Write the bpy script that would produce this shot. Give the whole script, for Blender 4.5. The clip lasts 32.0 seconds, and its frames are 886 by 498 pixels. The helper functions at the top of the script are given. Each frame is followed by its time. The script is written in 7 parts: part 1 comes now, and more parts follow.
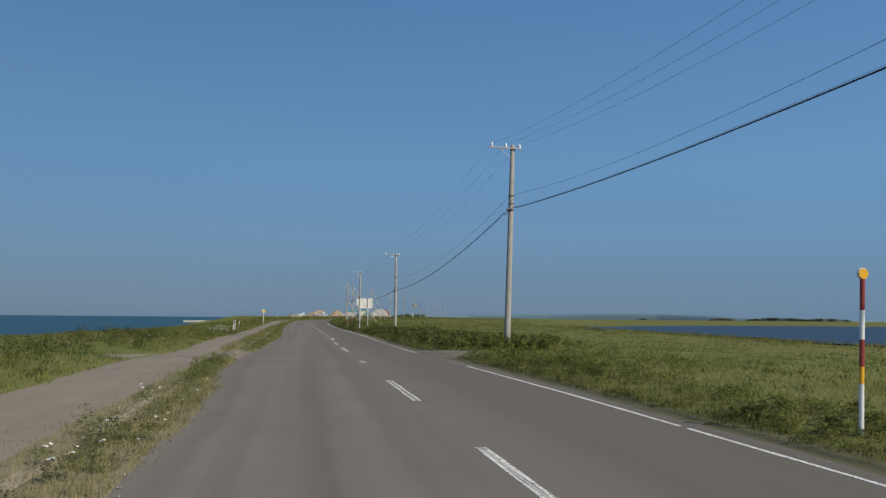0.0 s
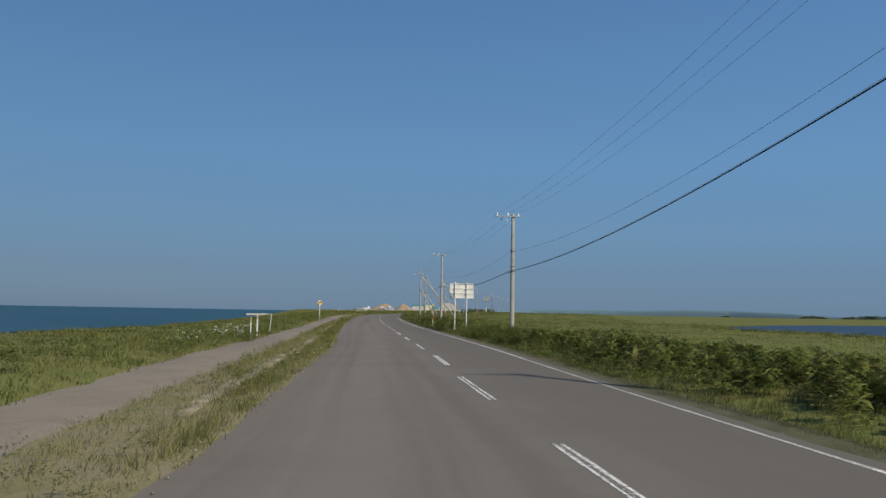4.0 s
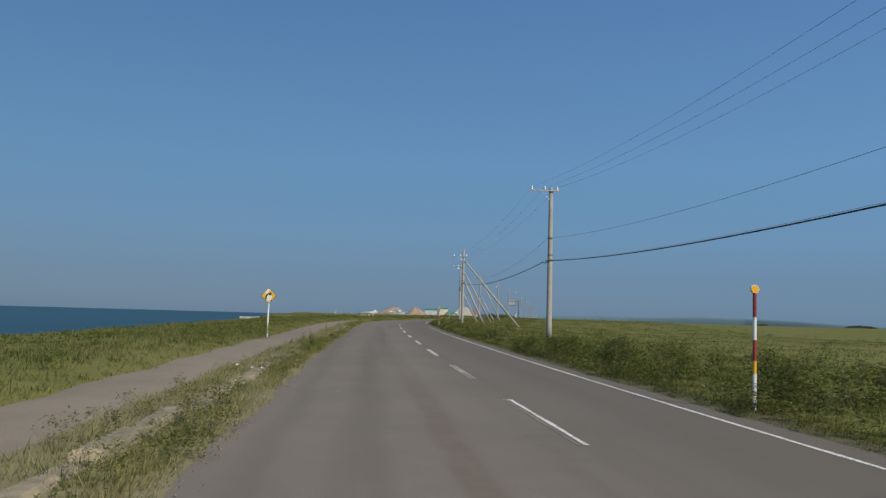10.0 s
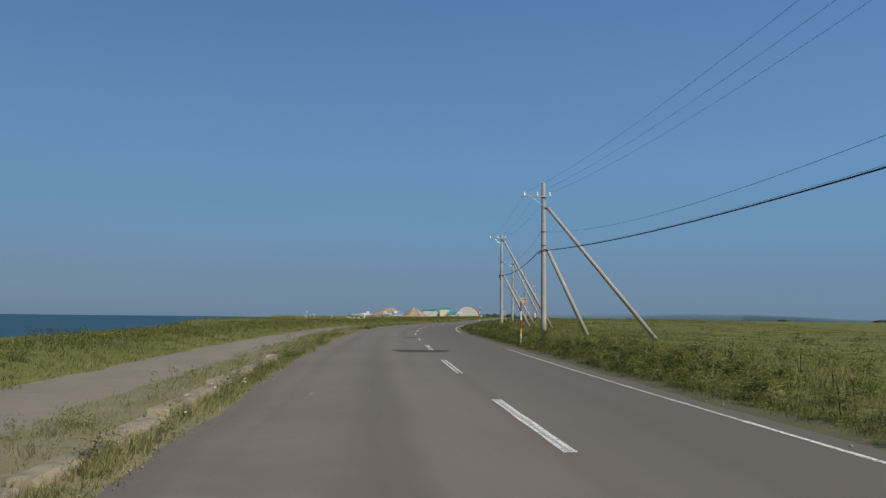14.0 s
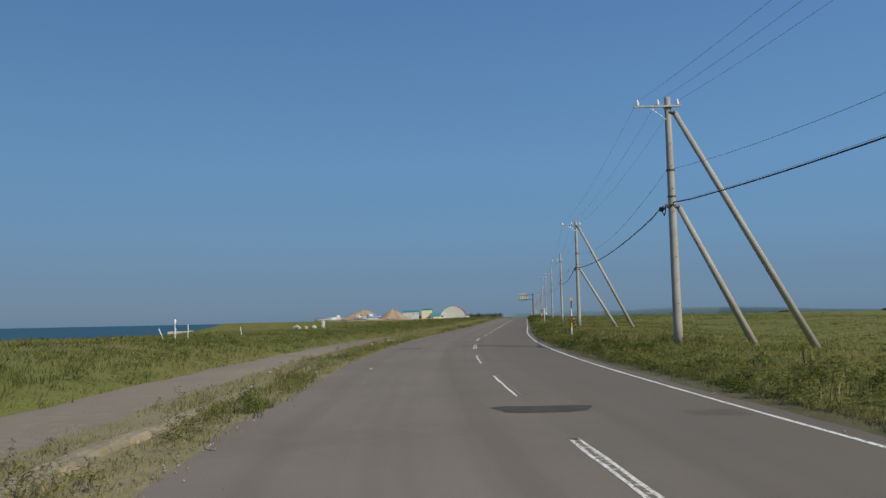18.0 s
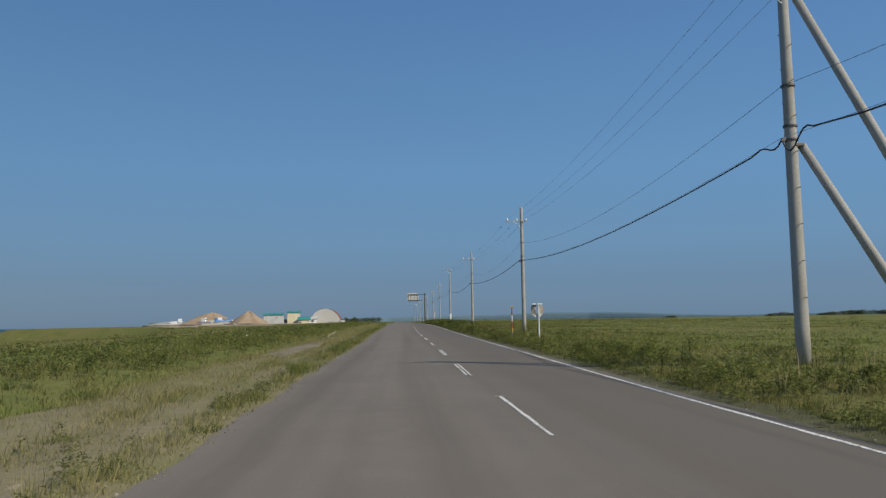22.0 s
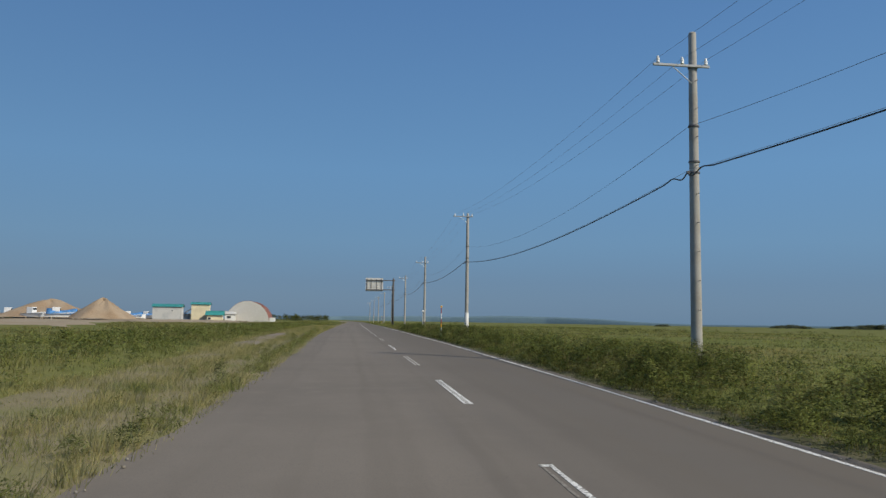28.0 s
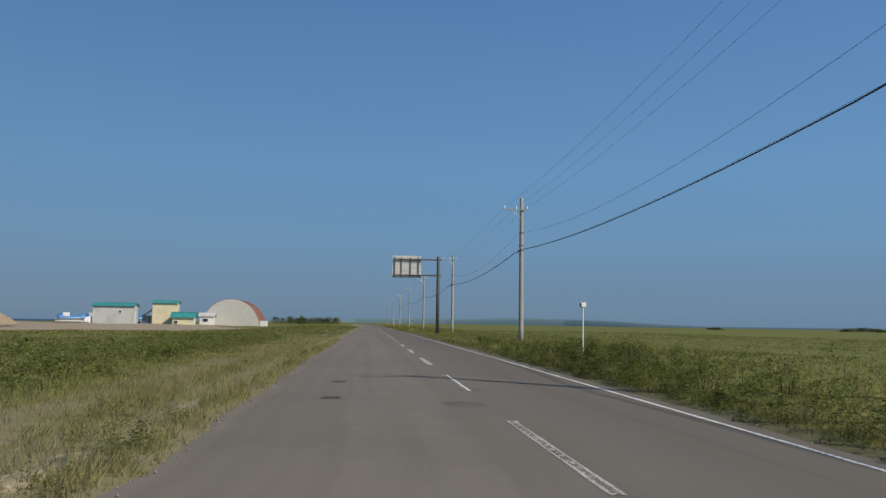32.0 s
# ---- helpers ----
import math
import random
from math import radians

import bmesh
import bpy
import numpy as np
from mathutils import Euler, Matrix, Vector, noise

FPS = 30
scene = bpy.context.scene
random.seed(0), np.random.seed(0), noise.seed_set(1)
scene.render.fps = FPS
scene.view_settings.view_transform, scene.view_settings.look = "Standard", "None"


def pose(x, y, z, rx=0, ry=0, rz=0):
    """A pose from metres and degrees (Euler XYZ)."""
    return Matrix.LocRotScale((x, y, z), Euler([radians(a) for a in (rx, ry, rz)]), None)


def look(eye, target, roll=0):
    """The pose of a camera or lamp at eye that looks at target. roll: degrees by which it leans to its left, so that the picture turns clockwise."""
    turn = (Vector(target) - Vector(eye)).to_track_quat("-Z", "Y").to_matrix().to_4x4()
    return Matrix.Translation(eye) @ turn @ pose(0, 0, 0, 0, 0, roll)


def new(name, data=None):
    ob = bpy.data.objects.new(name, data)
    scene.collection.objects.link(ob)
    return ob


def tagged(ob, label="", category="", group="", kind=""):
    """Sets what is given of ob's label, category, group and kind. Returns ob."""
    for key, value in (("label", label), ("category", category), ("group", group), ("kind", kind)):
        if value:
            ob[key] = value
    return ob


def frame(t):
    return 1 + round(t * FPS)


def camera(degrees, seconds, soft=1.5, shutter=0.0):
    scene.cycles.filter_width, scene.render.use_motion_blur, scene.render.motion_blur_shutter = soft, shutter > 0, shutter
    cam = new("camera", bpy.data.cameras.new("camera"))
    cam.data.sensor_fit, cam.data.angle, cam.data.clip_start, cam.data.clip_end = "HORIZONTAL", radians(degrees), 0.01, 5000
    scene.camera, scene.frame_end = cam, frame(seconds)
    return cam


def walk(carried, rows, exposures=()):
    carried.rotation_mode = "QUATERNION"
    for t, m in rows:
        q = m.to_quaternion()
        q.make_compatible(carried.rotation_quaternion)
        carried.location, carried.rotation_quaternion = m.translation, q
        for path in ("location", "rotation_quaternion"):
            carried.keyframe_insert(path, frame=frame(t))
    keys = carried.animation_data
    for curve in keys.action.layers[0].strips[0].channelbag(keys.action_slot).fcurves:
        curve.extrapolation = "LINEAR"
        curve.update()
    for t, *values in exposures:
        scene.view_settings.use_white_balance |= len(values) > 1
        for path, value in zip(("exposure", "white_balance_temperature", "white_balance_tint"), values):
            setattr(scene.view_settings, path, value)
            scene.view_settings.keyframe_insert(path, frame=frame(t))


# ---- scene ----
cam = camera(59.45, 32.0, soft=1.4)
PATH = [
    (0, (1.457, 1.574, 1.706), (1.297, 11.534, 2.594), 0.51),
    (0.5, (0.706, 4.772, 1.707), (-0.235, 14.689, 2.577), 0.77),
    (1, (-0.210, 8.221, 1.709), (-1.579, 18.090, 2.566), 1.02),
    (1.5, (-1.071, 11.855, 1.710), (-2.448, 21.723, 2.563), 1.35),
    (2, (-1.820, 15.581, 1.712), (-3.098, 25.462, 2.564), 1.32),
    (2.5, (-2.621, 19.612, 1.705), (-3.779, 29.509, 2.556), 1.09),
    (3, (-3.426, 23.870, 1.695), (-4.486, 33.779, 2.521), 1.21),
    (3.5, (-4.161, 28.097, 1.700), (-5.159, 38.014, 2.512), 1.02),
    (4, (-4.830, 32.349, 1.674), (-5.806, 42.268, 2.486), 1.02),
    (4.5, (-5.401, 36.652, 1.620), (-6.357, 46.573, 2.441), 1.02),
    (5, (-6.028, 41.054, 1.569), (-6.970, 50.975, 2.399), 1.02),
    (5.5, (-6.866, 45.601, 1.550), (-7.803, 55.522, 2.385), 0.99),
    (6, (-7.771, 50.159, 1.556), (-8.735, 60.077, 2.404), 0.31),
    (6.5, (-8.855, 54.873, 1.563), (-9.791, 64.794, 2.402), 0.67),
    (7, (-9.918, 59.842, 1.570), (-10.882, 69.759, 2.427), 0.49),
    (7.5, (-10.994, 64.889, 1.587), (-12.000, 74.803, 2.424), 1.14),
    (8, (-12.221, 69.993, 1.604), (-13.242, 79.906, 2.440), 1.55),
    (8.5, (-13.381, 75.397, 1.623), (-14.455, 85.303, 2.463), 1.44),
    (9, (-14.586, 80.681, 1.641), (-15.690, 90.585, 2.480), 1.36),
    (9.5, (-15.856, 86.129, 1.660), (-16.929, 96.035, 2.508), 1.32),
    (10, (-17.035, 91.939, 1.680), (-18.091, 101.845, 2.552), 1.58),
    (10.5, (-18.233, 97.944, 1.700), (-19.219, 107.858, 2.555), 1.79),
    (11, (-19.280, 103.853, 1.714), (-20.215, 113.770, 2.591), 1.75),
    (11.5, (-20.377, 109.865, 1.726), (-21.266, 119.787, 2.603), 1.30),
    (12, (-21.479, 115.939, 1.737), (-22.350, 125.861, 2.624), 0.39),
    (12.5, (-22.588, 122.412, 1.750), (-23.517, 132.331, 2.615), 0.33),
    (13, (-23.867, 128.888, 1.762), (-24.828, 138.802, 2.648), 0.01),
    (13.5, (-25.166, 135.270, 1.774), (-26.111, 145.185, 2.663), 0.40),
    (14, (-26.445, 141.725, 1.801), (-27.399, 151.640, 2.685), 0.61),
    (14.5, (-27.669, 148.304, 1.867), (-28.663, 158.213, 2.773), 0.68),
    (15, (-28.945, 155.080, 1.936), (-29.958, 164.987, 2.849), 0.55),
    (15.5, (-30.226, 162.154, 2.008), (-31.260, 172.058, 2.930), 0.33),
    (16, (-31.445, 169.197, 2.079), (-32.483, 179.100, 3.008), 0.06),
    (16.5, (-32.534, 175.879, 2.147), (-33.544, 185.785, 3.079), -0.24),
    (17, (-33.581, 182.278, 2.194), (-34.471, 192.195, 3.124), -1.12),
    (17.5, (-34.538, 188.663, 2.211), (-35.281, 198.593, 3.123), -1.05),
    (18, (-35.389, 195.240, 2.228), (-35.987, 205.182, 3.122), -1.19),
    (18.5, (-36.084, 201.927, 2.245), (-36.542, 211.875, 3.162), -0.86),
    (19, (-36.822, 208.598, 2.262), (-37.130, 218.551, 3.174), -1.06),
    (19.5, (-37.397, 215.371, 2.279), (-37.558, 225.328, 3.188), -1.47),
    (20, (-37.856, 222.544, 2.299), (-37.794, 232.502, 3.211), -0.75),
    (20.5, (-38.095, 229.406, 2.319), (-37.789, 239.361, 3.220), -0.22),
    (21, (-38.245, 236.262, 2.339), (-37.707, 246.206, 3.244), -0.01),
    (21.5, (-38.014, 243.407, 2.360), (-37.230, 253.333, 3.281), -0.24),
    (22, (-37.816, 250.595, 2.381), (-36.807, 260.501, 3.302), -1.00),
    (22.5, (-37.579, 257.774, 2.402), (-36.399, 267.662, 3.321), -1.65),
    (23, (-37.358, 264.838, 2.433), (-36.024, 274.705, 3.358), -1.28),
    (23.5, (-37.095, 272.026, 2.469), (-35.670, 281.881, 3.390), -0.54),
    (24, (-36.850, 279.256, 2.506), (-35.354, 289.101, 3.421), 0.38),
    (24.5, (-36.532, 286.458, 2.542), (-34.996, 296.297, 3.462), 0.54),
    (25, (-36.200, 293.593, 2.578), (-34.605, 303.422, 3.499), 0.96),
    (25.5, (-35.861, 300.877, 2.619), (-34.233, 310.701, 3.531), 0.69),
    (26, (-35.466, 308.419, 2.685), (-33.834, 318.242, 3.602), 0.82),
    (26.5, (-35.006, 316.355, 2.755), (-33.383, 326.179, 3.678), 0.98),
    (27, (-34.562, 324.281, 2.825), (-32.955, 334.107, 3.754), 1.11),
    (27.5, (-34.265, 331.793, 2.891), (-32.675, 341.622, 3.826), 1.16),
    (28, (-34.023, 338.849, 2.953), (-32.429, 348.678, 3.883), 0.88),
    (28.5, (-33.732, 346.134, 3.009), (-32.195, 355.970, 3.946), 0.77),
    (29, (-33.346, 353.542, 3.064), (-31.842, 363.382, 4.014), 0.85),
    (29.5, (-33.146, 360.777, 3.118), (-31.670, 370.622, 4.059), 0.98),
    (30, (-32.883, 367.768, 3.170), (-31.415, 377.615, 4.110), 0.97),
    (30.5, (-32.629, 375.109, 3.225), (-31.193, 384.959, 4.174), 0.78),
    (31, (-32.352, 382.208, 3.266), (-30.900, 392.056, 4.216), 1.09),
    (31.5, (-32.024, 389.263, 3.281), (-30.571, 399.111, 4.233), 0.82),
    (32, (-31.828, 396.506, 3.296), (-30.407, 406.358, 4.252), 0.82),
]
walk(cam, [(t, look(eye, target, roll)) for t, eye, target, roll in PATH])

# ---- light ----
SUN_DIR = Vector((0.86, -0.765, 1.0)).normalized()      # towards the sun
sun = new("sun", bpy.data.lights.new("sun", "SUN"))
sun.data.energy, sun.data.angle, sun.data.color = 4.0, radians(1.1), (1.0, 0.92, 0.755)
sun.matrix_world = look(SUN_DIR * 200, (0, 0, 0))
world = bpy.data.worlds.new("world")
scene.world = world
world.use_nodes = True
wn, wl = world.node_tree.nodes, world.node_tree.links
wn.clear()
sky = wn.new("ShaderNodeTexSky")
sky.sky_type, sky.sun_disc = "NISHITA", False
sky.sun_elevation, sky.sun_rotation = radians(41.0), radians(131.7)
sky.air_density, sky.dust_density, sky.ozone_density = 1.0, 0.6, 1.5
bg_sky = wn.new("ShaderNodeBackground")
bg_sky.inputs["Strength"].default_value = 0.012
wl.new(sky.outputs[0], bg_sky.inputs["Color"])
# clear blue above, a dull marine haze low over the sea
tc = wn.new("ShaderNodeTexCoord")
sep = wn.new("ShaderNodeSeparateXYZ")
wl.new(tc.outputs["Generated"], sep.inputs[0])
ramp = wn.new("ShaderNodeValToRGB")
wl.new(sep.outputs["Z"], ramp.inputs["Fac"])
SKY = [(0.0, (0.090, 0.176, 0.289)), (0.05, (0.090, 0.181, 0.312)), (0.10, (0.103, 0.219, 0.373)), (0.19, (0.104, 0.238, 0.430)),
       (0.40, (0.074, 0.180, 0.380)), (1.0, (0.062, 0.135, 0.290))]
while len(ramp.color_ramp.elements) < len(SKY):
    ramp.color_ramp.elements.new(0.5)
for el, (pos, col) in zip(ramp.color_ramp.elements, SKY):
    el.position, el.color = pos, (*col, 1)
bg_haze = wn.new("ShaderNodeBackground")
wl.new(ramp.outputs["Color"], bg_haze.inputs["Color"])
# the sky is a little paler on the sun's side
side = wn.new("ShaderNodeMath")
side.operation = "MULTIPLY_ADD"
side.inputs[1].default_value, side.inputs[2].default_value = 0.14, 0.975
wl.new(sep.outputs["X"], side.inputs[0])
wl.new(side.outputs[0], bg_haze.inputs["Strength"])
add = wn.new("ShaderNodeAddShader")
wl.new(bg_sky.outputs[0], add.inputs[0])
wl.new(bg_haze.outputs[0], add.inputs[1])
world_out = wn.new("ShaderNodeOutputWorld")
wl.new(add.outputs[0], world_out.inputs["Surface"])


# ---- materials ----
def mat(name, base, rough=0.7, metal=0.0, vary=(), bump=(), island=None, object_random=None, spec=None, translucent=0.0, thin=0.0):
    """A procedural surface. vary: (scale, colour, low, high, detail) noise layers mixed over base; bump: (scale, strength, distance);
    island / object_random: a list of colours picked per loose piece / per object."""
    m = bpy.data.materials.new(name)
    m.use_nodes = True
    n, l = m.node_tree.nodes, m.node_tree.links
    bsdf = n["Principled BSDF"]
    bsdf.inputs["Roughness"].default_value, bsdf.inputs["Metallic"].default_value = rough, metal
    if spec is not None:
        bsdf.inputs["Specular IOR Level"].default_value = spec
    geo = n.new("ShaderNodeNewGeometry")
    rgb = n.new("ShaderNodeRGB")
    rgb.outputs[0].default_value = (*base, 1)
    col = rgb.outputs[0]
    if island or object_random:
        ramp_ = n.new("ShaderNodeValToRGB")
        cols = island or object_random
        while len(ramp_.color_ramp.elements) < len(cols):
            ramp_.color_ramp.elements.new(0.5)
        for i, (el_, c) in enumerate(zip(ramp_.color_ramp.elements, cols)):
            el_.position, el_.color = i / (len(cols) - 1), (*c, 1)
        if island:
            l.new(geo.outputs["Random Per Island"], ramp_.inputs["Fac"])
        else:
            l.new(n.new("ShaderNodeObjectInfo").outputs["Random"], ramp_.inputs["Fac"])
        col = ramp_.outputs["Color"]
    for scale, c, low, high, detail in vary:
        tex = n.new("ShaderNodeTexNoise")
        l.new(geo.outputs["Position"], tex.inputs["Vector"])
        tex.inputs["Scale"].default_value, tex.inputs["Detail"].default_value = scale, detail
        rng = n.new("ShaderNodeMapRange")
        l.new(tex.outputs["Fac"], rng.inputs["Value"])
        rng.inputs["From Min"].default_value, rng.inputs["From Max"].default_value = low, high
        mix = n.new("ShaderNodeMix")
        mix.data_type = "RGBA"
        l.new(rng.outputs["Result"], mix.inputs["Factor"])
        l.new(col, mix.inputs[6])
        mix.inputs[7].default_value = (*c, 1)
        col = mix.outputs[2]
    l.new(col, bsdf.inputs["Base Color"])
    prev = None
    for scale, strength, dist in bump:
        tex = n.new("ShaderNodeTexNoise")
        l.new(geo.outputs["Position"], tex.inputs["Vector"])
        tex.inputs["Scale"].default_value, tex.inputs["Detail"].default_value = scale, 4
        bmp = n.new("ShaderNodeBump")
        bmp.inputs["Strength"].default_value, bmp.inputs["Distance"].default_value = strength, dist
        l.new(tex.outputs["Fac"], bmp.inputs["Height"])
        if prev:
            l.new(prev, bmp.inputs["Normal"])
        prev = bmp.outputs["Normal"]
    if prev:
        l.new(prev, bsdf.inputs["Normal"])
    if translucent:
        tr = n.new("ShaderNodeBsdfTranslucent")
        l.new(col, tr.inputs["Color"])
        ms = n.new("ShaderNodeMixShader")
        ms.inputs["Fac"].default_value = translucent
        l.new(bsdf.outputs[0], ms.inputs[1])
        l.new(tr.outputs[0], ms.inputs[2])
        l.new(ms.outputs[0], n["Material Output"].inputs["Surface"])
    if thin:
        # loose, thin growth that lets part of the light and the view through
        clear, mt = n.new("ShaderNodeBsdfTransparent"), n.new("ShaderNodeMixShader")
        mt.inputs["Fac"].default_value = thin
        l.new(ms.outputs[0], mt.inputs[1])
        l.new(clear.outputs[0], mt.inputs[2])
        l.new(mt.outputs[0], n["Material Output"].inputs["Surface"])
    return m


M_ASPHALT = mat("asphalt", (0.194, 0.167, 0.138), 0.9, vary=[(0.28, (0.166, 0.143, 0.118), 0.4, 0.7, 4), (1.8, (0.200, 0.173, 0.143), 0.5, 0.8, 5), (55, (0.115, 0.103, 0.092), 0.52, 0.9, 2)],
                bump=[(90, 0.3, 0.005)], spec=0.2)


def streaks(m, colour, low, high):
    """Long faint streaks along the lanes: noise drawn out along the road's own coordinates."""
    n, l = m.node_tree.nodes, m.node_tree.links
    bsdf = n["Principled BSDF"]
    uv = n.new("ShaderNodeUVMap")
    scale_ = n.new("ShaderNodeMapping")
    scale_.inputs["Scale"].default_value = (1.25, 0.012, 1)
    tex = n.new("ShaderNodeTexNoise")
    tex.inputs["Scale"].default_value, tex.inputs["Detail"].default_value = 1.0, 3
    rng = n.new("ShaderNodeMapRange")
    rng.inputs["From Min"].default_value, rng.inputs["From Max"].default_value = low, high
    mix = n.new("ShaderNodeMix")
    mix.data_type = "RGBA"
    src = bsdf.inputs["Base Color"].links[0].from_socket
    l.new(uv.outputs["UV"], scale_.inputs["Vector"])
    l.new(scale_.outputs["Vector"], tex.inputs["Vector"])
    l.new(tex.outputs["Fac"], rng.inputs["Value"])
    l.new(rng.outputs["Result"], mix.inputs["Factor"])
    l.new(src, mix.inputs[6])
    mix.inputs[7].default_value = (*colour, 1)
    l.new(mix.outputs[2], bsdf.inputs["Base Color"])


def lane_tone(m, colour):
    """The inland lane is a shade darker than the seaward one."""
    n, l = m.node_tree.nodes, m.node_tree.links
    bsdf = n["Principled BSDF"]
    uv, sep_ = n.new("ShaderNodeUVMap"), n.new("ShaderNodeSeparateXYZ")
    rng, mix = n.new("ShaderNodeMapRange"), n.new("ShaderNodeMix")
    rng.inputs["From Min"].default_value, rng.inputs["From Max"].default_value = -1.2, 1.6
    rng.inputs["To Max"].default_value = 0.75
    mix.data_type = "RGBA"
    src = bsdf.inputs["Base Color"].links[0].from_socket
    l.new(uv.outputs["UV"], sep_.inputs[0])
    l.new(sep_.outputs["X"], rng.inputs["Value"])
    l.new(rng.outputs["Result"], mix.inputs["Factor"])
    l.new(src, mix.inputs[6])
    mix.inputs[7].default_value = (*colour, 1)
    l.new(mix.outputs[2], bsdf.inputs["Base Color"])


lane_tone(M_ASPHALT, (0.126, 0.110, 0.092))
streaks(M_ASPHALT, (0.136, 0.116, 0.093), 0.46, 0.74)


def stain(m, off, y, half, reach, colour, amount=1.0):
    """A soft-edged stain on the road: off and y are its middle, half its half width, reach its half length."""
    n, l = m.node_tree.nodes, m.node_tree.links
    bsdf = n["Principled BSDF"]
    uv, sep_ = n.new("ShaderNodeUVMap"), n.new("ShaderNodeSeparateXYZ")
    l.new(uv.outputs["UV"], sep_.inputs[0])
    faded = []
    for axis, mid, size in (("X", off, half), ("Y", y, reach)):
        away, size_, fade = n.new("ShaderNodeMath"), n.new("ShaderNodeMath"), n.new("ShaderNodeMapRange")
        away.operation, size_.operation, fade.interpolation_type = "SUBTRACT", "ABSOLUTE", "SMOOTHSTEP"
        away.inputs[1].default_value = mid
        fade.inputs["From Min"].default_value, fade.inputs["From Max"].default_value = size, size * 0.45
        l.new(sep_.outputs[axis], away.inputs[0])
        l.new(away.outputs[0], size_.inputs[0])
        l.new(size_.outputs[0], fade.inputs["Value"])
        faded.append(fade.outputs["Result"])
    tex, rng = n.new("ShaderNodeTexNoise"), n.new("ShaderNodeMapRange")
    tex.inputs["Scale"].default_value, tex.inputs["Detail"].default_value = 3.0, 4
    rng.inputs["From Min"].default_value, rng.inputs["From Max"].default_value, rng.inputs["To Max"].default_value = 0.3, 0.6, amount
    geo = n.new("ShaderNodeNewGeometry")
    l.new(geo.outputs["Position"], tex.inputs["Vector"])
    l.new(tex.outputs["Fac"], rng.inputs["Value"])
    for f in faded:
        mul = n.new("ShaderNodeMath")
        mul.operation = "MULTIPLY"
        l.new(f, mul.inputs[0])
        l.new(rng.outputs["Result"] if f is faded[0] else last, mul.inputs[1])
        last = mul.outputs[0]
    mix = n.new("ShaderNodeMix")
    mix.data_type = "RGBA"
    src = bsdf.inputs["Base Color"].links[0].from_socket
    l.new(last, mix.inputs["Factor"])
    l.new(src, mix.inputs[6])
    mix.inputs[7].default_value = (*colour, 1)
    l.new(mix.outputs[2], bsdf.inputs["Base Color"])


stain(M_ASPHALT, -1.55, 99.0, 0.24, 14.0, (0.150, 0.112, 0.084), 0.55)
for off, y, half, reach in ((2.5, 206.8, 0.6, 0.5), (1.44, 197.4, 0.5, 0.5), (-0.57, 231.3, 0.5, 0.45), (-0.1, 240.0, 0.5, 0.5), (-0.41, 410.0, 0.5, 0.6), (0.06, 412.8, 0.4, 0.5)):
    stain(M_ASPHALT, off, y, half, reach, (0.088, 0.076, 0.064), 0.7)
M_PATCH = mat("asphalt_patch", (0.060, 0.053, 0.046), 0.88, vary=[(3, (0.082, 0.072, 0.062), 0.45, 0.7, 4)], bump=[(80, 0.4, 0.006)], spec=0.25)
M_OIL = mat("oil_stain", (0.108, 0.093, 0.078), 0.88, vary=[(1.5, (0.130, 0.112, 0.092), 0.4, 0.65, 4)], bump=[(90, 0.3, 0.005)], spec=0.25)
M_GRAVEL = mat("dusty_gravel", (0.175, 0.155, 0.118), 0.95, vary=[(0.6, (0.140, 0.130, 0.085), 0.42, 0.65, 5), (5, (0.22, 0.195, 0.155), 0.5, 0.8, 5), (40, (0.11, 0.098, 0.08), 0.5, 0.8, 2)], bump=[(40, 0.6, 0.015)], spec=0.15)
M_SIDEWALK = mat("old_sidewalk", (0.262, 0.217, 0.166), 0.95, vary=[(0.04, (0.205, 0.172, 0.138), 0.45, 0.6, 3), (0.5, (0.215, 0.180, 0.138), 0.42, 0.7, 5), (3.5, (0.278, 0.232, 0.182), 0.5, 0.8, 5), (45, (0.15, 0.122, 0.098), 0.5, 0.85, 2)],
                 bump=[(40, 0.5, 0.01), (2, 0.3, 0.03)], spec=0.15)
M_PAINT = mat("road_paint", (0.74, 0.72, 0.67), 0.7, vary=[(26, (0.16, 0.14, 0.115), 0.535, 0.61, 6), (5, (0.52, 0.49, 0.44), 0.55, 0.75, 3)], bump=[(60, 0.3, 0.004)], spec=0.3)
M_PAINT_WORN = mat("worn_road_paint", (0.54, 0.52, 0.47), 0.8, vary=[(48, (0.17, 0.147, 0.12), 0.46, 0.62, 6), (3, (0.36, 0.33, 0.285), 0.52, 0.72, 4)], bump=[(60, 0.3, 0.004)], spec=0.2)
M_PAINT_SCRUBBED = mat("scrubbed_road_paint", (0.17, 0.148, 0.12), 0.85, vary=[(14, (0.52, 0.50, 0.45), 0.53, 0.60, 5), (55, (0.13, 0.115, 0.095), 0.55, 0.7, 3)], bump=[(60, 0.3, 0.004)], spec=0.2)
M_PAINT_FAINT = mat("faint_road_paint", (0.27, 0.245, 0.21), 0.85, vary=[(24, (0.165, 0.143, 0.116), 0.44, 0.56, 6), (2, (0.175, 0.15, 0.122), 0.5, 0.65, 4)], bump=[(60, 0.3, 0.004)], spec=0.2)
M_KERB = mat("kerb_concrete", (0.325, 0.268, 0.182), 0.95, vary=[(0.9, (0.235, 0.200, 0.125), 0.45, 0.62, 3), (4, (0.20, 0.168, 0.118), 0.42, 0.68, 5), (22, (0.36, 0.32, 0.26), 0.55, 0.8, 3)], bump=[(30, 0.5, 0.012)], spec=0.2)
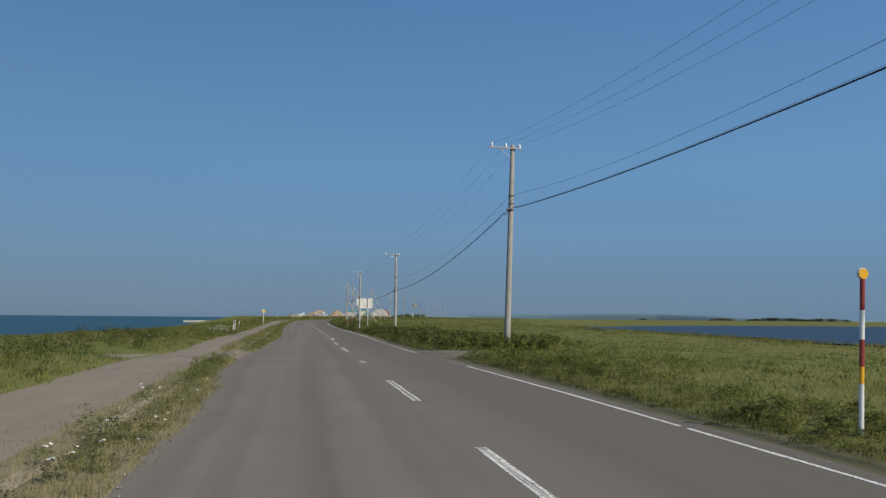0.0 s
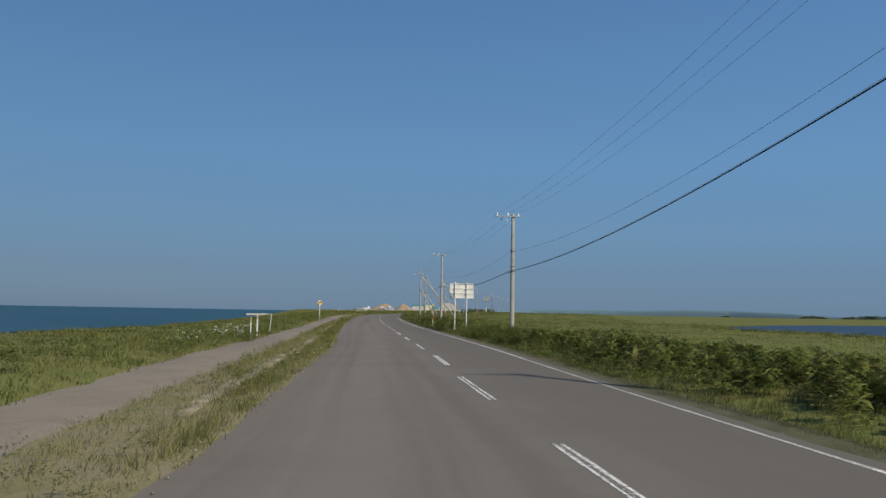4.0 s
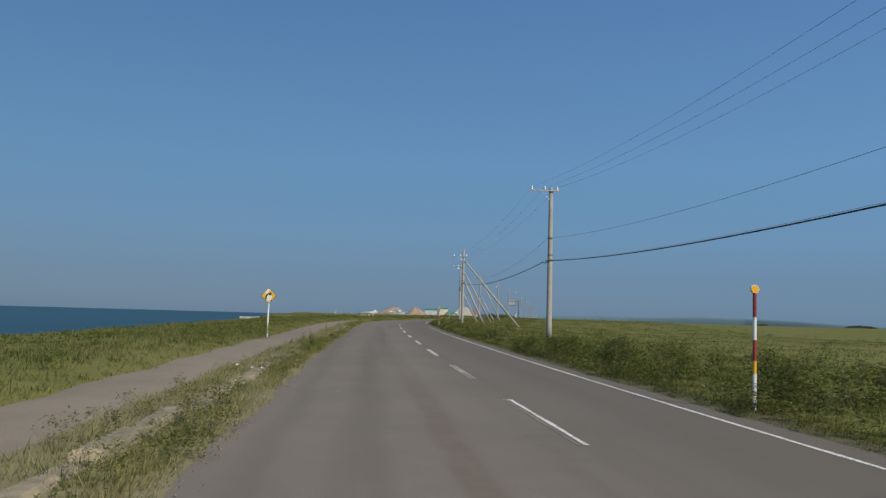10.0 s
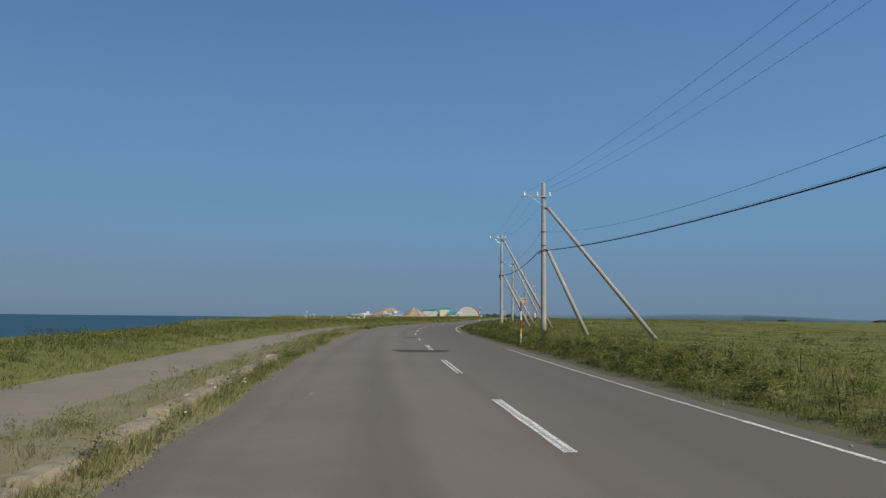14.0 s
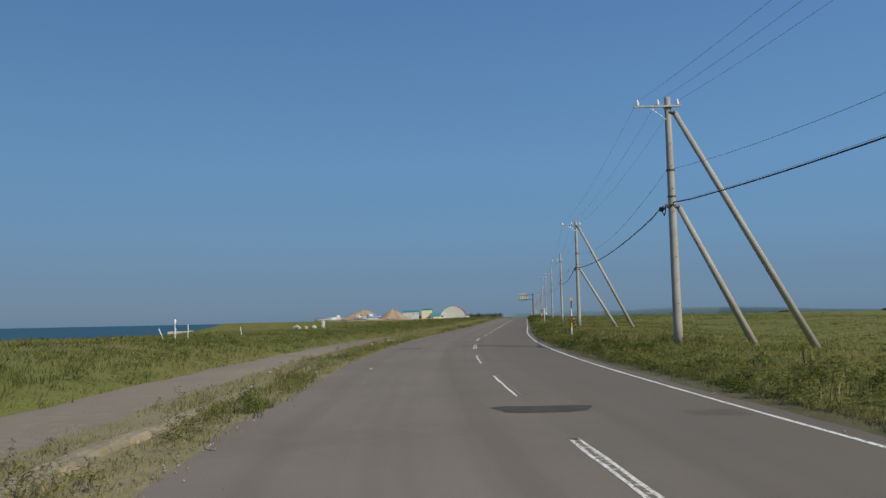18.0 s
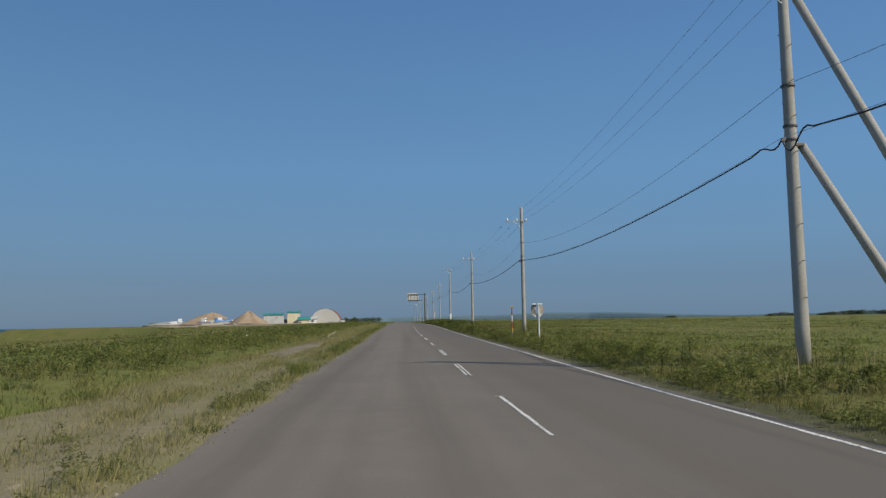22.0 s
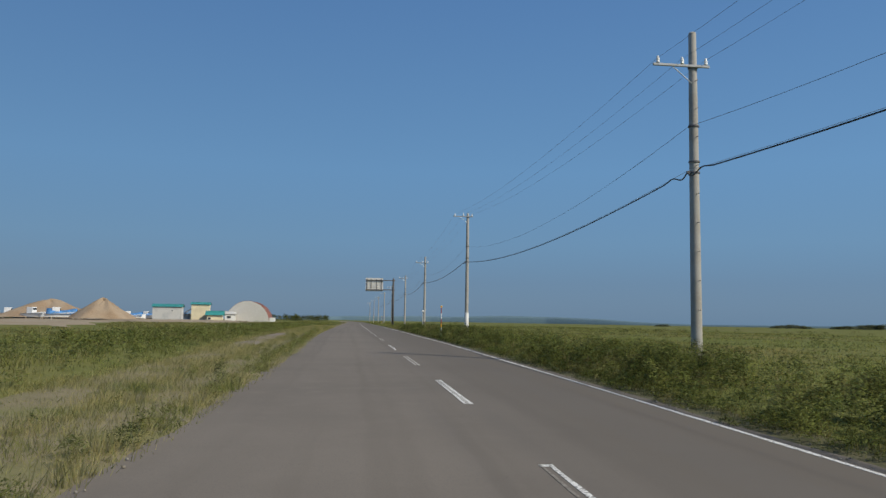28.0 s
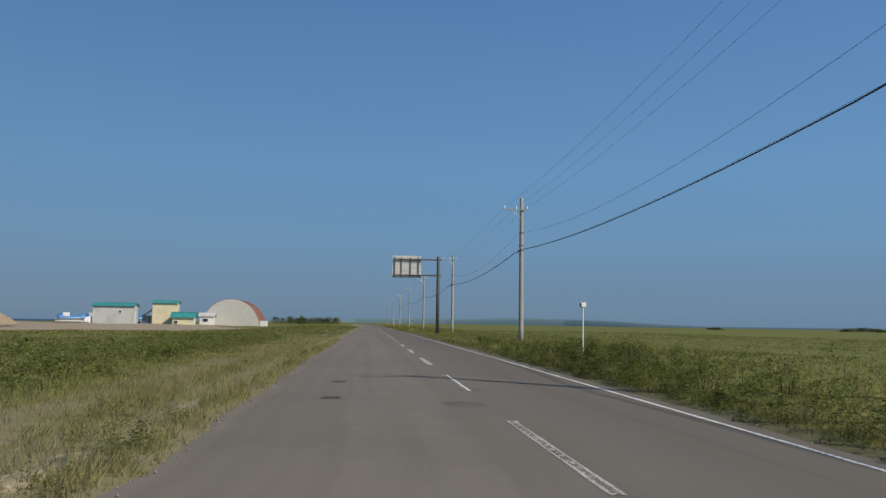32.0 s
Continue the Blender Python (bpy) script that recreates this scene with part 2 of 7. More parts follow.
M_SOIL = mat("grassland", (0.140, 0.152, 0.046), 0.97, vary=[(0.05, (0.180, 0.162, 0.062), 0.42, 0.62, 4), (0.4, (0.112, 0.132, 0.037), 0.45, 0.7, 5), (2.5, (0.160, 0.158, 0.060), 0.5, 0.75, 4), (9, (0.105, 0.116, 0.036), 0.5, 0.75, 4)],
             bump=[(1.2, 0.7, 0.22), (6, 0.6, 0.10)], spec=0.05)
# darker soil for the inland side: shade beside the weeds is in its colour
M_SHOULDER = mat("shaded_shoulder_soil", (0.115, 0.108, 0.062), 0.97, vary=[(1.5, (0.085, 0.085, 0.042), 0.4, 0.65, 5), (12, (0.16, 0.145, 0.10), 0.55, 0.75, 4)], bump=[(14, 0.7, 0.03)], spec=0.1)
M_VERGE = mat("verge_soil", (0.240, 0.203, 0.122), 0.97, vary=[(1.5, (0.205, 0.178, 0.098), 0.4, 0.65, 5), (12, (0.25, 0.215, 0.16), 0.55, 0.75, 4), (0.5, (0.195, 0.182, 0.085), 0.5, 0.65, 4), (5, (0.165, 0.152, 0.078), 0.54, 0.7, 4)], bump=[(14, 0.7, 0.03), (60, 0.5, 0.01)], spec=0.1)
M_GRIT = mat("roadside_grit", (0.26, 0.235, 0.20), 0.95, island=[(0.18, 0.16, 0.13), (0.27, 0.245, 0.205), (0.14, 0.125, 0.10), (0.36, 0.34, 0.30)], spec=0.15)
M_SAND = mat("beach_sand", (0.31, 0.255, 0.185), 0.95, vary=[(0.2, (0.28, 0.22, 0.15), 0.4, 0.65, 5), (6, (0.40, 0.33, 0.25), 0.5, 0.8, 4)], bump=[(5, 0.5, 0.05)], spec=0.1)
GREENS = [(0.185, 0.205, 0.054), (0.235, 0.245, 0.076), (0.205, 0.220, 0.060), (0.270, 0.260, 0.100), (0.320, 0.280, 0.128), (0.220, 0.235, 0.068)]
M_GRASS = mat("meadow_grass", GREENS[0], 0.6, island=GREENS, vary=[(0.10, (0.280, 0.240, 0.098), 0.48, 0.70, 4), (0.30, (0.150, 0.188, 0.044), 0.48, 0.62, 3), (1.3, (0.320, 0.275, 0.125), 0.54, 0.70, 3), (0.7, (0.130, 0.150, 0.045), 0.54, 0.64, 2)], spec=0.08, translucent=0.5, thin=0.4)
M_DRY = mat("dry_grass", GREENS[0], 0.65, island=[(0.45, 0.400, 0.158), (0.54, 0.468, 0.215), (0.36, 0.368, 0.115), (0.61, 0.530, 0.272), (0.41, 0.388, 0.135)], vary=[(0.6, (0.270, 0.300, 0.085), 0.52, 0.68, 3)], spec=0.08, translucent=0.5, thin=0.4)
# brighter copy of meadow_grass: the sunlight on open grass is put into its colour
MEADOW = [(0.275, 0.305, 0.078), (0.305, 0.325, 0.090), (0.285, 0.310, 0.082), (0.325, 0.330, 0.105), (0.350, 0.335, 0.125), (0.290, 0.315, 0.084)]
M_MEADOW = mat("sunlit_meadow_grass", MEADOW[0], 0.6, island=MEADOW, vary=[(0.06, (0.355, 0.300, 0.118), 0.46, 0.66, 4), (0.22, (0.185, 0.228, 0.052), 0.48, 0.62, 3), (0.8, (0.400, 0.350, 0.155), 0.55, 0.68, 3), (0.5, (0.220, 0.245, 0.066), 0.52, 0.64, 2)], spec=0.08, translucent=0.5, thin=0.4)
M_DUNE = mat("tawny_dune_grass", MEADOW[0], 0.6, island=[(0.330, 0.305, 0.105), (0.370, 0.320, 0.125), (0.310, 0.305, 0.095), (0.400, 0.345, 0.150)], vary=[(0.05, (0.265, 0.300, 0.080), 0.48, 0.66, 4)], spec=0.08, translucent=0.5, thin=0.4)
M_LEAF = mat("broad_leaves", GREENS[0], 0.5, island=[(0.290, 0.340, 0.086), (0.345, 0.390, 0.110), (0.310, 0.355, 0.094), (0.400, 0.430, 0.150), (0.300, 0.350, 0.090)], vary=[(1.1, (0.170, 0.225, 0.056), 0.50, 0.60, 2), (0.7, (0.395, 0.370, 0.165), 0.57, 0.68, 2), (2.3, (0.430, 0.450, 0.190), 0.58, 0.68, 2)], spec=0.08, translucent=0.5, thin=0.4)
M_DARKLEAF = mat("shrub_leaves", GREENS[0], 0.6, island=[(0.165, 0.205, 0.054), (0.205, 0.245, 0.070), (0.185, 0.225, 0.060), (0.250, 0.280, 0.095)], vary=[(1.2, (0.135, 0.172, 0.047), 0.50, 0.60, 2), (0.8, (0.255, 0.235, 0.105), 0.56, 0.66, 2), (2.6, (0.330, 0.350, 0.150), 0.59, 0.68, 2)], spec=0.08, translucent=0.5, thin=0.35)
# leaves greyed towards blue: haze of the far marsh is painted in
M_HAZED_THICKET = mat("hazed_thicket_leaves", GREENS[0], 0.6, island=[(0.215, 0.260, 0.135), (0.255, 0.300, 0.165), (0.235, 0.280, 0.150)], vary=[(0.05, (0.265, 0.285, 0.175), 0.5, 0.7, 3)], spec=0.05, translucent=0.5, thin=0.5)
M_STEM = mat("dry_stems", (0.16, 0.12, 0.06), 0.8, island=[(0.12, 0.10, 0.045), (0.24, 0.19, 0.10), (0.10, 0.11, 0.035)])
M_FLOWER = mat("white_petals", (0.80, 0.80, 0.74), 0.7, vary=[(30, (0.62, 0.64, 0.52), 0.5, 0.8, 3)], spec=0.2)
# the distance haze over the woods is mixed into this bluish colour
M_HAZED_WOOD = mat("hazed_far_woods", (0.138, 0.208, 0.258), 1.0, vary=[(0.02, (0.135, 0.205, 0.240), 0.4, 0.65, 4), (0.12, (0.155, 0.225, 0.260), 0.5, 0.7, 4)], bump=[(0.08, 0.5, 3.0)], spec=0.0)
M_CONCRETE_POLE = mat("pole_concrete", (0.385, 0.37, 0.345), 0.85, vary=[(1.3, (0.33, 0.305, 0.27), 0.4, 0.7, 5), (14, (0.45, 0.43, 0.39), 0.5, 0.8, 4)], bump=[(35, 0.4, 0.006)], spec=0.25)
M_GALV = mat("galvanised_steel", (0.62, 0.63, 0.64), 0.5, 0.55, vary=[(8, (0.48, 0.49, 0.50), 0.45, 0.7, 4)])
M_DULLSTEEL = mat("dull_galvanised_steel", (0.36, 0.375, 0.39), 0.6, 0.4, vary=[(8, (0.28, 0.29, 0.30), 0.45, 0.7, 4)])
M_BENTPLATE = mat("weathered_sign_plate", (0.34, 0.315, 0.28), 0.6, 0.2, vary=[(5, (0.22, 0.19, 0.16), 0.45, 0.65, 5), (14, (0.42, 0.40, 0.37), 0.55, 0.75, 4)])
M_DARKSTEEL = mat("dark_weathered_steel", (0.13, 0.125, 0.125), 0.6, 0.4, vary=[(5, (0.20, 0.17, 0.15), 0.5, 0.75, 4)])
M_PORCELAIN = mat("white_porcelain", (0.85, 0.85, 0.84), 0.25, vary=[(20, (0.76, 0.76, 0.75), 0.5, 0.8, 3)])
M_CABLE = mat("black_cable_sheath", (0.022, 0.022, 0.025), 0.55, vary=[(6, (0.035, 0.035, 0.04), 0.5, 0.7, 2)])
M_WIRE = mat("aged_wire", (0.150, 0.175, 0.215), 0.6, 0.2, vary=[(6, (0.15, 0.16, 0.18), 0.5, 0.7, 2)])
M_WHITEPAINT = mat("white_painted_steel", (0.78, 0.78, 0.76), 0.5, vary=[(3, (0.68, 0.67, 0.63), 0.45, 0.75, 5), (11, (0.42, 0.28, 0.17), 0.66, 0.74, 6)], bump=[(25, 0.15, 0.004)])
M_RUSTYPOST = mat("rust_streaked_white_steel", (0.78, 0.78, 0.76), 0.5, vary=[(3, (0.68, 0.67, 0.63), 0.45, 0.75, 5), (7, (0.40, 0.24, 0.13), 0.60, 0.66, 6)], bump=[(25, 0.15, 0.004)])
M_SIGNBACK = mat("sign_back_aluminium", (0.70, 0.68, 0.64), 0.55, 0.25, vary=[(2, (0.60, 0.58, 0.54), 0.4, 0.7, 5), (9, (0.52, 0.47, 0.41), 0.6, 0.8, 5)])
M_RED = mat("red_marker_paint", (0.30, 0.035, 0.03), 0.5, vary=[(9, (0.22, 0.045, 0.038), 0.45, 0.7, 4)])
M_YELLOW = mat("yellow_marker_paint", (0.80, 0.42, 0.02), 0.45, vary=[(8, (0.68, 0.36, 0.03), 0.45, 0.75, 4)])
M_FADED = mat("faded_yellow_paint", (0.62, 0.55, 0.26), 0.6, vary=[(9, (0.52, 0.48, 0.30), 0.45, 0.7, 4)])
M_SIGNFACE = mat("worn_yellow_sign_face", (0.80, 0.42, 0.02), 0.45, vary=[(2.6, (0.82, 0.80, 0.72), 0.50, 0.58, 4), (14, (0.62, 0.40, 0.12), 0.6, 0.75, 4)])
M_BLACK = mat("black_sign_paint", (0.02, 0.02, 0.02), 0.5, vary=[(9, (0.04, 0.04, 0.04), 0.5, 0.7, 3)])
M_TEAL = mat("teal_metal_roof", (0.035, 0.24, 0.22), 0.45, vary=[(0.8, (0.06, 0.33, 0.32), 0.45, 0.7, 4), (5, (0.09, 0.27, 0.26), 0.6, 0.8, 4)])
M_SIDING = mat("grey_siding", (0.52, 0.52, 0.50), 0.7, vary=[(0.7, (0.40, 0.41, 0.41), 0.45, 0.7, 4), (6, (0.52, 0.52, 0.51), 0.55, 0.8, 3)])
M_CREAM = mat("cream_siding", (0.70, 0.63, 0.44), 0.75, vary=[(0.7, (0.62, 0.55, 0.38), 0.45, 0.7, 4)])
M_WHITEWALL = mat("white_siding", (0.74, 0.74, 0.72), 0.7, vary=[(0.6, (0.66, 0.66, 0.63), 0.45, 0.7, 4)])
M_SHEET = mat("pale_corrugated_sheet", (0.53, 0.515, 0.48), 0.6, vary=[(0.5, (0.52, 0.50, 0.46), 0.45, 0.7, 4), (3, (0.66, 0.645, 0.61), 0.5, 0.8, 3)])
M_RUSTROOF = mat("rust_red_roof", (0.21, 0.085, 0.065), 0.7, vary=[(0.6, (0.27, 0.13, 0.10), 0.45, 0.7, 4)])
M_GLASS = mat("dark_window_glass", (0.03, 0.04, 0.05), 0.08, vary=[(1, (0.05, 0.06, 0.07), 0.5, 0.7, 2)])
M_BLUE = mat("blue_tarpaulin", (0.06, 0.18, 0.38), 0.5, vary=[(2, (0.09, 0.30, 0.70), 0.45, 0.7, 4)], bump=[(3, 0.5, 0.06)])
M_HULL = mat("white_boat_hull", (0.80, 0.80, 0.80), 0.4, vary=[(1.5, (0.70, 0.71, 0.72), 0.45, 0.75, 4)])
M_HEAP = mat("tipped_sand", (0.325, 0.252, 0.180), 0.95, vary=[(0.35, (0.28, 0.20, 0.13), 0.42, 0.62, 4), (5, (0.40, 0.31, 0.22), 0.5, 0.8, 4)], bump=[(4, 0.6, 0.08)], spec=0.1)
M_RUBBLE = mat("pale_concrete_rubble", (0.50, 0.46, 0.39), 0.92, vary=[(3, (0.42, 0.38, 0.31), 0.4, 0.7, 4)], bump=[(12, 0.5, 0.03)])
M_DRIFT = mat("bleached_driftwood", (0.42, 0.36, 0.28), 0.9, vary=[(6, (0.34, 0.28, 0.21), 0.4, 0.7, 4)], bump=[(18, 0.5, 0.02)])


def water_mat(name, base, rough, bumps, spec=0.5):
    return mat(name, base, rough, vary=[(0.01, tuple(c * 0.8 for c in base), 0.4, 0.7, 4)], bump=bumps, spec=spec)


M_SEA = water_mat("sea_water", (0.031, 0.090, 0.136), 0.6, [(0.35, 0.9, 0.5), (0.05, 0.7, 2.0)], 0.12)
M_LAGOON = water_mat("lagoon_water", (0.031, 0.055, 0.091), 0.5, [(0.8, 0.6, 0.14), (0.25, 0.5, 0.3)], 0.15)


# ---- mesh helpers ----
def link(name, verts, faces, material, parent=None, smooth=False, label=""):
    """One mesh object from vertices and faces."""
    me = bpy.data.meshes.new(name)
    me.from_pydata([tuple(v) for v in verts], [], [tuple(f) for f in faces])
    for mm in (material if isinstance(material, (list, tuple)) else [material]):
        me.materials.append(mm)
    if smooth:
        me.polygons.foreach_set("use_smooth", [True] * len(me.polygons))
    me.update()
    ob = new(name, me)
    if parent:
        ob.parent = parent
    return tagged(ob, label) if label else ob


def part(name, bm, material, parent=None, label="", smooth=False):
    me = bpy.data.meshes.new(name)
    bm.to_mesh(me)
    bm.free()
    me.materials.append(material)
    if smooth:
        me.polygons.foreach_set("use_smooth", [True] * len(me.polygons))
    ob = new(name, me)
    if parent:
        ob.parent = parent
    return tagged(ob, label) if label else ob


def thing(name, at, label, category, group="", turn=0.0):
    ob = new(name)
    ob.matrix_basis = pose(*at, 0, 0, turn)
    return tagged(ob, label, category, group)


def box(bm, c, size, rot=None, bevel=0.0):
    """A box about c, turned by rot and bevelled."""
    m = Matrix.Translation(c) @ (rot.to_4x4() if rot else Matrix.Identity(4)) @ Matrix.Diagonal((*size, 1))
    made = bmesh.ops.create_cube(bm, size=1.0, matrix=m)["verts"]
    if bevel:
        edges = {e for v in made for e in v.link_edges}
        bmesh.ops.bevel(bm, geom=list(edges), offset=bevel, segments=2, affect="EDGES", profile=0.5)
    return bm


def tube(bm, a, b, r0, r1=None, sides=12, caps=True):
    """A tapered round bar from a to b."""
    a, b = Vector(a), Vector(b)
    r1 = r0 if r1 is None else r1
    q = (b - a).to_track_quat("Z", "Y").to_matrix()
    rings = []
    for p, r in ((a, r0), (b, r1)):
        rings.append([bm.verts.new(p + q @ Vector((math.cos(i / sides * math.tau) * r, math.sin(i / sides * math.tau) * r, 0))) for i in range(sides)])
    for i in range(sides):
        j = (i + 1) % sides
        bm.faces.new((rings[0][i], rings[0][j], rings[1][j], rings[1][i]))
    if caps:
        bm.faces.new(rings[0][::-1])
        bm.faces.new(rings[1])
    return bm


def lathe(bm, profile, sides=14, at=(0, 0, 0)):
    """A turned solid from (radius, height) pairs, closed at both ends."""
    rings = [[bm.verts.new((at[0] + math.cos(i / sides * math.tau) * r, at[1] + math.sin(i / sides * math.tau) * r, at[2] + z)) for i in range(sides)] for r, z in profile]
    for lo, hi in zip(rings, rings[1:]):
        for i in range(sides):
            j = (i + 1) % sides
            bm.faces.new((lo[i], lo[j], hi[j], hi[i]))
    bm.faces.new(rings[0][::-1])
    bm.faces.new(rings[-1])
    return bm


# ---- the line of the road ----
CL_Y = [-400, -60, -20, 5, 11.2, 16.5, 21.3, 28.8, 37.1, 41.9, 46.5, 51.3, 57, 64, 70, 85, 100, 115, 130, 145, 160, 175, 190, 205, 220, 235, 250, 265, 280, 295, 310, 325, 340, 355, 370, 385, 400, 415, 430, 480, 700, 1000, 6000]
CL_X = [92, 16.0, 7.8, 3.0, 1.79, 0.78, -0.2, -1.7, -3.38, -4.38, -5.3, -6.28, -7.35, -8.65, -9.87, -12.94, -15.99, -19.12, -22.06, -24.93, -27.8, -30.35, -32.75, -34.55, -35.82, -36.32, -36.05, -35.5, -34.75, -34.07, -33.46, -32.85, -32.03, -31.25, -30.7, -30.12, -29.52, -28.85, -28.1, -25.6, -15.0, -6.0, 60]
RISE_Y = [-500, -20, 20, 60, 100, 140, 180, 220, 260, 300, 340, 380, 420, 6000]
RISE_Z = [0.10, 0.10, 0.105, 0.11, 0.16, 0.31, 0.65, 0.815, 0.94, 1.14, 1.44, 1.775, 1.91, 1.91]
_y = np.arange(-400.0, 1000.0, 1.0)
_x = np.interp(_y, CL_Y, CL_X)
for _ in range(3):
    _x = np.convolve(np.pad(_x, 4, mode="edge"), np.ones(9) / 9, mode="valid")
_z = np.interp(_y, RISE_Y, RISE_Z)
for _ in range(2):
    _z = np.convolve(np.pad(_z, 7, mode="edge"), np.ones(15) / 15, mode="valid")
_y, _x, _z = np.r_[_y, 6000.0], np.r_[_x, 60.0], np.r_[_z, 1.91]


def xc(y):
    """Where the centre line lies at y."""
    return np.interp(y, _y, _x)


def rise(y):
    """How high the road lies at y."""
    return np.interp(y, _y, _z)


# how far the ragged left edge, the kerb and the foot of the bank lie from the centre line, and how far the inland lane is widened in the bend
LEFT_EDGE = ([-400, 9, 19, 24, 33, 39, 46, 61, 75, 87, 123, 150, 203, 260, 301, 347, 368, 394, 440], [-3.85, -3.85, -3.9, -4.5, -4.5, -4.2, -4.0, -3.7, -3.9, -4.13, -4.38, -4.26, -4.35, -4.2, -4.1, -4.25, -4.0, -4.24, -4.25])
LEFT_KERB = ([-400, 10, 24, 32, 40, 65, 99, 148, 204, 258, 330, 393, 460], [-4.8, -4.8, -5.15, -4.95, -4.9, -4.95, -5.3, -4.85, -5.45, -5.1, -4.98, -5.1, -4.98])
BANK_FOOT = ([-400, 20, 30, 38, 48, 60, 103, 130, 155, 215, 260, 300], [-8.1, -8.1, -8.5, -7.7, -8.0, -8.3, -8.0, -8.4, -8.7, -8.65, -8.0, -7.75])

BEND_WIDE = ([-400, 18, 33, 40, 56, 66], [0.33, 0.32, 0.05, -0.15, -0.07, 0.0])


def wander(off, y):
    """How far a place off metres from the centre line swings out with the wandering edge, kerb and bank."""
    hat = lambda a, b, c: np.clip(np.minimum((off - a) / (b - a), (c - off) / (c - b)), 0, 1)
    bend = np.clip((off - 0.5) / 2.5, 0, 1) * np.clip((16 - off) / 8, 0, 1) * np.interp(y, *BEND_WIDE)
    return bend + hat(-4.98, -4.25, -2.6) * (np.interp(y, *LEFT_EDGE) + 4.25) + hat(-7.75, -4.98, -4.25) * (np.interp(y, *LEFT_KERB) + 4.98) + hat(-14.0, -7.75, -4.98) * (np.interp(y, *BANK_FOOT) + 7.75)


def steady_off(off, y):
    """The offset that wander() carries to off."""
    o = off
    for _ in range(6):
        o = off - wander(o, y)
    return o


def road(off, y, z=0.0):
    """The place off metres to the right of the centre line, square to it, at y along it."""
    off = off + float(wander(off, y))
    s = (xc(y + 1) - xc(y - 1)) / 2
    k = 1 / np.hypot(1, s)
    return Vector((float(xc(y) + off * k), float(y - off * s * k), z + float(rise(y))))


def rumple(x, y, scale, seed=0.0):
    """Smooth height noise from -1 to 1 for arrays."""
    a = np.sin(x * scale * 1.7 + seed) * np.cos(y * scale * 1.3 - seed * 2) + np.sin(x * scale * 0.6 - y * scale * 0.9 + seed * 3)
    b = np.sin(x * scale * 3.1 + y * scale * 2.3 + seed) * 0.5
    return (a + b) / 2.5


BANK_Y = [-400, 0, 40, 58, 75, 92, 110, 200, 260, 350, 395, 5000]
BANK_Z = [0.55, 0.55, 0.42, 0.28, 0.28, 0.32, 0.36, 0.40, 0.36, 0.32, 0.15, 0.3]
EDGE_Y = [-400, 0, 200, 225, 255, 275, 305, 335, 380, 430, 462, 700, 5000]
EDGE_OFF = [19, 19, 20, 24, 28, 42, 46, 34, 40, 58, 112, 150, 400]


def ground_z(off, y):
    """The lie of the land: a low dune bank towards the sea, flat meadow inland."""
    off, y = np.asarray(off, float), np.asarray(y, float)
    bank, edge = np.interp(y, BANK_Y, BANK_Z), np.interp(y, EDGE_Y, EDGE_OFF)
    left = -off
    z = bank * (0.55 * np.clip((left - 7.7) / 1.2, 0, 1) + 0.45 * np.clip((left - 8.7) / 2.8, 0, 1))
    z = z * np.clip((np.abs(y - 34.4) - 2.2) / 1.6, 0, 1)
    seaward = np.clip((y - 70) / 25, 0, 1) * np.clip((236 - y) / 50, 0, 1)
    z = z - seaward * 0.045 * np.clip(left - 10.8, 0, 9)
    z = z + 0.34 * np.clip((left - 8.5) / 6, 0, 1) * np.clip((y - 203) / 16, 0, 1) * np.clip((262 - y) / 35, 0, 1)
    z = z - 0.62 * np.clip((left - 21.5) / 7, 0, 1) * np.clip((y - 238) / 30, 0, 1) * np.clip((400 - y) / 30, 0, 1)
    z = np.where(left > edge, z - np.clip((left - edge) / 14, 0, 1) * (z + 4.2 + rise(y)), z)
    z = z + np.where(left > 10, 0.10 * rumple(off, y, 0.35, 2) * np.clip((left - 9) / 3, 0, 1), 0)
    right = np.clip((off - 4.5) / 8, 0, 1)
    z = z + 0.18 * np.clip((off - 3.9) / 1.8, 0, 1) * (1 - np.clip((off - 9) / 7, 0, 1)) * np.clip((np.abs(y - 35.8) - 4.5) / 2.5, 0, 1)
    z = z + right * (0.05 + 0.10 * rumple(off, y, 0.11, 5)) - 0.03 * (off > 3.3)
    z = np.where(off > 60, -0.15 - 0.1 * np.clip((off - 60) / 60, 0, 1), z)
    level = np.clip((310 - y) / 80, 0, 1) * np.clip((off - 10) / 26, 0, 1)
    z = z + np.minimum(1 - np.clip((off - 300) / 900, 0, 1), 1 - level) * rise(y)
    return np.where((off > -7.75) & (off < 3.4), rise(y) - 0.04, z)


# ---- ground, water, road ----
def sheet(name, offs, ys, height, material, parent=None):
    """A strip or sheet of ground laid along the road's line."""
    ys, offs = np.asarray(ys, float), np.asarray(offs, float)
    O, Y = np.meshgrid(offs, ys)
    Z = height(O, Y)
    O = O + wander(O, Y)
    s = (xc(Y + 1) - xc(Y - 1)) / 2
    k = 1 / np.hypot(1, s)
    near = np.clip(1 - (np.abs(O) - 40) / 100, 0, 1)
    X, YY = xc(Y) + O * (k * near + 1 - near), Y - O * s * k * near
    n = len(offs)
    verts = np.stack([X, YY, Z], -1).reshape(-1, 3)
    faces = [(i * n + j, i * n + j + 1, (i + 1) * n + j + 1, (i + 1) * n + j) for i in range(len(ys) - 1) for j in range(n - 1)]
    return link(name, verts, faces, material, parent, smooth=True)


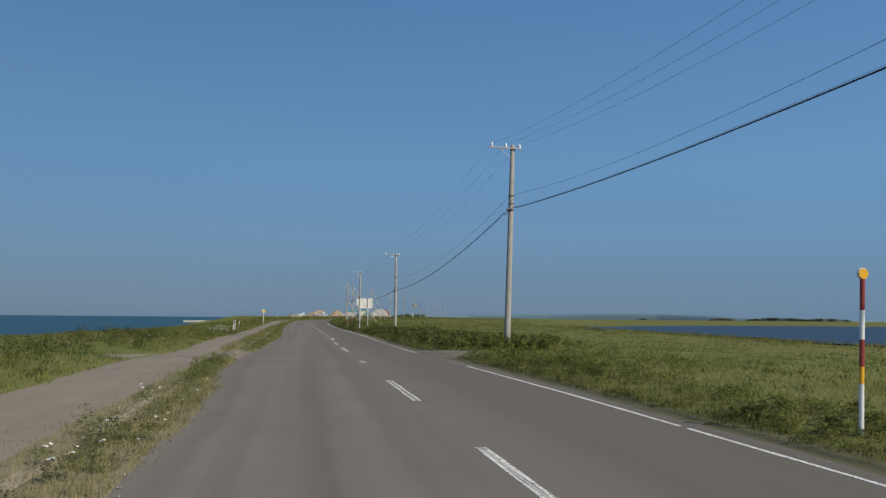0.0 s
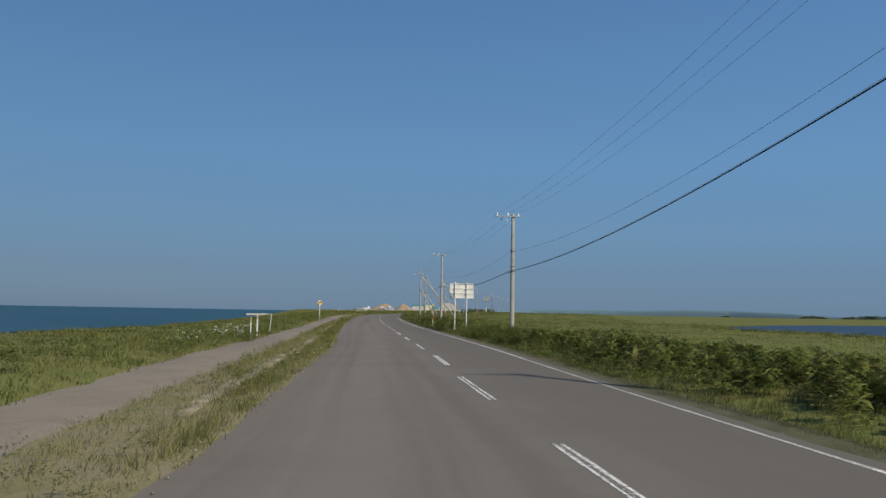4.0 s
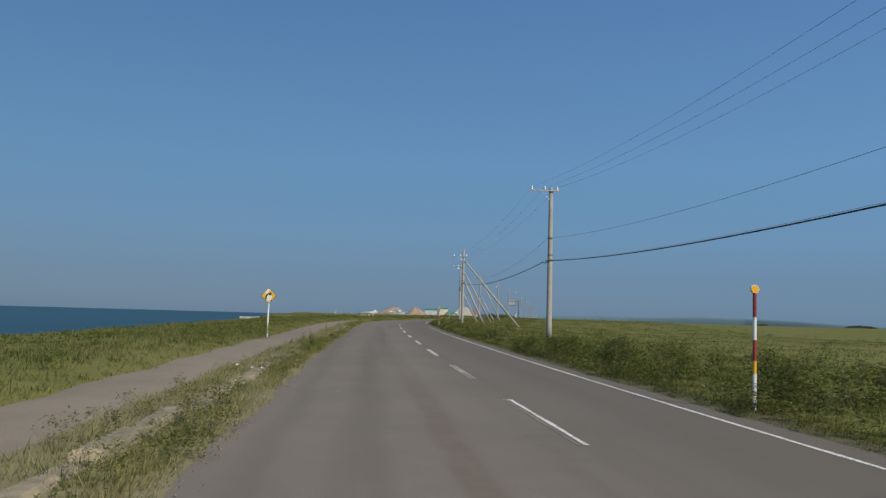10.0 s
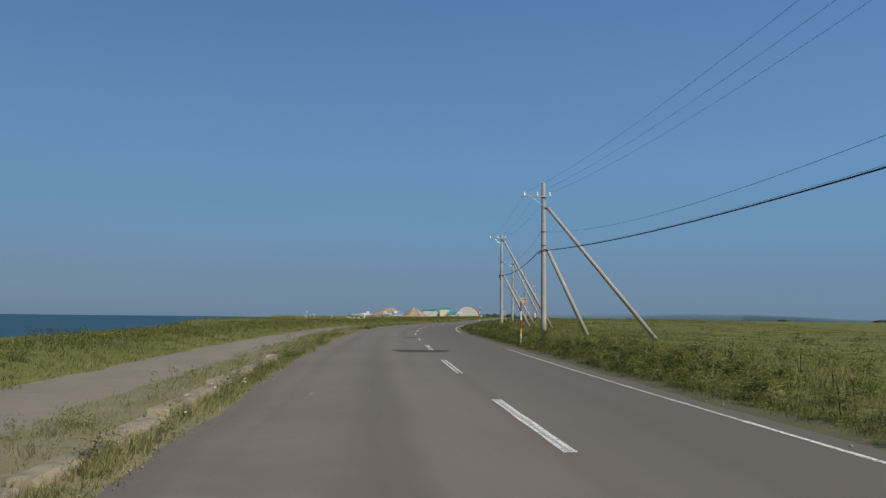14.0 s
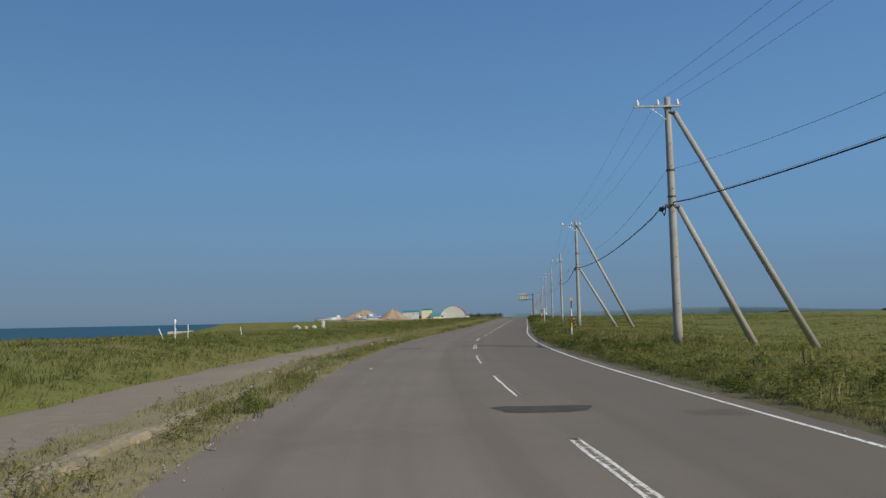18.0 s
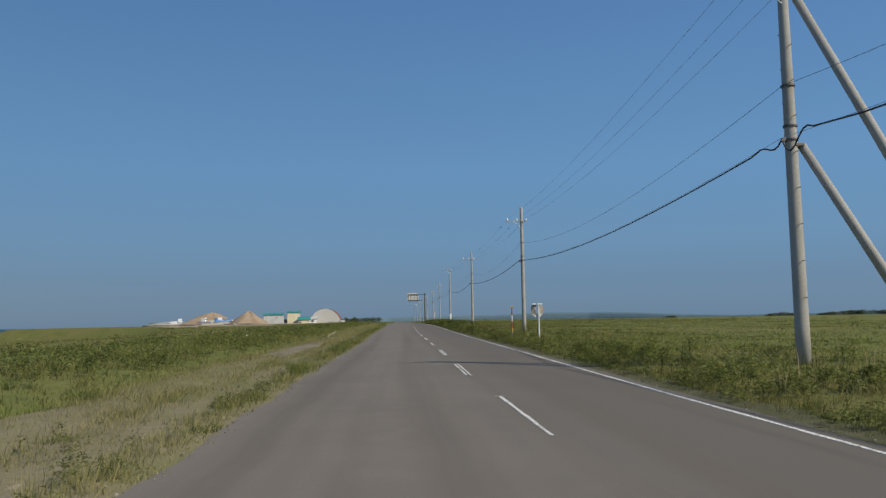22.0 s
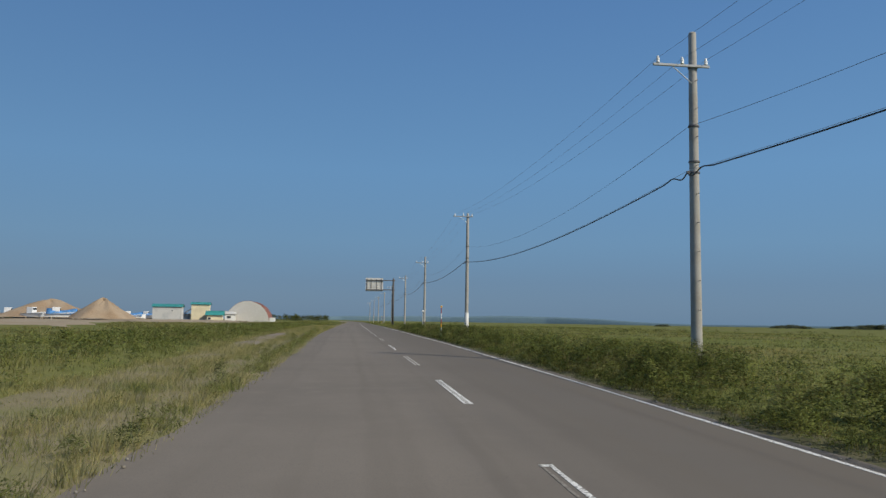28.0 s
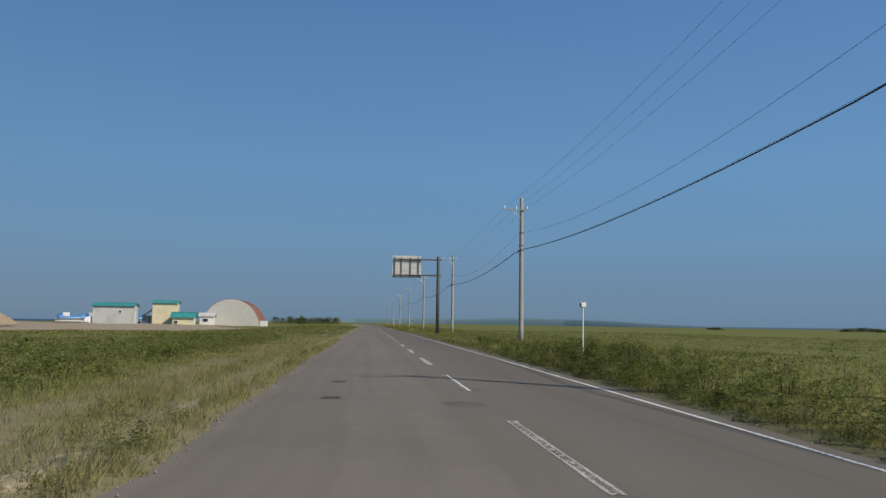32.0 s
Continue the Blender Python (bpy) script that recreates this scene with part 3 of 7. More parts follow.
near_y = np.concatenate([np.arange(-120, -20, 10), np.arange(-20, 470, 2.5), np.arange(470, 800, 12), [860, 950, 1100, 1400, 1900, 2600, 3600, 4900]])
ground_offs = np.concatenate([[-900, -500, -300, -200, -160, -140, -120, -100, -85, -72, -60, -50, -42, -36], np.arange(-33, -9.4, 1.5), [-9.3, -8.9, -8.3, -7.77, -7.7, -4.3, 3.2, 3.45, 4.2], np.arange(5, 20, 1.5), [22, 26, 32, 40, 52, 59, 61, 75, 95, 125, 180, 260, 400, 700, 1200, 2200, 4200]])
ground = sheet("ground", ground_offs, near_y, ground_z, M_SOIL)
tagged(ground, "flat coastal grassland of mixed green and straw-coloured grass", "ground", kind="structure")

sea = link("water_sea", [(-4900, -1500, -3.2), (-10, -1500, -3.2), (-10, 4900, -3.2), (-4900, 4900, -3.2)], [(0, 1, 2, 3)], M_SEA)
tagged(sea, "deep blue open sea meeting a hazy horizon", "sea", kind="structure")
bm = bmesh.new()
SHORE = [(36, 28), (29, 52), (29.5, 72), (28.5, 92), (26, 115), (24, 140), (34, 170), (60, 215), (100, 250), (140, 250), (190, 200), (215, 120), (200, 40), (140, -30), (70, -40), (44, -8)]
ring = []
for i in range(160):
    k, u = divmod(i / 10, 1)
    p0, p1, p2, p3 = (Vector(SHORE[(int(k) + j) % 16]) for j in (-1, 0, 1, 2))
    q = 0.5 * (2 * p1 + (p2 - p0) * u + (2 * p0 - 5 * p1 + 4 * p2 - p3) * u * u + (3 * p1 - p0 - 3 * p2 + p3) * u ** 3)
    ring.append(bm.verts.new((q.x + 0.8 * math.sin(i * 1.3), q.y + 1.2 * math.sin(i * 0.9), 0.16)))
bm.faces.new(ring)
lagoon = part("water_lagoon", bm, M_LAGOON)
tagged(lagoon, "still dark blue lagoon lying in the wet meadow", "lagoon", kind="structure")

road_y = np.concatenate([np.arange(-120, -10, 6), np.arange(-10, 480, 1.0), np.arange(480, 1000, 8)])


def ragged(y, seed, amount):
    return amount * (0.6 * math.sin(y * 0.9 + seed) + 0.4 * math.sin(y * 2.3 + seed * 2) + 0.5 * math.sin(y * 0.17 + seed))


def lane_strip(name, left, right, z_edge, z_mid, material, ys, rag=(0, 0), label="", parent=None):
    """A strip along the road with a cambered top and ragged edges."""
    verts, faces, steps = [], [], 8
    for i, y in enumerate(ys):
        a, b = left + ragged(y, 1.0, rag[0]), right + ragged(y, 4.0, rag[1])
        for j in range(steps + 1):
            u = j / steps
            verts.append(road(a + (b - a) * u, y, z_edge + (z_mid - z_edge) * (1 - (2 * u - 1) ** 2)))
        if i:
            for j in range(steps):
                p = (i - 1) * (steps + 1) + j
                faces.append((p, p + 1, p + steps + 2, p + steps + 1))
    ob = link(name, verts, faces, material, parent, smooth=True)
    uv = ob.data.uv_layers.new(name="UVMap")
    for lp in ob.data.loops:
        i, j = divmod(lp.vertex_index, steps + 1)
        uv.data[lp.index].uv = (left + (right - left) * j / steps, ys[i])
    return tagged(ob, label) if label else ob


carriageway = lane_strip("road", -4.25, 3.56, 0.0, 0.03, M_ASPHALT, road_y, (0.11, 0.06))
tagged(carriageway, "grey two-lane asphalt road with worn white markings", "road", kind="structure")


def road_z(off):
    u = (off + 4.25) / 7.81
    return 0.03 * (1 - (2 * u - 1) ** 2)


verge_l = lane_strip("verge_left", -6.5, -4.0, -0.03, 0.03, M_VERGE, road_y)
tagged(verge_l, "sandy verge overgrown with weeds beside the road", "verge", kind="structure")
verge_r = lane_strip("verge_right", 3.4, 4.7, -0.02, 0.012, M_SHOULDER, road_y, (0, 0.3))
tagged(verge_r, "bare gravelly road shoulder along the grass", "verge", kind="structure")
sidewalk = lane_strip("pavement", -7.75, -5.8, -0.01, 0.045, M_SIDEWALK, road_y, (0.2, 0.16))
tagged(sidewalk, "old dusty brown sidewalk with grass creeping over it", "sidewalk", kind="structure")
near_edge = lane_strip("pavement_edge", -6.2, -5.24, 0.012, 0.036, M_SIDEWALK, np.arange(-60, 31.5, 1.0), (0, 0.10))
tagged(near_edge, "dusty edge of the old sidewalk along the kerb", "sidewalk", kind="structure")
crossing = lane_strip("pavement_crossing", -5.95, -4.2, 0.008, 0.036, M_SIDEWALK, np.arange(31.6, 38.3, 0.6), (0, 0.12))
tagged(crossing, "lowered sidewalk crossing joining the road", "sidewalk", kind="structure")
access = sheet("access_track", np.arange(-19.0, -7.2, 0.6), np.arange(32.0, 37.01, 0.5), lambda o, v: np.maximum(ground_z(o, v), rise(v) - 0.03) + 0.012, M_SIDEWALK)
tagged(access, "old paved access track leading off towards the sea", "track", kind="structure")
# the cracked dark joint across the crossing
verts, faces = [], []
for i in range(24):
    o = -7.2 + 2.6 * i / 23
    w, yj = 0.05 + 0.04 * math.sin(i * 1.9) + 0.03 * math.sin(i * 0.7), 32.85 + 0.05 * math.sin(i * 1.1)
    verts += [road(o, yj - w, 0.043), road(o, yj + w, 0.043)]
    if i:
        faces.append((2 * i - 2, 2 * i - 1, 2 * i + 1, 2 * i))
link("cracked_joint", verts, faces, M_PATCH, crossing)
apron = lane_strip("verge_apron", 3.5, 6.3, 0.012, 0.03, M_GRAVEL, np.arange(32.0, 39.4, 0.5), (0, 0.6))
tagged(apron, "dusty gravel pull-in beside the road", "apron", kind="structure")

# painted markings
DASH_I = [0, 2, 3, 4, 5, 8, 9, 10, 11, 13, 14, 18, 21, 22, 23, 24, 26, 27, 29, 30, 31, 33, 34, 36, 37, 38, 39, 60]
DASH_Y = [21.3, 41.86, 51.1, 59.9, 68.9, 96.96, 106.3, 115.5, 125.1, 144.8, 154.8, 195.0, 224.0, 234.5, 245.0, 254.9, 274.7, 285.2, 305.1, 315.0, 324.65, 346.6, 356.7, 376.4, 387.7, 398.1, 407.7, 610]


EDGE_LINE_Y = [-60, 15, 58, 66, 90, 98, 120, 137, 145, 175, 217, 230, 258, 275, 310, 346, 352, 390, 404, 430]
EDGE_LINE_OFF = [3.15, 3.15, 3.18, 3.2, 3.05, 2.97, 3.02, 3.12, 3.06, 3.1, 3.2, 3.26, 3.24, 3.24, 3.27, 3.34, 3.28, 3.25, 3.16, 3.1]
EDGE_LINE_OFF = np.convolve(np.pad(np.interp(np.arange(-60, 701, 2.0), EDGE_LINE_Y, EDGE_LINE_OFF), 4, mode="edge"), np.ones(9) / 9, mode="valid")


def edge_line(y):
    """How far the painted edge line lies from the centre line."""
    return float(np.interp(y, np.arange(-60, 701, 2.0), EDGE_LINE_OFF))


def marking(name, off, y0, y1, width, material, rails=((-0.5, 0.5, None),)):
    """A painted bar with slightly uneven edges, in strips along it: (from, to, paint), in shares of its width."""
    ys = np.linspace(y0, y1, max(3, int((y1 - y0) / 0.5)))
    for lo, hi, paint in rails:
        verts, faces = [], []
        for i, y in enumerate(ys):
            o = off(y) if callable(off) else off
            a, b = o + lo * width + ragged(y * 3, 2.0 + lo, 0.009), o + hi * width + ragged(y * 3, 5.0 + hi, 0.009)
            z = road_z(o) + 0.004
            verts += [road(a, y, z - 0.004), road(a, y, z), road(b, y, z), road(b, y, z - 0.004)]
            if i:
                p = 4 * (i - 1)
                faces += [(p + k, p + k + 1, p + k + 5, p + k + 4) for k in range(3)]
        link(name, verts, faces, paint or material, carriageway)


# how each dash has worn: two rails with a scrubbed strip between, one rail alone, or a broad flaking bar
WORN = {
    "twin": ((-0.5, -0.2, M_PAINT), (-0.2, 0.2, M_PAINT_SCRUBBED), (0.2, 0.5, M_PAINT)),
    "right": ((-0.5, -0.25, M_PAINT_FAINT), (0.12, 0.5, M_PAINT)),
    "left": ((-0.5, -0.12, M_PAINT), (0.25, 0.5, M_PAINT_FAINT)),
    "thin": ((-0.1, 0.25, M_PAINT),),
    "broad": ((-0.5, -0.22, M_PAINT), (-0.22, 0.12, M_PAINT_WORN), (0.12, 0.5, M_PAINT)),
    "flaky": ((-0.5, -0.22, M_PAINT_WORN), (-0.22, 0.22, M_PAINT_SCRUBBED), (0.22, 0.5, M_PAINT_WORN)),
}
DASH_WEAR = {-1: "broad", 0: "twin", 1: "flaky", 2: "twin", 3: "twin", 4: "broad", 5: "right", 6: "twin", 7: "broad", 8: "right", 9: "right", 10: "flaky", 11: "broad", 12: "broad", 13: "twin", 14: "broad",
             16: "twin", 17: "left", 18: "left", 19: "twin", 20: "left", 21: "left", 22: "twin", 23: "left", 24: "right", 25: "thin", 26: "twin", 27: "broad", 28: "flaky", 29: "twin", 30: "broad",
             31: "twin", 32: "broad", 33: "right", 34: "broad", 35: "flaky", 37: "flaky", 38: "thin", 39: "flaky", 40: "right"}
scraps = random.Random(12)
for i in range(-6, 56):
    far_end = float(np.interp(i, DASH_I, DASH_Y)) if i >= 0 else 11.24 + (i + 1) * 10.0
    if i == 1:
        far_end = 30.1
    side = {4: 0.12, 24: 0.08, 25: 0.10}.get(i, 0.0)
    if i in (28, 36):
        # flaked away to scraps along both edges
        for k in range(15):
            a = far_end - 4.9 + 0.32 * k + scraps.uniform(0, 0.1)
            marking("centre_dash", side + scraps.choice([-0.035, -0.03, -0.02, 0.03]) + scraps.uniform(-0.012, 0.012), a, a + scraps.uniform(0.28, 0.5), scraps.uniform(0.04, 0.08), M_PAINT)
        continue
    start = far_end - (1.7 if i == 1 else 4.9)
    marking("centre_dash", side, start + 0.1, far_end, 0.15, M_PAINT, WORN[DASH_WEAR.get(i, "twin")])
    marking("centre_dash", side, far_end - 0.12, far_end - 0.004, 0.158, M_PAINT_WORN if i % 3 else M_PAINT)
y = -60.0
rng = random.Random(5)
while y < 700:
    ln = rng.uniform(3, 5) if 165 < y < 200 or 20 < y < 40 else rng.uniform(5, 12)
    mid = y + ln / 2
    if 28 < mid < 35:
        marking("edge_line", edge_line, y, y + ln, 0.075, M_PAINT_FAINT)
    elif not (170 < mid < 192 or 194 < mid < 199):
        marking("edge_line", edge_line, y, y + ln, 0.078, M_PAINT if rng.random() < 0.85 else M_PAINT_WORN)
    y += ln + rng.choice([0, 0, 0, 0, 0.25])
for a, b in ((185.3, 188.4), (188.8, 192.3), (155.0, 156.0), (107.3, 107.7), (212.6, 213.5)):
    marking("faded_edge_line", -3.08, a, b, 0.085, M_PAINT_FAINT)
for off, a, b in ((-3.16, 66.82, 67.0), (-3.14, 67.02, 67.2), (-1.98, 201.72, 201.9), (-2.02, 201.3, 201.5), (-3.3, 217.9, 218.4), (-3.02, 294.8, 295.2)):
    marking("paint_scrap", off, a, b, 0.10, M_PAINT_WORN)


def road_patch(off, y, rx, ry, material, name="asphalt_patch"):
    verts = [road(off, y, road_z(off) + 0.006)]
    n = 22
    for i in range(n):
        a = i / n * math.tau
        r = 1 + 0.10 * math.sin(3 * a + y) + 0.05 * math.sin(7 * a)
        o = off + rx * r * math.copysign(abs(math.cos(a)) ** 0.45, math.cos(a))
        verts.append(road(o, y + ry * r * math.copysign(abs(math.sin(a)) ** 0.45, math.sin(a)), road_z(min(max(o, -4.2), 3.3)) + 0.004))
    return link(name, verts, [(0, 1 + i, 1 + (i + 1) % n) for i in range(n)], material, carriageway, smooth=True)


road_patch(-0.42, 170.0, 1.0, 0.8, M_PATCH)
road_patch(-0.30, 184.4, 0.45, 0.5, M_PATCH)
road_patch(0.12, 207.6, 0.75, 0.42, M_PATCH)
road_patch(-2.95, 231.5, 0.56, 0.62, M_OIL)
road_patch(-2.72, 414.9, 0.16, 0.22, M_PATCH)
road_patch(-2.75, 411.1, 0.18, 0.24, M_PATCH)

# the stretch of sidewalk that the grass has taken over
for a, b in ((247, 281), (303, 376), (406, 470)):
    strip = lane_strip("verge_overgrown", -7.8, -5.75, -0.002, 0.05, M_VERGE, np.arange(a, b, 1.0), (0.25, 0.2))
    tagged(strip, "old sidewalk buried under soil and dry grass", "verge", kind="structure")


# ---- utility poles and wires ----
# y along, offset x, height, height of the arm, thin wire, telephone cable, braces as (reach to the side, along, top height)
POLES = [
    (-6.5, 14.2, 9.3, 8.98, 8.28, 6.88, ()),
    (43.9, 4.58, 11.3, 11.07, 8.45, 7.67, ()),
    (89.85, -5.3, 9.03, 8.83, 6.25, 4.77, ()),
    (140.0, -15.52, 9.84, 9.63, 6.7, 5.3, ()),
    (190.1, -24.83, 10.3, 9.4, 7.2, 6.0, ((7.3, 2.2, 8.0), (2.9, 0.8, 5.4))),
    (226.1, -28.15, 10.84, 10.45, 7.9, 6.5, ((5.6, 0.6, 9.4), (3.2, 0.3, 5.6))),
    (268.66, -27.2, 11.1, 10.75, 8.1, 6.72, ((4.98, -0.87, 9.58), (3.6, -0.45, 5.6))),
    (314.45, -24.63, 11.79, 10.6, 8.8, 7.32, ()),
    (361.3, -22.43, 12.25, 11.1, 9.2, 7.71, ()),
    (408.6, -20.44, 12.91, 12.6, 9.85, 8.43, ()),
    (449.2, -18.69, 12.19, 11.3, 9.7, 8.45, ()),
    (495.0, -16.3, 12.1, 11.5, 9.5, 8.3, ()),
    (541.0, -14.5, 12.1, 11.5, 9.5, 8.2, ()),
    (587.0, -12.5, 12.1, 11.5, 9.5, 8.2, ()),
    (633.0, -10.7, 12.1, 11.5, 9.5, 8.2, ()),
    (680.0, -8.9, 12.1, 11.5, 9.5, 8.2, ()),
    (727.0, -7.4, 12.1, 11.5, 9.5, 8.2, ()),
]
ARM = (-1.22, -0.42, 0.36)          # insulators along the crossarm


def heading(y):
    return math.degrees(math.atan2(-(xc(y + 8) - xc(y - 8)), 16.0))


def utility_pole(y, x, top, arm, thin, tel, braces):
    label = "tall weathered concrete utility pole with a crossarm and insulators"
    if braces:
        label = "concrete utility pole propped by two slanting brace poles"
    base = float(rise(y)) - 0.1
    top, arm, thin, tel = (v - base - 0.1 for v in (top, arm, thin, tel))
    p = thing("utility_pole", (x, y, base), label, "utility pole", "roadside utility poles", heading(y))
    if 40 < y < 48:
        p.matrix_basis = Matrix.Translation((-0.3, 0, 0)) @ p.matrix_basis @ pose(0, 0, 0, 0, 1.6, 0)
    bm = lathe(bmesh.new(), [(0.175, 0), (0.172, 1.2), (0.158, top * 0.4), (0.135, top * 0.8), (0.118, top + 0.06), (0.105, top + 0.1)], 18)
    part("pole_shaft", bm, M_CONCRETE_POLE, p, smooth=True)
    z = arm + 0.1
    part("crossarm", box(bmesh.new(), (-0.45, -0.16, z), (1.85, 0.075, 0.075), bevel=0.008), M_DULLSTEEL, p, "galvanised steel crossarm")
    bm = bmesh.new()
    tube(bm, (-0.75, -0.16, z - 0.03), (-0.1, -0.13, z - 0.55), 0.014, sides=6)
    part("arm_strut", bm, M_GALV, p)
    part("arm_band", lathe(bmesh.new(), [(0.150, -0.045), (0.156, -0.03), (0.156, 0.03), (0.150, 0.045)], 16, (0, 0, z)), M_DARKSTEEL, p)
    for o in ARM:
        bm = lathe(bmesh.new(), [(0.025, 0.03), (0.06, 0.06), (0.065, 0.09), (0.042, 0.11), (0.058, 0.15), (0.06, 0.18), (0.035, 0.2), (0.045, 0.24), (0.03, 0.27)], 12, (o, -0.16, z))
        part("insulator", bm, M_PORCELAIN, p, "white porcelain pin insulator", smooth=True)
    for h in (thin + 0.1, tel + 0.1, tel + 0.45):
        part("steel_band", lathe(bmesh.new(), [(0.168, -0.03), (0.173, -0.02), (0.173, 0.02), (0.168, 0.03)], 16, (0, 0, h)), M_DARKSTEEL, p)
    part("cable_bracket", box(bmesh.new(), (-0.2, -0.04, tel + 0.1), (0.14, 0.06, 0.10), bevel=0.01), M_DARKSTEEL, p)
    if 400 < y < 415:
        part("sleeve", lathe(bmesh.new(), [(0.185, 0.1), (0.195, 0.12), (0.19, 2.0), (0.18, 2.02)], 18), M_WHITEWALL, p, "pale plastic sleeve round the foot", smooth=True)
    k, h = 0, 1.9
    while h < top - 1.2:
        s = 1 if k % 2 else -1
        bm = bmesh.new()
        tube(bm, (0, 0.13 * s, h), (0, 0.31 * s, h), 0.009, sides=6)
        tube(bm, (0, 0.30 * s, h), (0, 0.315 * s, h), 0.018, sides=6)
        part("step_bolt", bm, M_DARKSTEEL, p)
        h, k = h + 0.45, k + 1
    a = radians(-heading(y))
    for i, (bx, by, bt) in enumerate(braces):
        # in the pole's own axes
        lx, ly = bx * math.cos(a) - by * math.sin(a), bx * math.sin(a) + by * math.cos(a)
        q = bt / (bt + 0.1)
        bm = tube(bmesh.new(), (lx, ly, -0.2), (lx * (1 - q) + 0.20, ly * (1 - q), bt + 0.1), 0.15, 0.105, 16)
        part("brace_pole", bm, M_CONCRETE_POLE, p, "slanting concrete brace pole", smooth=True)
        part("brace_clamp", box(bmesh.new(), (0.14, 0, bt + 0.1), (0.26, 0.30, 0.09), bevel=0.02), M_DARKSTEEL, p)
    return p


def hang(name, a, b, sag, radius, material, label, steps=26, sides=6, kink=0.0):
    """A wire that hangs between a and b; kink: a slack loop beside each pole."""
    a, b = Vector(a), Vector(b)
    side = Vector((b.y - a.y, a.x - b.x, 0)).normalized()
    verts, faces = [], []
    run = (b - a).length
    us = [i / steps for i in range(steps + 1)]
    if kink:
        near = [0.2, 0.4, 0.6, 0.8, 1.0, 1.2, 1.45]
        us = sorted([u for u in us if u in (0, 1) or 1.7 / run < u < 1 - 1.7 / run] + [s / run for s in near] + [1 - s / run for s in near])
    for i, u in enumerate(us):
        c = a.lerp(b, u) - Vector((0, 0, 4 * sag * u * (1 - u)))
        s = min(u, 1 - u) * run
        if kink and s < 1.7:
            c.z += kink * (math.sin(s / 1.7 * math.tau + math.pi) * (1 - s / 1.9))
        for j in range(sides):
            t = j / sides * math.tau
            verts.append(c + side * math.cos(t) * radius + Vector((0, 0, math.sin(t) * radius)))
        if i:
            for j in range(sides):
                p, q = (i - 1) * sides + j, (i - 1) * sides + (j + 1) % sides
                faces.append((p, q, q + sides, p + sides))
    ob = link(name, verts, faces, material, smooth=True)
    return tagged(ob, label, "overhead wire", "overhead wires")


for spec in POLES:
    utility_pole(*spec)
for k, (p, q) in enumerate(zip(POLES, POLES[1:])):
    def spot(s, off, dz):
        a = radians(heading(s[0]))
        return (s[1] + off * math.cos(a), s[0] + off * math.sin(a), dz)
    span = q[0] - p[0]
    few = 26 if k < 11 else 12
    for o in ARM:
        hang("power_wire", spot(p, o, p[3] + 0.22), spot(q, o, q[3] + 0.22), span * (0.0232 if k == 0 else 0.019 if k < 4 else 0.0135), 0.0046, M_WIRE, "thin grey power wire strung between utility poles", few)
    hang("low_voltage_wire", spot(p, -0.15, p[4]), spot(q, -0.15, q[4]), span * {2: 0.018, 3: 0.028, 6: 0.0225}.get(k, 0.0246), 0.0065, M_WIRE, "thin dark wire strung below the crossarms", few)
    ta, tb = Vector(spot(p, -0.24, p[5])), Vector(spot(q, -0.24, q[5]))
    hang("telephone_cable", ta, tb, span * {1: 0.019, 6: 0.0155, 8: 0.017}.get(k, 0.014), 0.022, M_CABLE, "thick black telephone cable sagging between poles", few, 8, 0.42 if k == 5 else 0.17)
    hang("messenger_wire", ta + Vector((0, 0, 0.05)), tb + Vector((0, 0, 0.05)), span * {1: 0.019, 6: 0.0155, 8: 0.017}.get(k, 0.014), 0.006, M_GALV, "steel messenger wire above the telephone cable", few)
# splice cases and covered stretches
def splice(p, q, u, dz, length, r, material, label):
    a, b = Vector(p), Vector(q)
    c = a.lerp(b, u) + Vector((0, 0, dz))
    d = (b - a).normalized() * length / 2
    bm = tube(bmesh.new(), c - d, c + d, r, sides=10)
    ob = part("cable_splice", bm, material, None, smooth=True)
    return tagged(ob, label, "cable splice", "cable splice cases")


a5, a6 = Vector((-28.39, 226.1, 6.5)), Vector((-27.44, 268.66, 6.72))
splice(a5, a6, 0.018, -0.04, 0.55, 0.085, M_CABLE, "black cable splice case hung beside a pole")
for o, u in ((-1.22, 0.09), (-0.42, 0.11), (0.36, 0.13)):
    splice(Vector((-24.63 + o, 314.45, 10.82)), Vector((-22.43 + o, 361.3, 11.32)), u, -0.26, 0.5, 0.028, M_CABLE, "dark sleeve on a power wire")
splice(Vector((-5.3 - 0.42, 89.85, 9.05)), Vector((-15.52 - 0.42, 140.0, 9.85)), 0.05, -0.1, 0.5, 0.03, M_CABLE, "dark sleeve on a power wire")


def striped_guard(x, y, h, tilt):
    """A yellow guard with black bands, as put over the foot of a pole stay."""
    g = thing("stay_guard", (x, y, float(ground_z(x - float(xc(y)), y)) - 0.05), "faded yellow and black striped guard leaning in the grass", "stay guard", "striped stay guards")
    g.matrix_basis = g.matrix_basis @ pose(0, 0, 0, 0, tilt, 0)
    for i in range(8):
        part("black_band" if i % 2 == 0 else "yellow_band", tube(bmesh.new(), (0, 0, h * i / 8), (0, 0, h * (i + 1) / 8), 0.034, sides=12), M_BLACK if i % 2 == 0 else M_FADED, g)
    return g


striped_guard(-28.0, 263.3, 1.0, -15)
striped_guard(-13.3, 281.5, 1.15, -15)


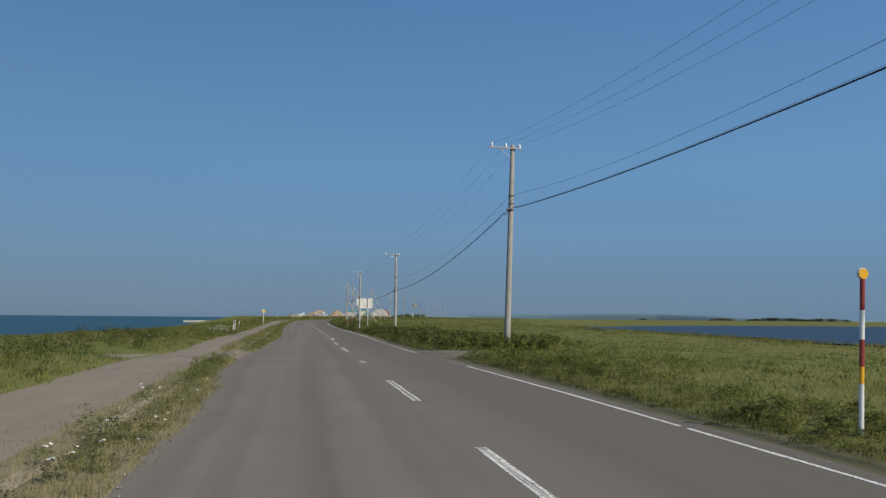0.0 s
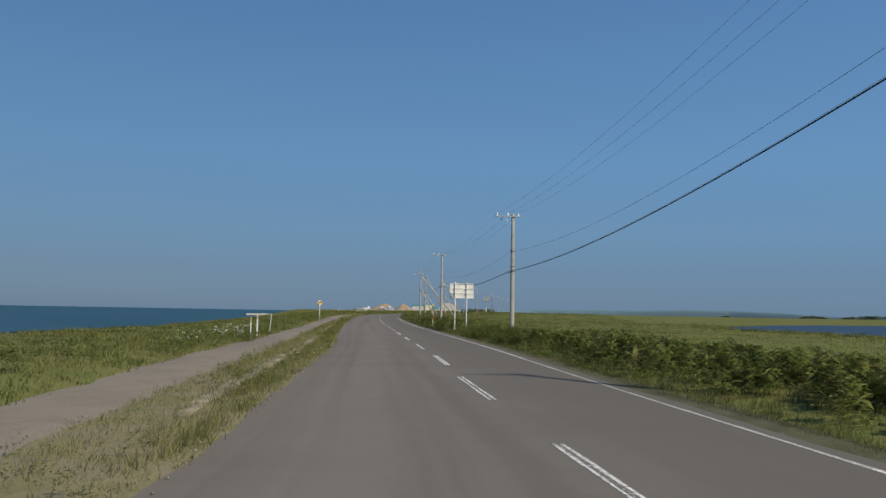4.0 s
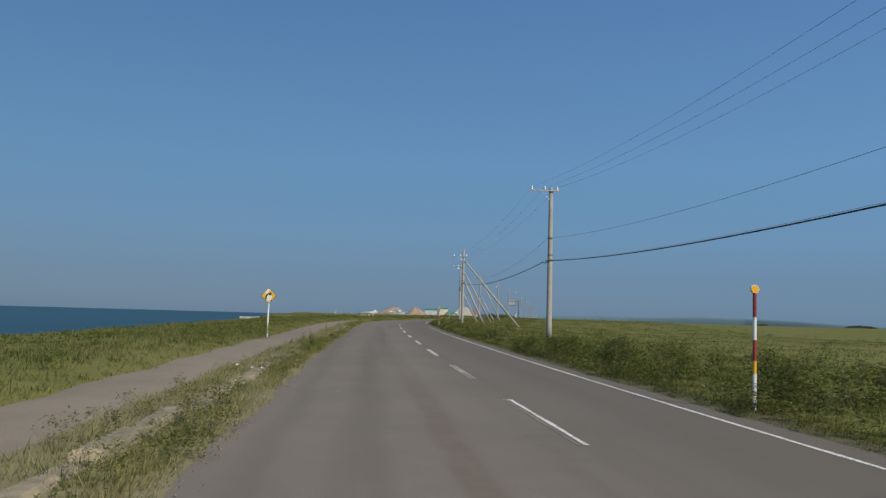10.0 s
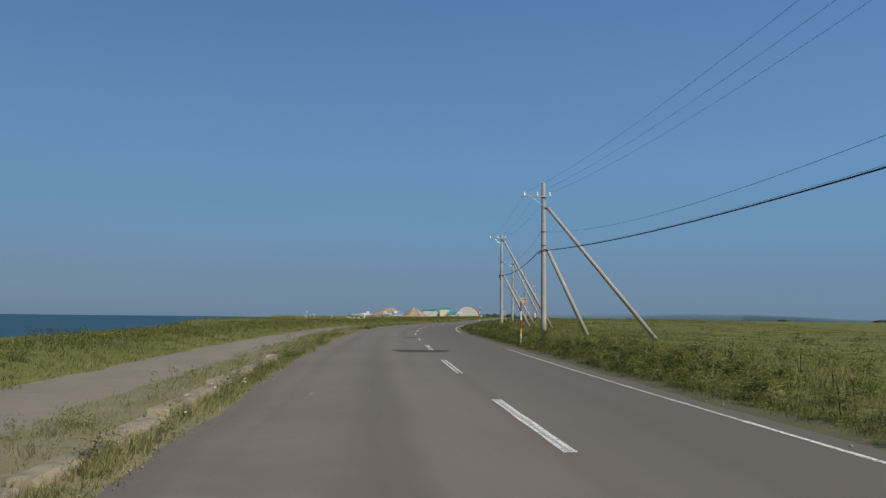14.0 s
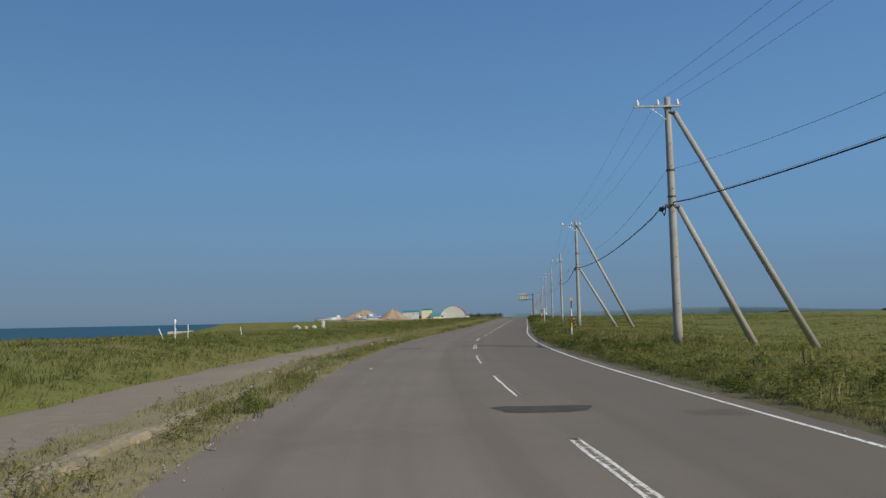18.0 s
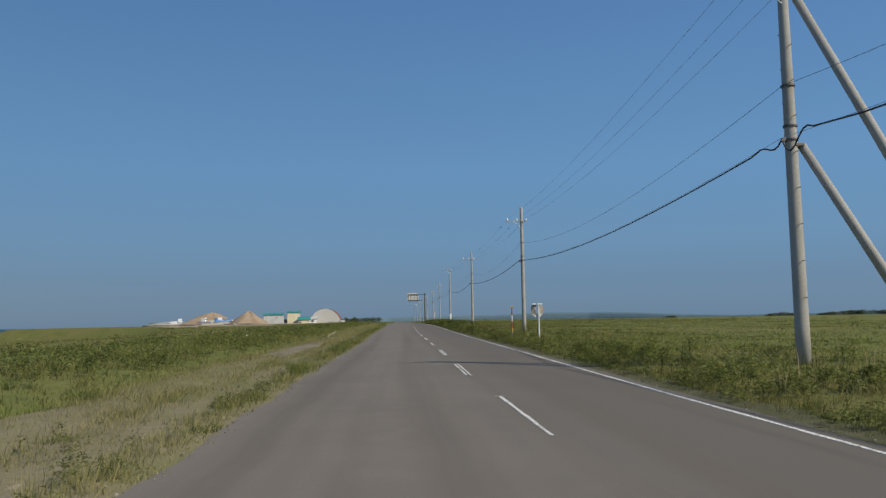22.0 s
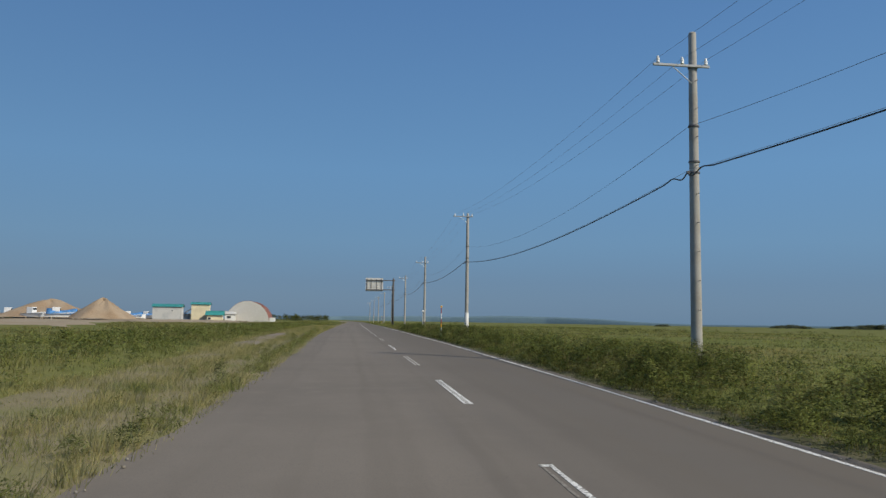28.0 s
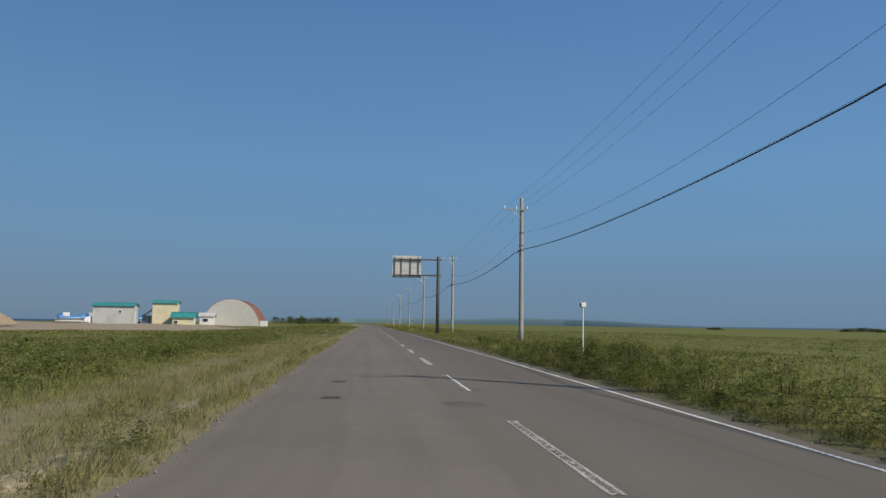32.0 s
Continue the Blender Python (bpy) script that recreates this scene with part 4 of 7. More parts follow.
# ---- signs and markers ----
def snow_pole(x, yy, tilt=0.0, lift=0.0, head=True):
    """A red and white snow marker with a round yellow reflector."""
    y = yy
    p = thing("snow_pole", (x, yy, float(rise(y)) - 0.08 + lift), "red and white snow marker pole with yellow reflector", "snow pole", "roadside snow poles", heading(y))
    p.matrix_basis = p.matrix_basis @ pose(0, 0, 0, 0, tilt, 0)
    for z0, z1, m, nm in ((0, 0.52, M_WHITEPAINT, "lower_tube"), (0.52, 0.75, M_YELLOW, "yellow_band"), (0.75, 1.12, M_RED, "red_band"), (1.12, 1.52, M_WHITEPAINT, "white_band"), (1.52, 1.95, M_RED, "red_band")):
        part(nm, tube(bmesh.new(), (0, 0, z0 + 0.08), (0, 0, z1 + 0.08), 0.033, sides=12), m, p, smooth=False)
    if lift > 0:
        part("foot", tube(bmesh.new(), (0, 0, -0.35), (0, 0, 0.08), 0.033, sides=12), M_WHITEPAINT, p)
    if not head:
        return p
    bm = bmesh.new()
    tube(bm, (0, -0.025, 2.10), (0, 0.025, 2.10), 0.072, sides=18)
    part("reflector", bm, M_YELLOW, p, "round yellow reflector")
    part("reflector_rim", tube(bmesh.new(), (0, -0.015, 2.10), (0, 0.015, 2.10), 0.080, sides=18), M_WHITEPAINT, p)
    return p


for x, y, tilt, lift, head in ((6.95, 12.3, 3.0, 0.245, True), (-12.97, 106.3, 0.5, 0.12, True), (-26.28, 176.6, 0, 0, True), (-31.07, 237.8, 1.0, 0.24, True), (-28.8, 297.9, 0, 0, True), (-24.92, 395.3, 0, 0.19, True), (-18.8, 520, 0, 0, True), (-15.0, 600, 0, 0, True)):
    snow_pole(x, y, tilt, lift, head)


def guide_sign_back():
    """A road sign seen from its back on two posts."""
    s = thing("road_sign", (-9.35, 94.6, 0.33), "white two-post road sign seen from its ribbed metal back", "road sign", turn=20)
    for px in (-0.58, 0.39):
        part("post", tube(bmesh.new(), (px, 0, -0.3), (px, 0, 3.7), 0.045, sides=14), M_RUSTYPOST, s, "white post streaked with rust", smooth=False)
        part("post_cap", lathe(bmesh.new(), [(0.048, 3.7), (0.05, 3.72), (0.025, 3.75)], 14, (px, 0, 0)), M_WHITEPAINT, s)
    part("panel", box(bmesh.new(), (0, 0.115, 3.08), (2.0, 0.012, 1.18), bevel=0.004), M_SIGNBACK, s, "dull grey aluminium sign panel")
    for z in (2.51, 2.89, 3.27, 3.65):
        part("panel_rib", box(bmesh.new(), (0, 0.085, z), (2.0, 0.05, 0.04), bevel=0.006), M_WHITEPAINT, s)
    for px in (-0.99, 0.99):
        part("edge_rib", box(bmesh.new(), (px, 0.095, 3.08), (0.02, 0.03, 1.18)), M_WHITEPAINT, s)
    for px in (-0.58, 0.39):
        for z in (2.89, 3.27):
            part("bracket", box(bmesh.new(), (px, 0.02, z), (0.16, 0.14, 0.05), bevel=0.008), M_GALV, s)
    return s


guide_sign_back()


def bend_sign():
    """A yellow diamond that warns of a bend to the right."""
    s = thing("warning_sign", (-31.24, 134.1, 0.32), "yellow diamond bend warning sign on a white post", "warning sign", turn=6)
    part("post", tube(bmesh.new(), (0, 0.05, 0), (0, 0.05, 2.55), 0.042, sides=14), M_WHITEPAINT, s)
    r = Matrix.Rotation(radians(45), 3, "Y")
    part("plate", box(bmesh.new(), (0, 0, 2.28), (0.62, 0.012, 0.62), r, 0.004), M_BLACK, s, "black edged sign plate")
    part("plate_face", box(bmesh.new(), (0, -0.008, 2.28), (0.585, 0.006, 0.585), r), M_SIGNFACE, s, "yellow sign face worn white in places")
    n = 18
    worn = [(0.0, -0.0125, 2.17)]
    for i in range(n):
        a = i / n * math.tau
        k = 1 + 0.16 * math.sin(3 * a + 1) + 0.10 * math.sin(5 * a)
        worn.append((0.02 + 0.15 * k * math.cos(a), -0.0125, 2.17 + (0.17 if math.sin(a) > 0 else 0.16) * k * math.sin(a)))
    link("worn_patch", worn, [(0, 1 + (i + 1) % n, 1 + i) for i in range(n)], M_WHITEPAINT, s, label="bleached white patch on the face")
    pts = [(-0.16, -0.20), (-0.145, -0.05), (-0.09, 0.05), (0.0, 0.10), (0.06, 0.105)]
    verts, faces = [], []
    for i, (px, pz) in enumerate(pts):
        nx, nz = ((pts[min(i + 1, 4)][1] - pts[max(i - 1, 0)][1]), -(pts[min(i + 1, 4)][0] - pts[max(i - 1, 0)][0]))
        ln = math.hypot(nx, nz)
        for sgn in (-1, 1):
            verts += [(px + sgn * nx / ln * 0.04, -0.015, 2.28 + pz + sgn * nz / ln * 0.04), (px + sgn * nx / ln * 0.04, -0.011, 2.28 + pz + sgn * nz / ln * 0.04)]
        if i:
            p = 4 * (i - 1)
            faces += [(p, p + 2, p + 6, p + 4), (p + 2, p + 3, p + 7, p + 6), (p + 1, p, p + 4, p + 5)]
    b = len(verts)
    verts += [(0.05, -0.015, 2.48), (0.05, -0.015, 2.29), (0.20, -0.015, 2.385), (0.05, -0.011, 2.48), (0.05, -0.011, 2.29), (0.20, -0.011, 2.385)]
    faces += [(b, b + 1, b + 2), (b + 1, b + 4, b + 5, b + 2), (b + 2, b + 5, b + 3, b), (b, b + 3, b + 4, b + 1)]
    link("arrow", verts, faces, M_BLACK, s, label="black arrow curving to the right")
    for z in (2.12, 2.44):
        part("clamp", box(bmesh.new(), (0, 0.045, z), (0.13, 0.10, 0.03), bevel=0.005), M_GALV, s)
    return s


bend_sign()


def bent_board():
    """Twisted plates left on a white post."""
    s = thing("damaged_sign", (-28.98, 289.7, 1.05), "white sign post carrying twisted grey metal plates", "sign post", turn=6)
    part("post", tube(bmesh.new(), (0, 0, 0), (0, 0, 2.15), 0.04, sides=14), M_WHITEPAINT, s)
    part("collar", lathe(bmesh.new(), [(0.05, 1.38), (0.058, 1.40), (0.05, 1.44), (0.058, 1.48), (0.05, 1.52), (0.058, 1.56), (0.05, 1.6)], 14), M_GALV, s)
    part("top_bar", box(bmesh.new(), (-0.08, -0.03, 2.10), (0.52, 0.05, 0.05), bevel=0.006), M_WHITEPAINT, s)
    for pts, nm in (([(-0.36, 0.10, 1.62), (-0.10, 0.05, 1.60), (-0.09, 0.05, 2.04), (-0.30, 0.03, 2.08), (-0.37, 0.10, 1.92)], "bent_plate"),
                    ([(0.06, 0.06, 1.62), (0.24, 0.10, 1.60), (0.42, 0.24, 1.88), (0.18, 0.08, 2.05), (0.06, 0.05, 2.04)], "bent_plate"),
                    ([(-0.36, 0.10, 1.60), (-0.02, 0.08, 1.58), (-0.16, 0.04, 1.42)], "torn_plate"), ([(0.04, 0.08, 1.60), (0.24, 0.10, 1.58), (0.08, 0.03, 1.44)], "torn_plate")):
        n = len(pts)
        verts = pts + [(a, b + 0.012, c) for a, b, c in pts]
        faces = [tuple(range(n)), tuple(range(2 * n - 1, n - 1, -1))] + [(i, (i + 1) % n, n + (i + 1) % n, n + i) for i in range(n)]
        link(nm, verts, faces, M_BENTPLATE, s)
    return s


bent_board()


def box_marker():
    s = thing("marker_post", (-22.15, 425.5, 1.85), "slim white post topped by a small white box", "marker post", turn=4)
    part("post", tube(bmesh.new(), (0, 0, 0), (0, 0, 2.2), 0.03, sides=12), M_WHITEPAINT, s)
    part("box_head", box(bmesh.new(), (0.02, 0, 2.24), (0.20, 0.12, 0.18), bevel=0.015), M_HULL, s)
    part("dark_face", box(bmesh.new(), (-0.10, -0.02, 2.24), (0.05, 0.10, 0.15), bevel=0.01), M_DARKSTEEL, s)


box_marker()


def gantry():
    """A cantilever direction sign over the road, seen from its back."""
    s = thing("overhead_sign", (-20.0, 482.0, 1.75), "cantilevered overhead road sign on a dark steel mast seen from behind", "overhead sign", turn=heading(482))
    part("mast", lathe(bmesh.new(), [(0.20, 0), (0.19, 5), (0.17, 8.8), (0.16, 9.0)], 18), M_DARKSTEEL, s, smooth=True)
    part("mast_base", box(bmesh.new(), (0, 0, 0.05), (0.7, 0.7, 0.1), bevel=0.02), M_DARKSTEEL, s)
    for z in (8.6, 6.85):
        part("beam", tube(bmesh.new(), (0.35, 0, z), (-4.9, 0, z), 0.09, 0.075, 14), M_DARKSTEEL, s)
    part("panel", box(bmesh.new(), (-3.5, 0.16, 7.78), (3.2, 0.015, 2.45), bevel=0.005), M_SIGNBACK, s, "pale grey sign panel")
    for px in (-4.85, -4.1, -3.1, -2.2):
        part("upright", box(bmesh.new(), (px, 0.09, 7.75), (0.10, 0.09, 2.2), bevel=0.01), M_DARKSTEEL, s)
    for z in (6.9, 7.3, 7.75, 8.2, 8.65):
        part("panel_rib", box(bmesh.new(), (-3.5, 0.145, z), (3.2, 0.03, 0.05)), M_SIGNBACK, s)
    return s


gantry()


def white_stake(x, y, h, label="short white wooden stake standing in the grass", lean=0.0, r=0.027):
    off = x - float(xc(y))
    s = thing("stake", (x, y, float(ground_z(off, y)) - 0.05), label, "stake", "white stakes in the grass")
    s.matrix_basis = s.matrix_basis @ pose(0, 0, 0, 0, lean, 0)
    part("shaft", box(bmesh.new(), (0, 0, h / 2), (2 * r, 2 * r, h), bevel=0.008), M_WHITEPAINT, s)
    part("stake_tip", lathe(bmesh.new(), [(r * 1.1, h), (r * 0.5, h + 0.05)], 8), M_WHITEPAINT, s)
    return s


for x, y, h, lean in ((-51.1, 234.8, 0.75, 0), (-51.6, 233.0, 0.65, -24), (-51.2, 233.4, 0.6, 2), (-50.6, 242.0, 0.55, -10)):
    white_stake(x, y, h, lean=lean, r=0.02)
STAKE_B = float(ground_z(-20.5 - float(xc(80.4)), 80.4)) - 0.05
white_stake(-20.5, 80.4, 1.32 - STAKE_B, "thin white stake leaning in the weeds", lean=5, r=0.019)


def marked_stake(x, y, top, r):
    """A survey stake with red bands under its top, sunk among tall weeds."""
    off = x - float(xc(y))
    z0 = float(ground_z(off, y)) - 0.05
    h = top - z0
    s = thing("survey_stake", (x, y, z0), "weathered white survey stake with red bands near its top", "stake", "white stakes in the grass")
    part("shaft", box(bmesh.new(), (0, 0, h / 2), (2 * r, 2 * r, h), bevel=0.008), M_WHITEPAINT, s)
    for z in (0.10, 0.20):
        part("red_band", box(bmesh.new(), (0, 0, h - z), (2 * r + 0.006, 2 * r + 0.006, 0.05), bevel=0.004), M_RED, s)
    part("stake_tip", lathe(bmesh.new(), [(r * 1.05, h), (r * 0.8, h + 0.03)], 8), M_DULLSTEEL, s, "grey metal cap")


marked_stake(-18.8, 73.1, 1.36, 0.034)
marked_stake(-18.1, 70.1, 1.24, 0.022)


def plate_stake(x, y):
    """A stake with a narrow pale plate."""
    off = x - float(xc(y))
    s = thing("marker_stake", (x, y, float(ground_z(off, y)) - 0.05), "white stake carrying a narrow pale blue plate", "stake", "white stakes in the grass")
    part("shaft", box(bmesh.new(), (0, 0, 0.40), (0.04, 0.04, 0.82), bevel=0.008), M_WHITEPAINT, s)
    part("plate", lathe(bmesh.new(), [(0.03, 0.76), (0.055, 0.80), (0.06, 0.90), (0.055, 1.0), (0.03, 1.04)], 10), M_HULL, s, "pale blue-white plate")


plate_stake(-52.5, 236.5)


# ---- the fishing yard ----
def lie(x, y):
    return float(ground_z(steady_off(x - float(xc(y)), y), y))


def yard_ground():
    """Bare sand round the sheds."""
    verts, faces, n, m = [], [], 40, 10
    for i in range(n + 1):
        for j in range(m + 1):
            u, v = i / n, j / m
            x, y = -112 + 66 * u, 474 + 130 * v + 6 * math.sin(u * 9)
            x += 6 * math.sin(v * 7)
            edge = min(1.0, 6 * min(u, 1 - u, v, 1 - v))
            verts.append((x, y, lie(x, y) - 0.12 + 0.45 * edge + 0.05 * math.sin(x * 0.7) * math.cos(y * 0.5)))
    for i in range(n):
        for j in range(m):
            p = i * (m + 1) + j
            faces.append((p, p + m + 1, p + m + 2, p + 1))
    ob = link("ground_yard", verts, faces, M_SAND, smooth=True)
    return tagged(ob, "bare sandy yard round the fishing sheds", "sand yard", kind="structure")


yard_ground()


def sand_apron():
    """Open sand between the bank and the yard."""
    verts, faces, n, m = [], [], 30, 24
    for i in range(n + 1):
        for j in range(m + 1):
            u, v = i / n, j / m
            y = 402 + 5 * math.sin(u * 7) + (84 - 5 * math.sin(u * 7)) * v
            off = -20.5 - 22 * v ** 0.8 - 1.2 * math.sin(v * 17) - (27 - 6 * v) * u
            edge = min(1.0, 6 * min(u, 1 - u, v, 1 - v))
            p = road(off, y)
            verts.append((p.x, p.y, lie(p.x, p.y) - 0.15 + 0.30 * edge + 0.04 * math.sin(p.x * 0.9) * math.cos(p.y * 0.6)))
    for i in range(n):
        for j in range(m):
            p = i * (m + 1) + j
            faces.append((p, p + 1, p + m + 2, p + m + 1))
    return tagged(link("ground_sand", verts, faces, M_SAND, smooth=True), "open pale sand beside the fishing yard", "sand", kind="structure")


sand_apron()


def shed(at, w, d, h, pitch, wall_m, label, turn, openings=(), roof_m=None, lap=0.3, board=0.6):
    """A gabled shed: long side w towards the road, ridge along w."""
    s = thing("shed", at, label, "shed", "fishing sheds", turn)
    z = 0.0
    # four solid walls; the end walls rise to the gable
    def wall(name, a, b, rise_):
        a, b = Vector(a), Vector(b)
        run = (b - a).length
        q = Matrix.Rotation(math.atan2((b - a).y, (b - a).x), 3, "Z")
        prof = [(0, -0.3), (run, -0.3), (run, h), (run / 2, h + rise_), (0, h)] if rise_ else [(0, -0.3), (run, -0.3), (run, h), (0, h)]
        n = len(prof)
        verts = [a + q @ Vector((px, t, pz)) for t in (0.0, 0.12) for px, pz in prof]
        faces = [tuple(range(n)), tuple(range(2 * n - 1, n - 1, -1))] + [((k + 1) % n, k, n + k, n + (k + 1) % n) for k in range(n)]
        ob = link(name, verts, faces, wall_m, s)
        k = 1
        while k * board < h:
            bm = box(bmesh.new(), a + q @ Vector((run / 2, -0.012, k * board)), (run, 0.024, 0.05), q)
            part("lap_strip", bm, wall_m, ob)
            k += 1
    wall("front_wall", (0, 0, z), (w, 0, z), 0)
    wall("end_wall", (w, 0.124, z), (w, d - 0.124, z), pitch * 0.95)
    wall("back_wall", (w, d, z), (0, d, z), 0)
    wall("end_wall", (0, d - 0.124, z), (0, 0.124, z), pitch * 0.95)
    slope = math.atan2(pitch, d / 2)
    run = math.hypot(pitch, d / 2) + lap
    for sgn, nm in ((1, "front_roof"), (-1, "back_roof")):
        r = Matrix.Rotation(slope * sgn, 3, "X")
        mid = Vector((w / 2, d / 2 - sgn * (d / 4 + lap / 2 * math.cos(slope)), h + pitch / 2 + 0.02 - lap / 2 * math.sin(slope)))
        bm = box(bmesh.new(), mid, (w + 2 * lap, run, 0.07), r)
        k = int((w + 2 * lap) / 0.45)
        for i in range(k + 1):
            box(bm, mid + r @ Vector((-(w + 2 * lap) / 2 + i * (w + 2 * lap) / k, 0, 0.05)), (0.05, run, 0.05), r)
        part(nm, bm, roof_m or M_TEAL, s, "teal standing-seam metal roof")
    part("ridge_cap", box(bmesh.new(), (w / 2, d / 2, h + pitch + 0.07), (w + 2 * lap, 0.3, 0.08), bevel=0.02), roof_m or M_TEAL, s)
    for side, px, pz, ow, oh, kind in openings:
        at_, size = ((px, -0.04, pz), (ow, 0.10, oh)) if side == "front" else ((w + 0.04, px, pz), (0.10, ow, oh))
        holder = part(kind, box(bmesh.new(), at_, size, bevel=0.01), M_WHITEWALL, s)
        inner = (size[0] - 0.14 if side == "front" else 0.11, 0.11 if side == "front" else size[1] - 0.14, size[2] - 0.14)
        off = Vector((0, -0.02, 0)) if side == "front" else Vector((0.02, 0, 0))
        part("pane" if kind == "window" else "door_leaf", box(bmesh.new(), Vector(at_) + off, inner), M_GLASS if kind == "window" else M_SIDING, holder)
    return s


shed((-75.9, 550.6, 2.0), 7.2, 5.5, 3.75, 0.6, M_SIDING, "long grey shed with a teal metal roof", 4, [("end", 2.7, 1.6, 1.5, 2.3, "door"), ("front", 4.9, 2.7, 0.5, 0.5, "window")])
shed((-68.7, 567.0, 2.0), 4.9, 5.0, 4.75, 0.5, M_CREAM, "tall cream shed with a teal metal roof", 4, [("end", 2.5, 3.4, 0.9, 0.9, "window")])
shed((-63.9, 563.5, 1.8), 4.2, 4.0, 2.1, 0.95, M_CREAM, "small cream lean-to with a steep teal roof", 4, [("end", 2.0, 1.1, 0.9, 1.6, "door"), ("front", 0.7, 1.0, 0.8, 0.7, "window")], lap=0.45)
shed((-60.6, 577.0, 1.9), 3.0, 4.5, 2.3, 0.7, M_WHITEWALL, "low white shed behind the warehouse", 4, [("front", 1.2, 1.4, 1.2, 0.8, "window")], roof_m=M_SHEET)


def lean_to(x, y):
    """A sloping white roof on posts against the tall shed, open in front."""
    s = thing("lean_to", (x, y, 1.95), "open white lean-to with a sloping roof beside a shed", "shed", turn=4)
    for px, h in ((0.08, 1.9), (1.3, 2.75), (2.5, 3.6)):
        part("post", box(bmesh.new(), (px, 0.05, h / 2 - 0.15), (0.1, 0.1, h + 0.3)), M_WHITEWALL, s)
    r = Matrix.Rotation(-math.atan2(1.75, 2.5), 3, "Y")
    part("roof", box(bmesh.new(), (1.3, 1.4, 2.88), (3.15, 3.0, 0.09), r, bevel=0.01), M_WHITEWALL, s, "sloping white sheet roof")
    part("back_panel", box(bmesh.new(), (1.3, 2.8, 1.0), (2.5, 0.08, 2.3)), M_SIDING, s, "dark shaded back panel")
    part("crate", box(bmesh.new(), (0.8, 0.9, 0.45), (1.1, 0.8, 0.9), bevel=0.03), M_WHITEWALL, s)
    return s


lean_to(-71.4, 569.0)


def arch_warehouse():
    """A round-roofed warehouse with a flat end wall."""
    s = thing("arch_warehouse", (-54.5, 582.0, 1.6), "pale arched sheet-metal warehouse with a rust-red roof", "warehouse", turn=-2)
    r, depth, n = 6.5, 14.0, 26
    # the end wall: a backing with vertical sheets on it
    zm = lambda x: math.sqrt(max(r * r - x * x, 0.02)) * 1.02
    prof = [(-r, -0.4), (r, -0.4)] + [(math.cos(i / 24 * math.pi) * r, math.sin(i / 24 * math.pi) * r * 1.02) for i in range(25)]
    n_ = len(prof)
    verts = [(px, t, pz) for t in (0.03, 0.15) for px, pz in prof]
    faces = [tuple(range(n_)), tuple(range(2 * n_ - 1, n_ - 1, -1))] + [((i + 1) % n_, i, n_ + i, n_ + (i + 1) % n_) for i in range(n_)]
    end = link("end_wall", verts, faces, M_SHEET, s, label="pale vertical sheet end wall")
    k = 22
    for i in range(k):
        x0, x1 = -r + 2 * r * i / k + 0.01, -r + 2 * r * (i + 1) / k - 0.01
        y0 = -0.012 if i % 2 else 0.0
        verts = [(x0, y0, -0.4), (x1, y0, -0.4), (x1, y0, zm(x1) - 0.02), (x0, y0, zm(x0) - 0.02), (x0, 0.026, -0.4), (x1, 0.026, -0.4), (x1, 0.026, zm(x1) - 0.02), (x0, 0.026, zm(x0) - 0.02)]
        link("wall_sheet", verts, [(0, 1, 2, 3), (5, 4, 7, 6), (1, 5, 6, 2), (4, 0, 3, 7), (3, 2, 6, 7)], M_SHEET, end)
    verts, faces = [], []
    for i in range(n + 1):
        a = math.pi * i / n
        for yy, rr in ((0.18, r + 0.06), (depth, r + 0.06), (0.18, r - 0.04), (depth, r - 0.04)):
            verts.append((-math.cos(a) * rr, yy, math.sin(a) * rr * 1.02 - 0.02))
        if i:
            p, q = 4 * (i - 1), 4 * i
            faces += [(p, q, q + 1, p + 1), (p + 2, p + 3, q + 3, q + 2), (p, p + 2, q + 2, q)]
    link("arched_roof", verts, faces, M_RUSTROOF, s, smooth=True, label="weathered rust-red curved roof")
    for j in range(7):
        verts, faces = [], []
        for i in range(n + 1):
            a = math.pi * i / n
            for yy, rr in ((j * 2.0 + 0.3, r + 0.06), (j * 2.0 + 0.42, r + 0.06), (j * 2.0 + 0.42, r + 0.10), (j * 2.0 + 0.3, r + 0.10)):
                verts.append((-math.cos(a) * rr, yy, math.sin(a) * rr * 1.02 - 0.02))
            if i:
                p, q = 4 * (i - 1), 4 * i
                faces += [(p + e, q + e, q + (e + 1) % 4, p + (e + 1) % 4) for e in range(4)]
        link("roof_rib", verts, faces, M_RUSTROOF, s)
    part("side_annex", box(bmesh.new(), (r + 0.9, 1.2, 0.6), (1.6, 2.2, 2.2), bevel=0.03), M_WHITEWALL, s)
    return s


arch_warehouse()


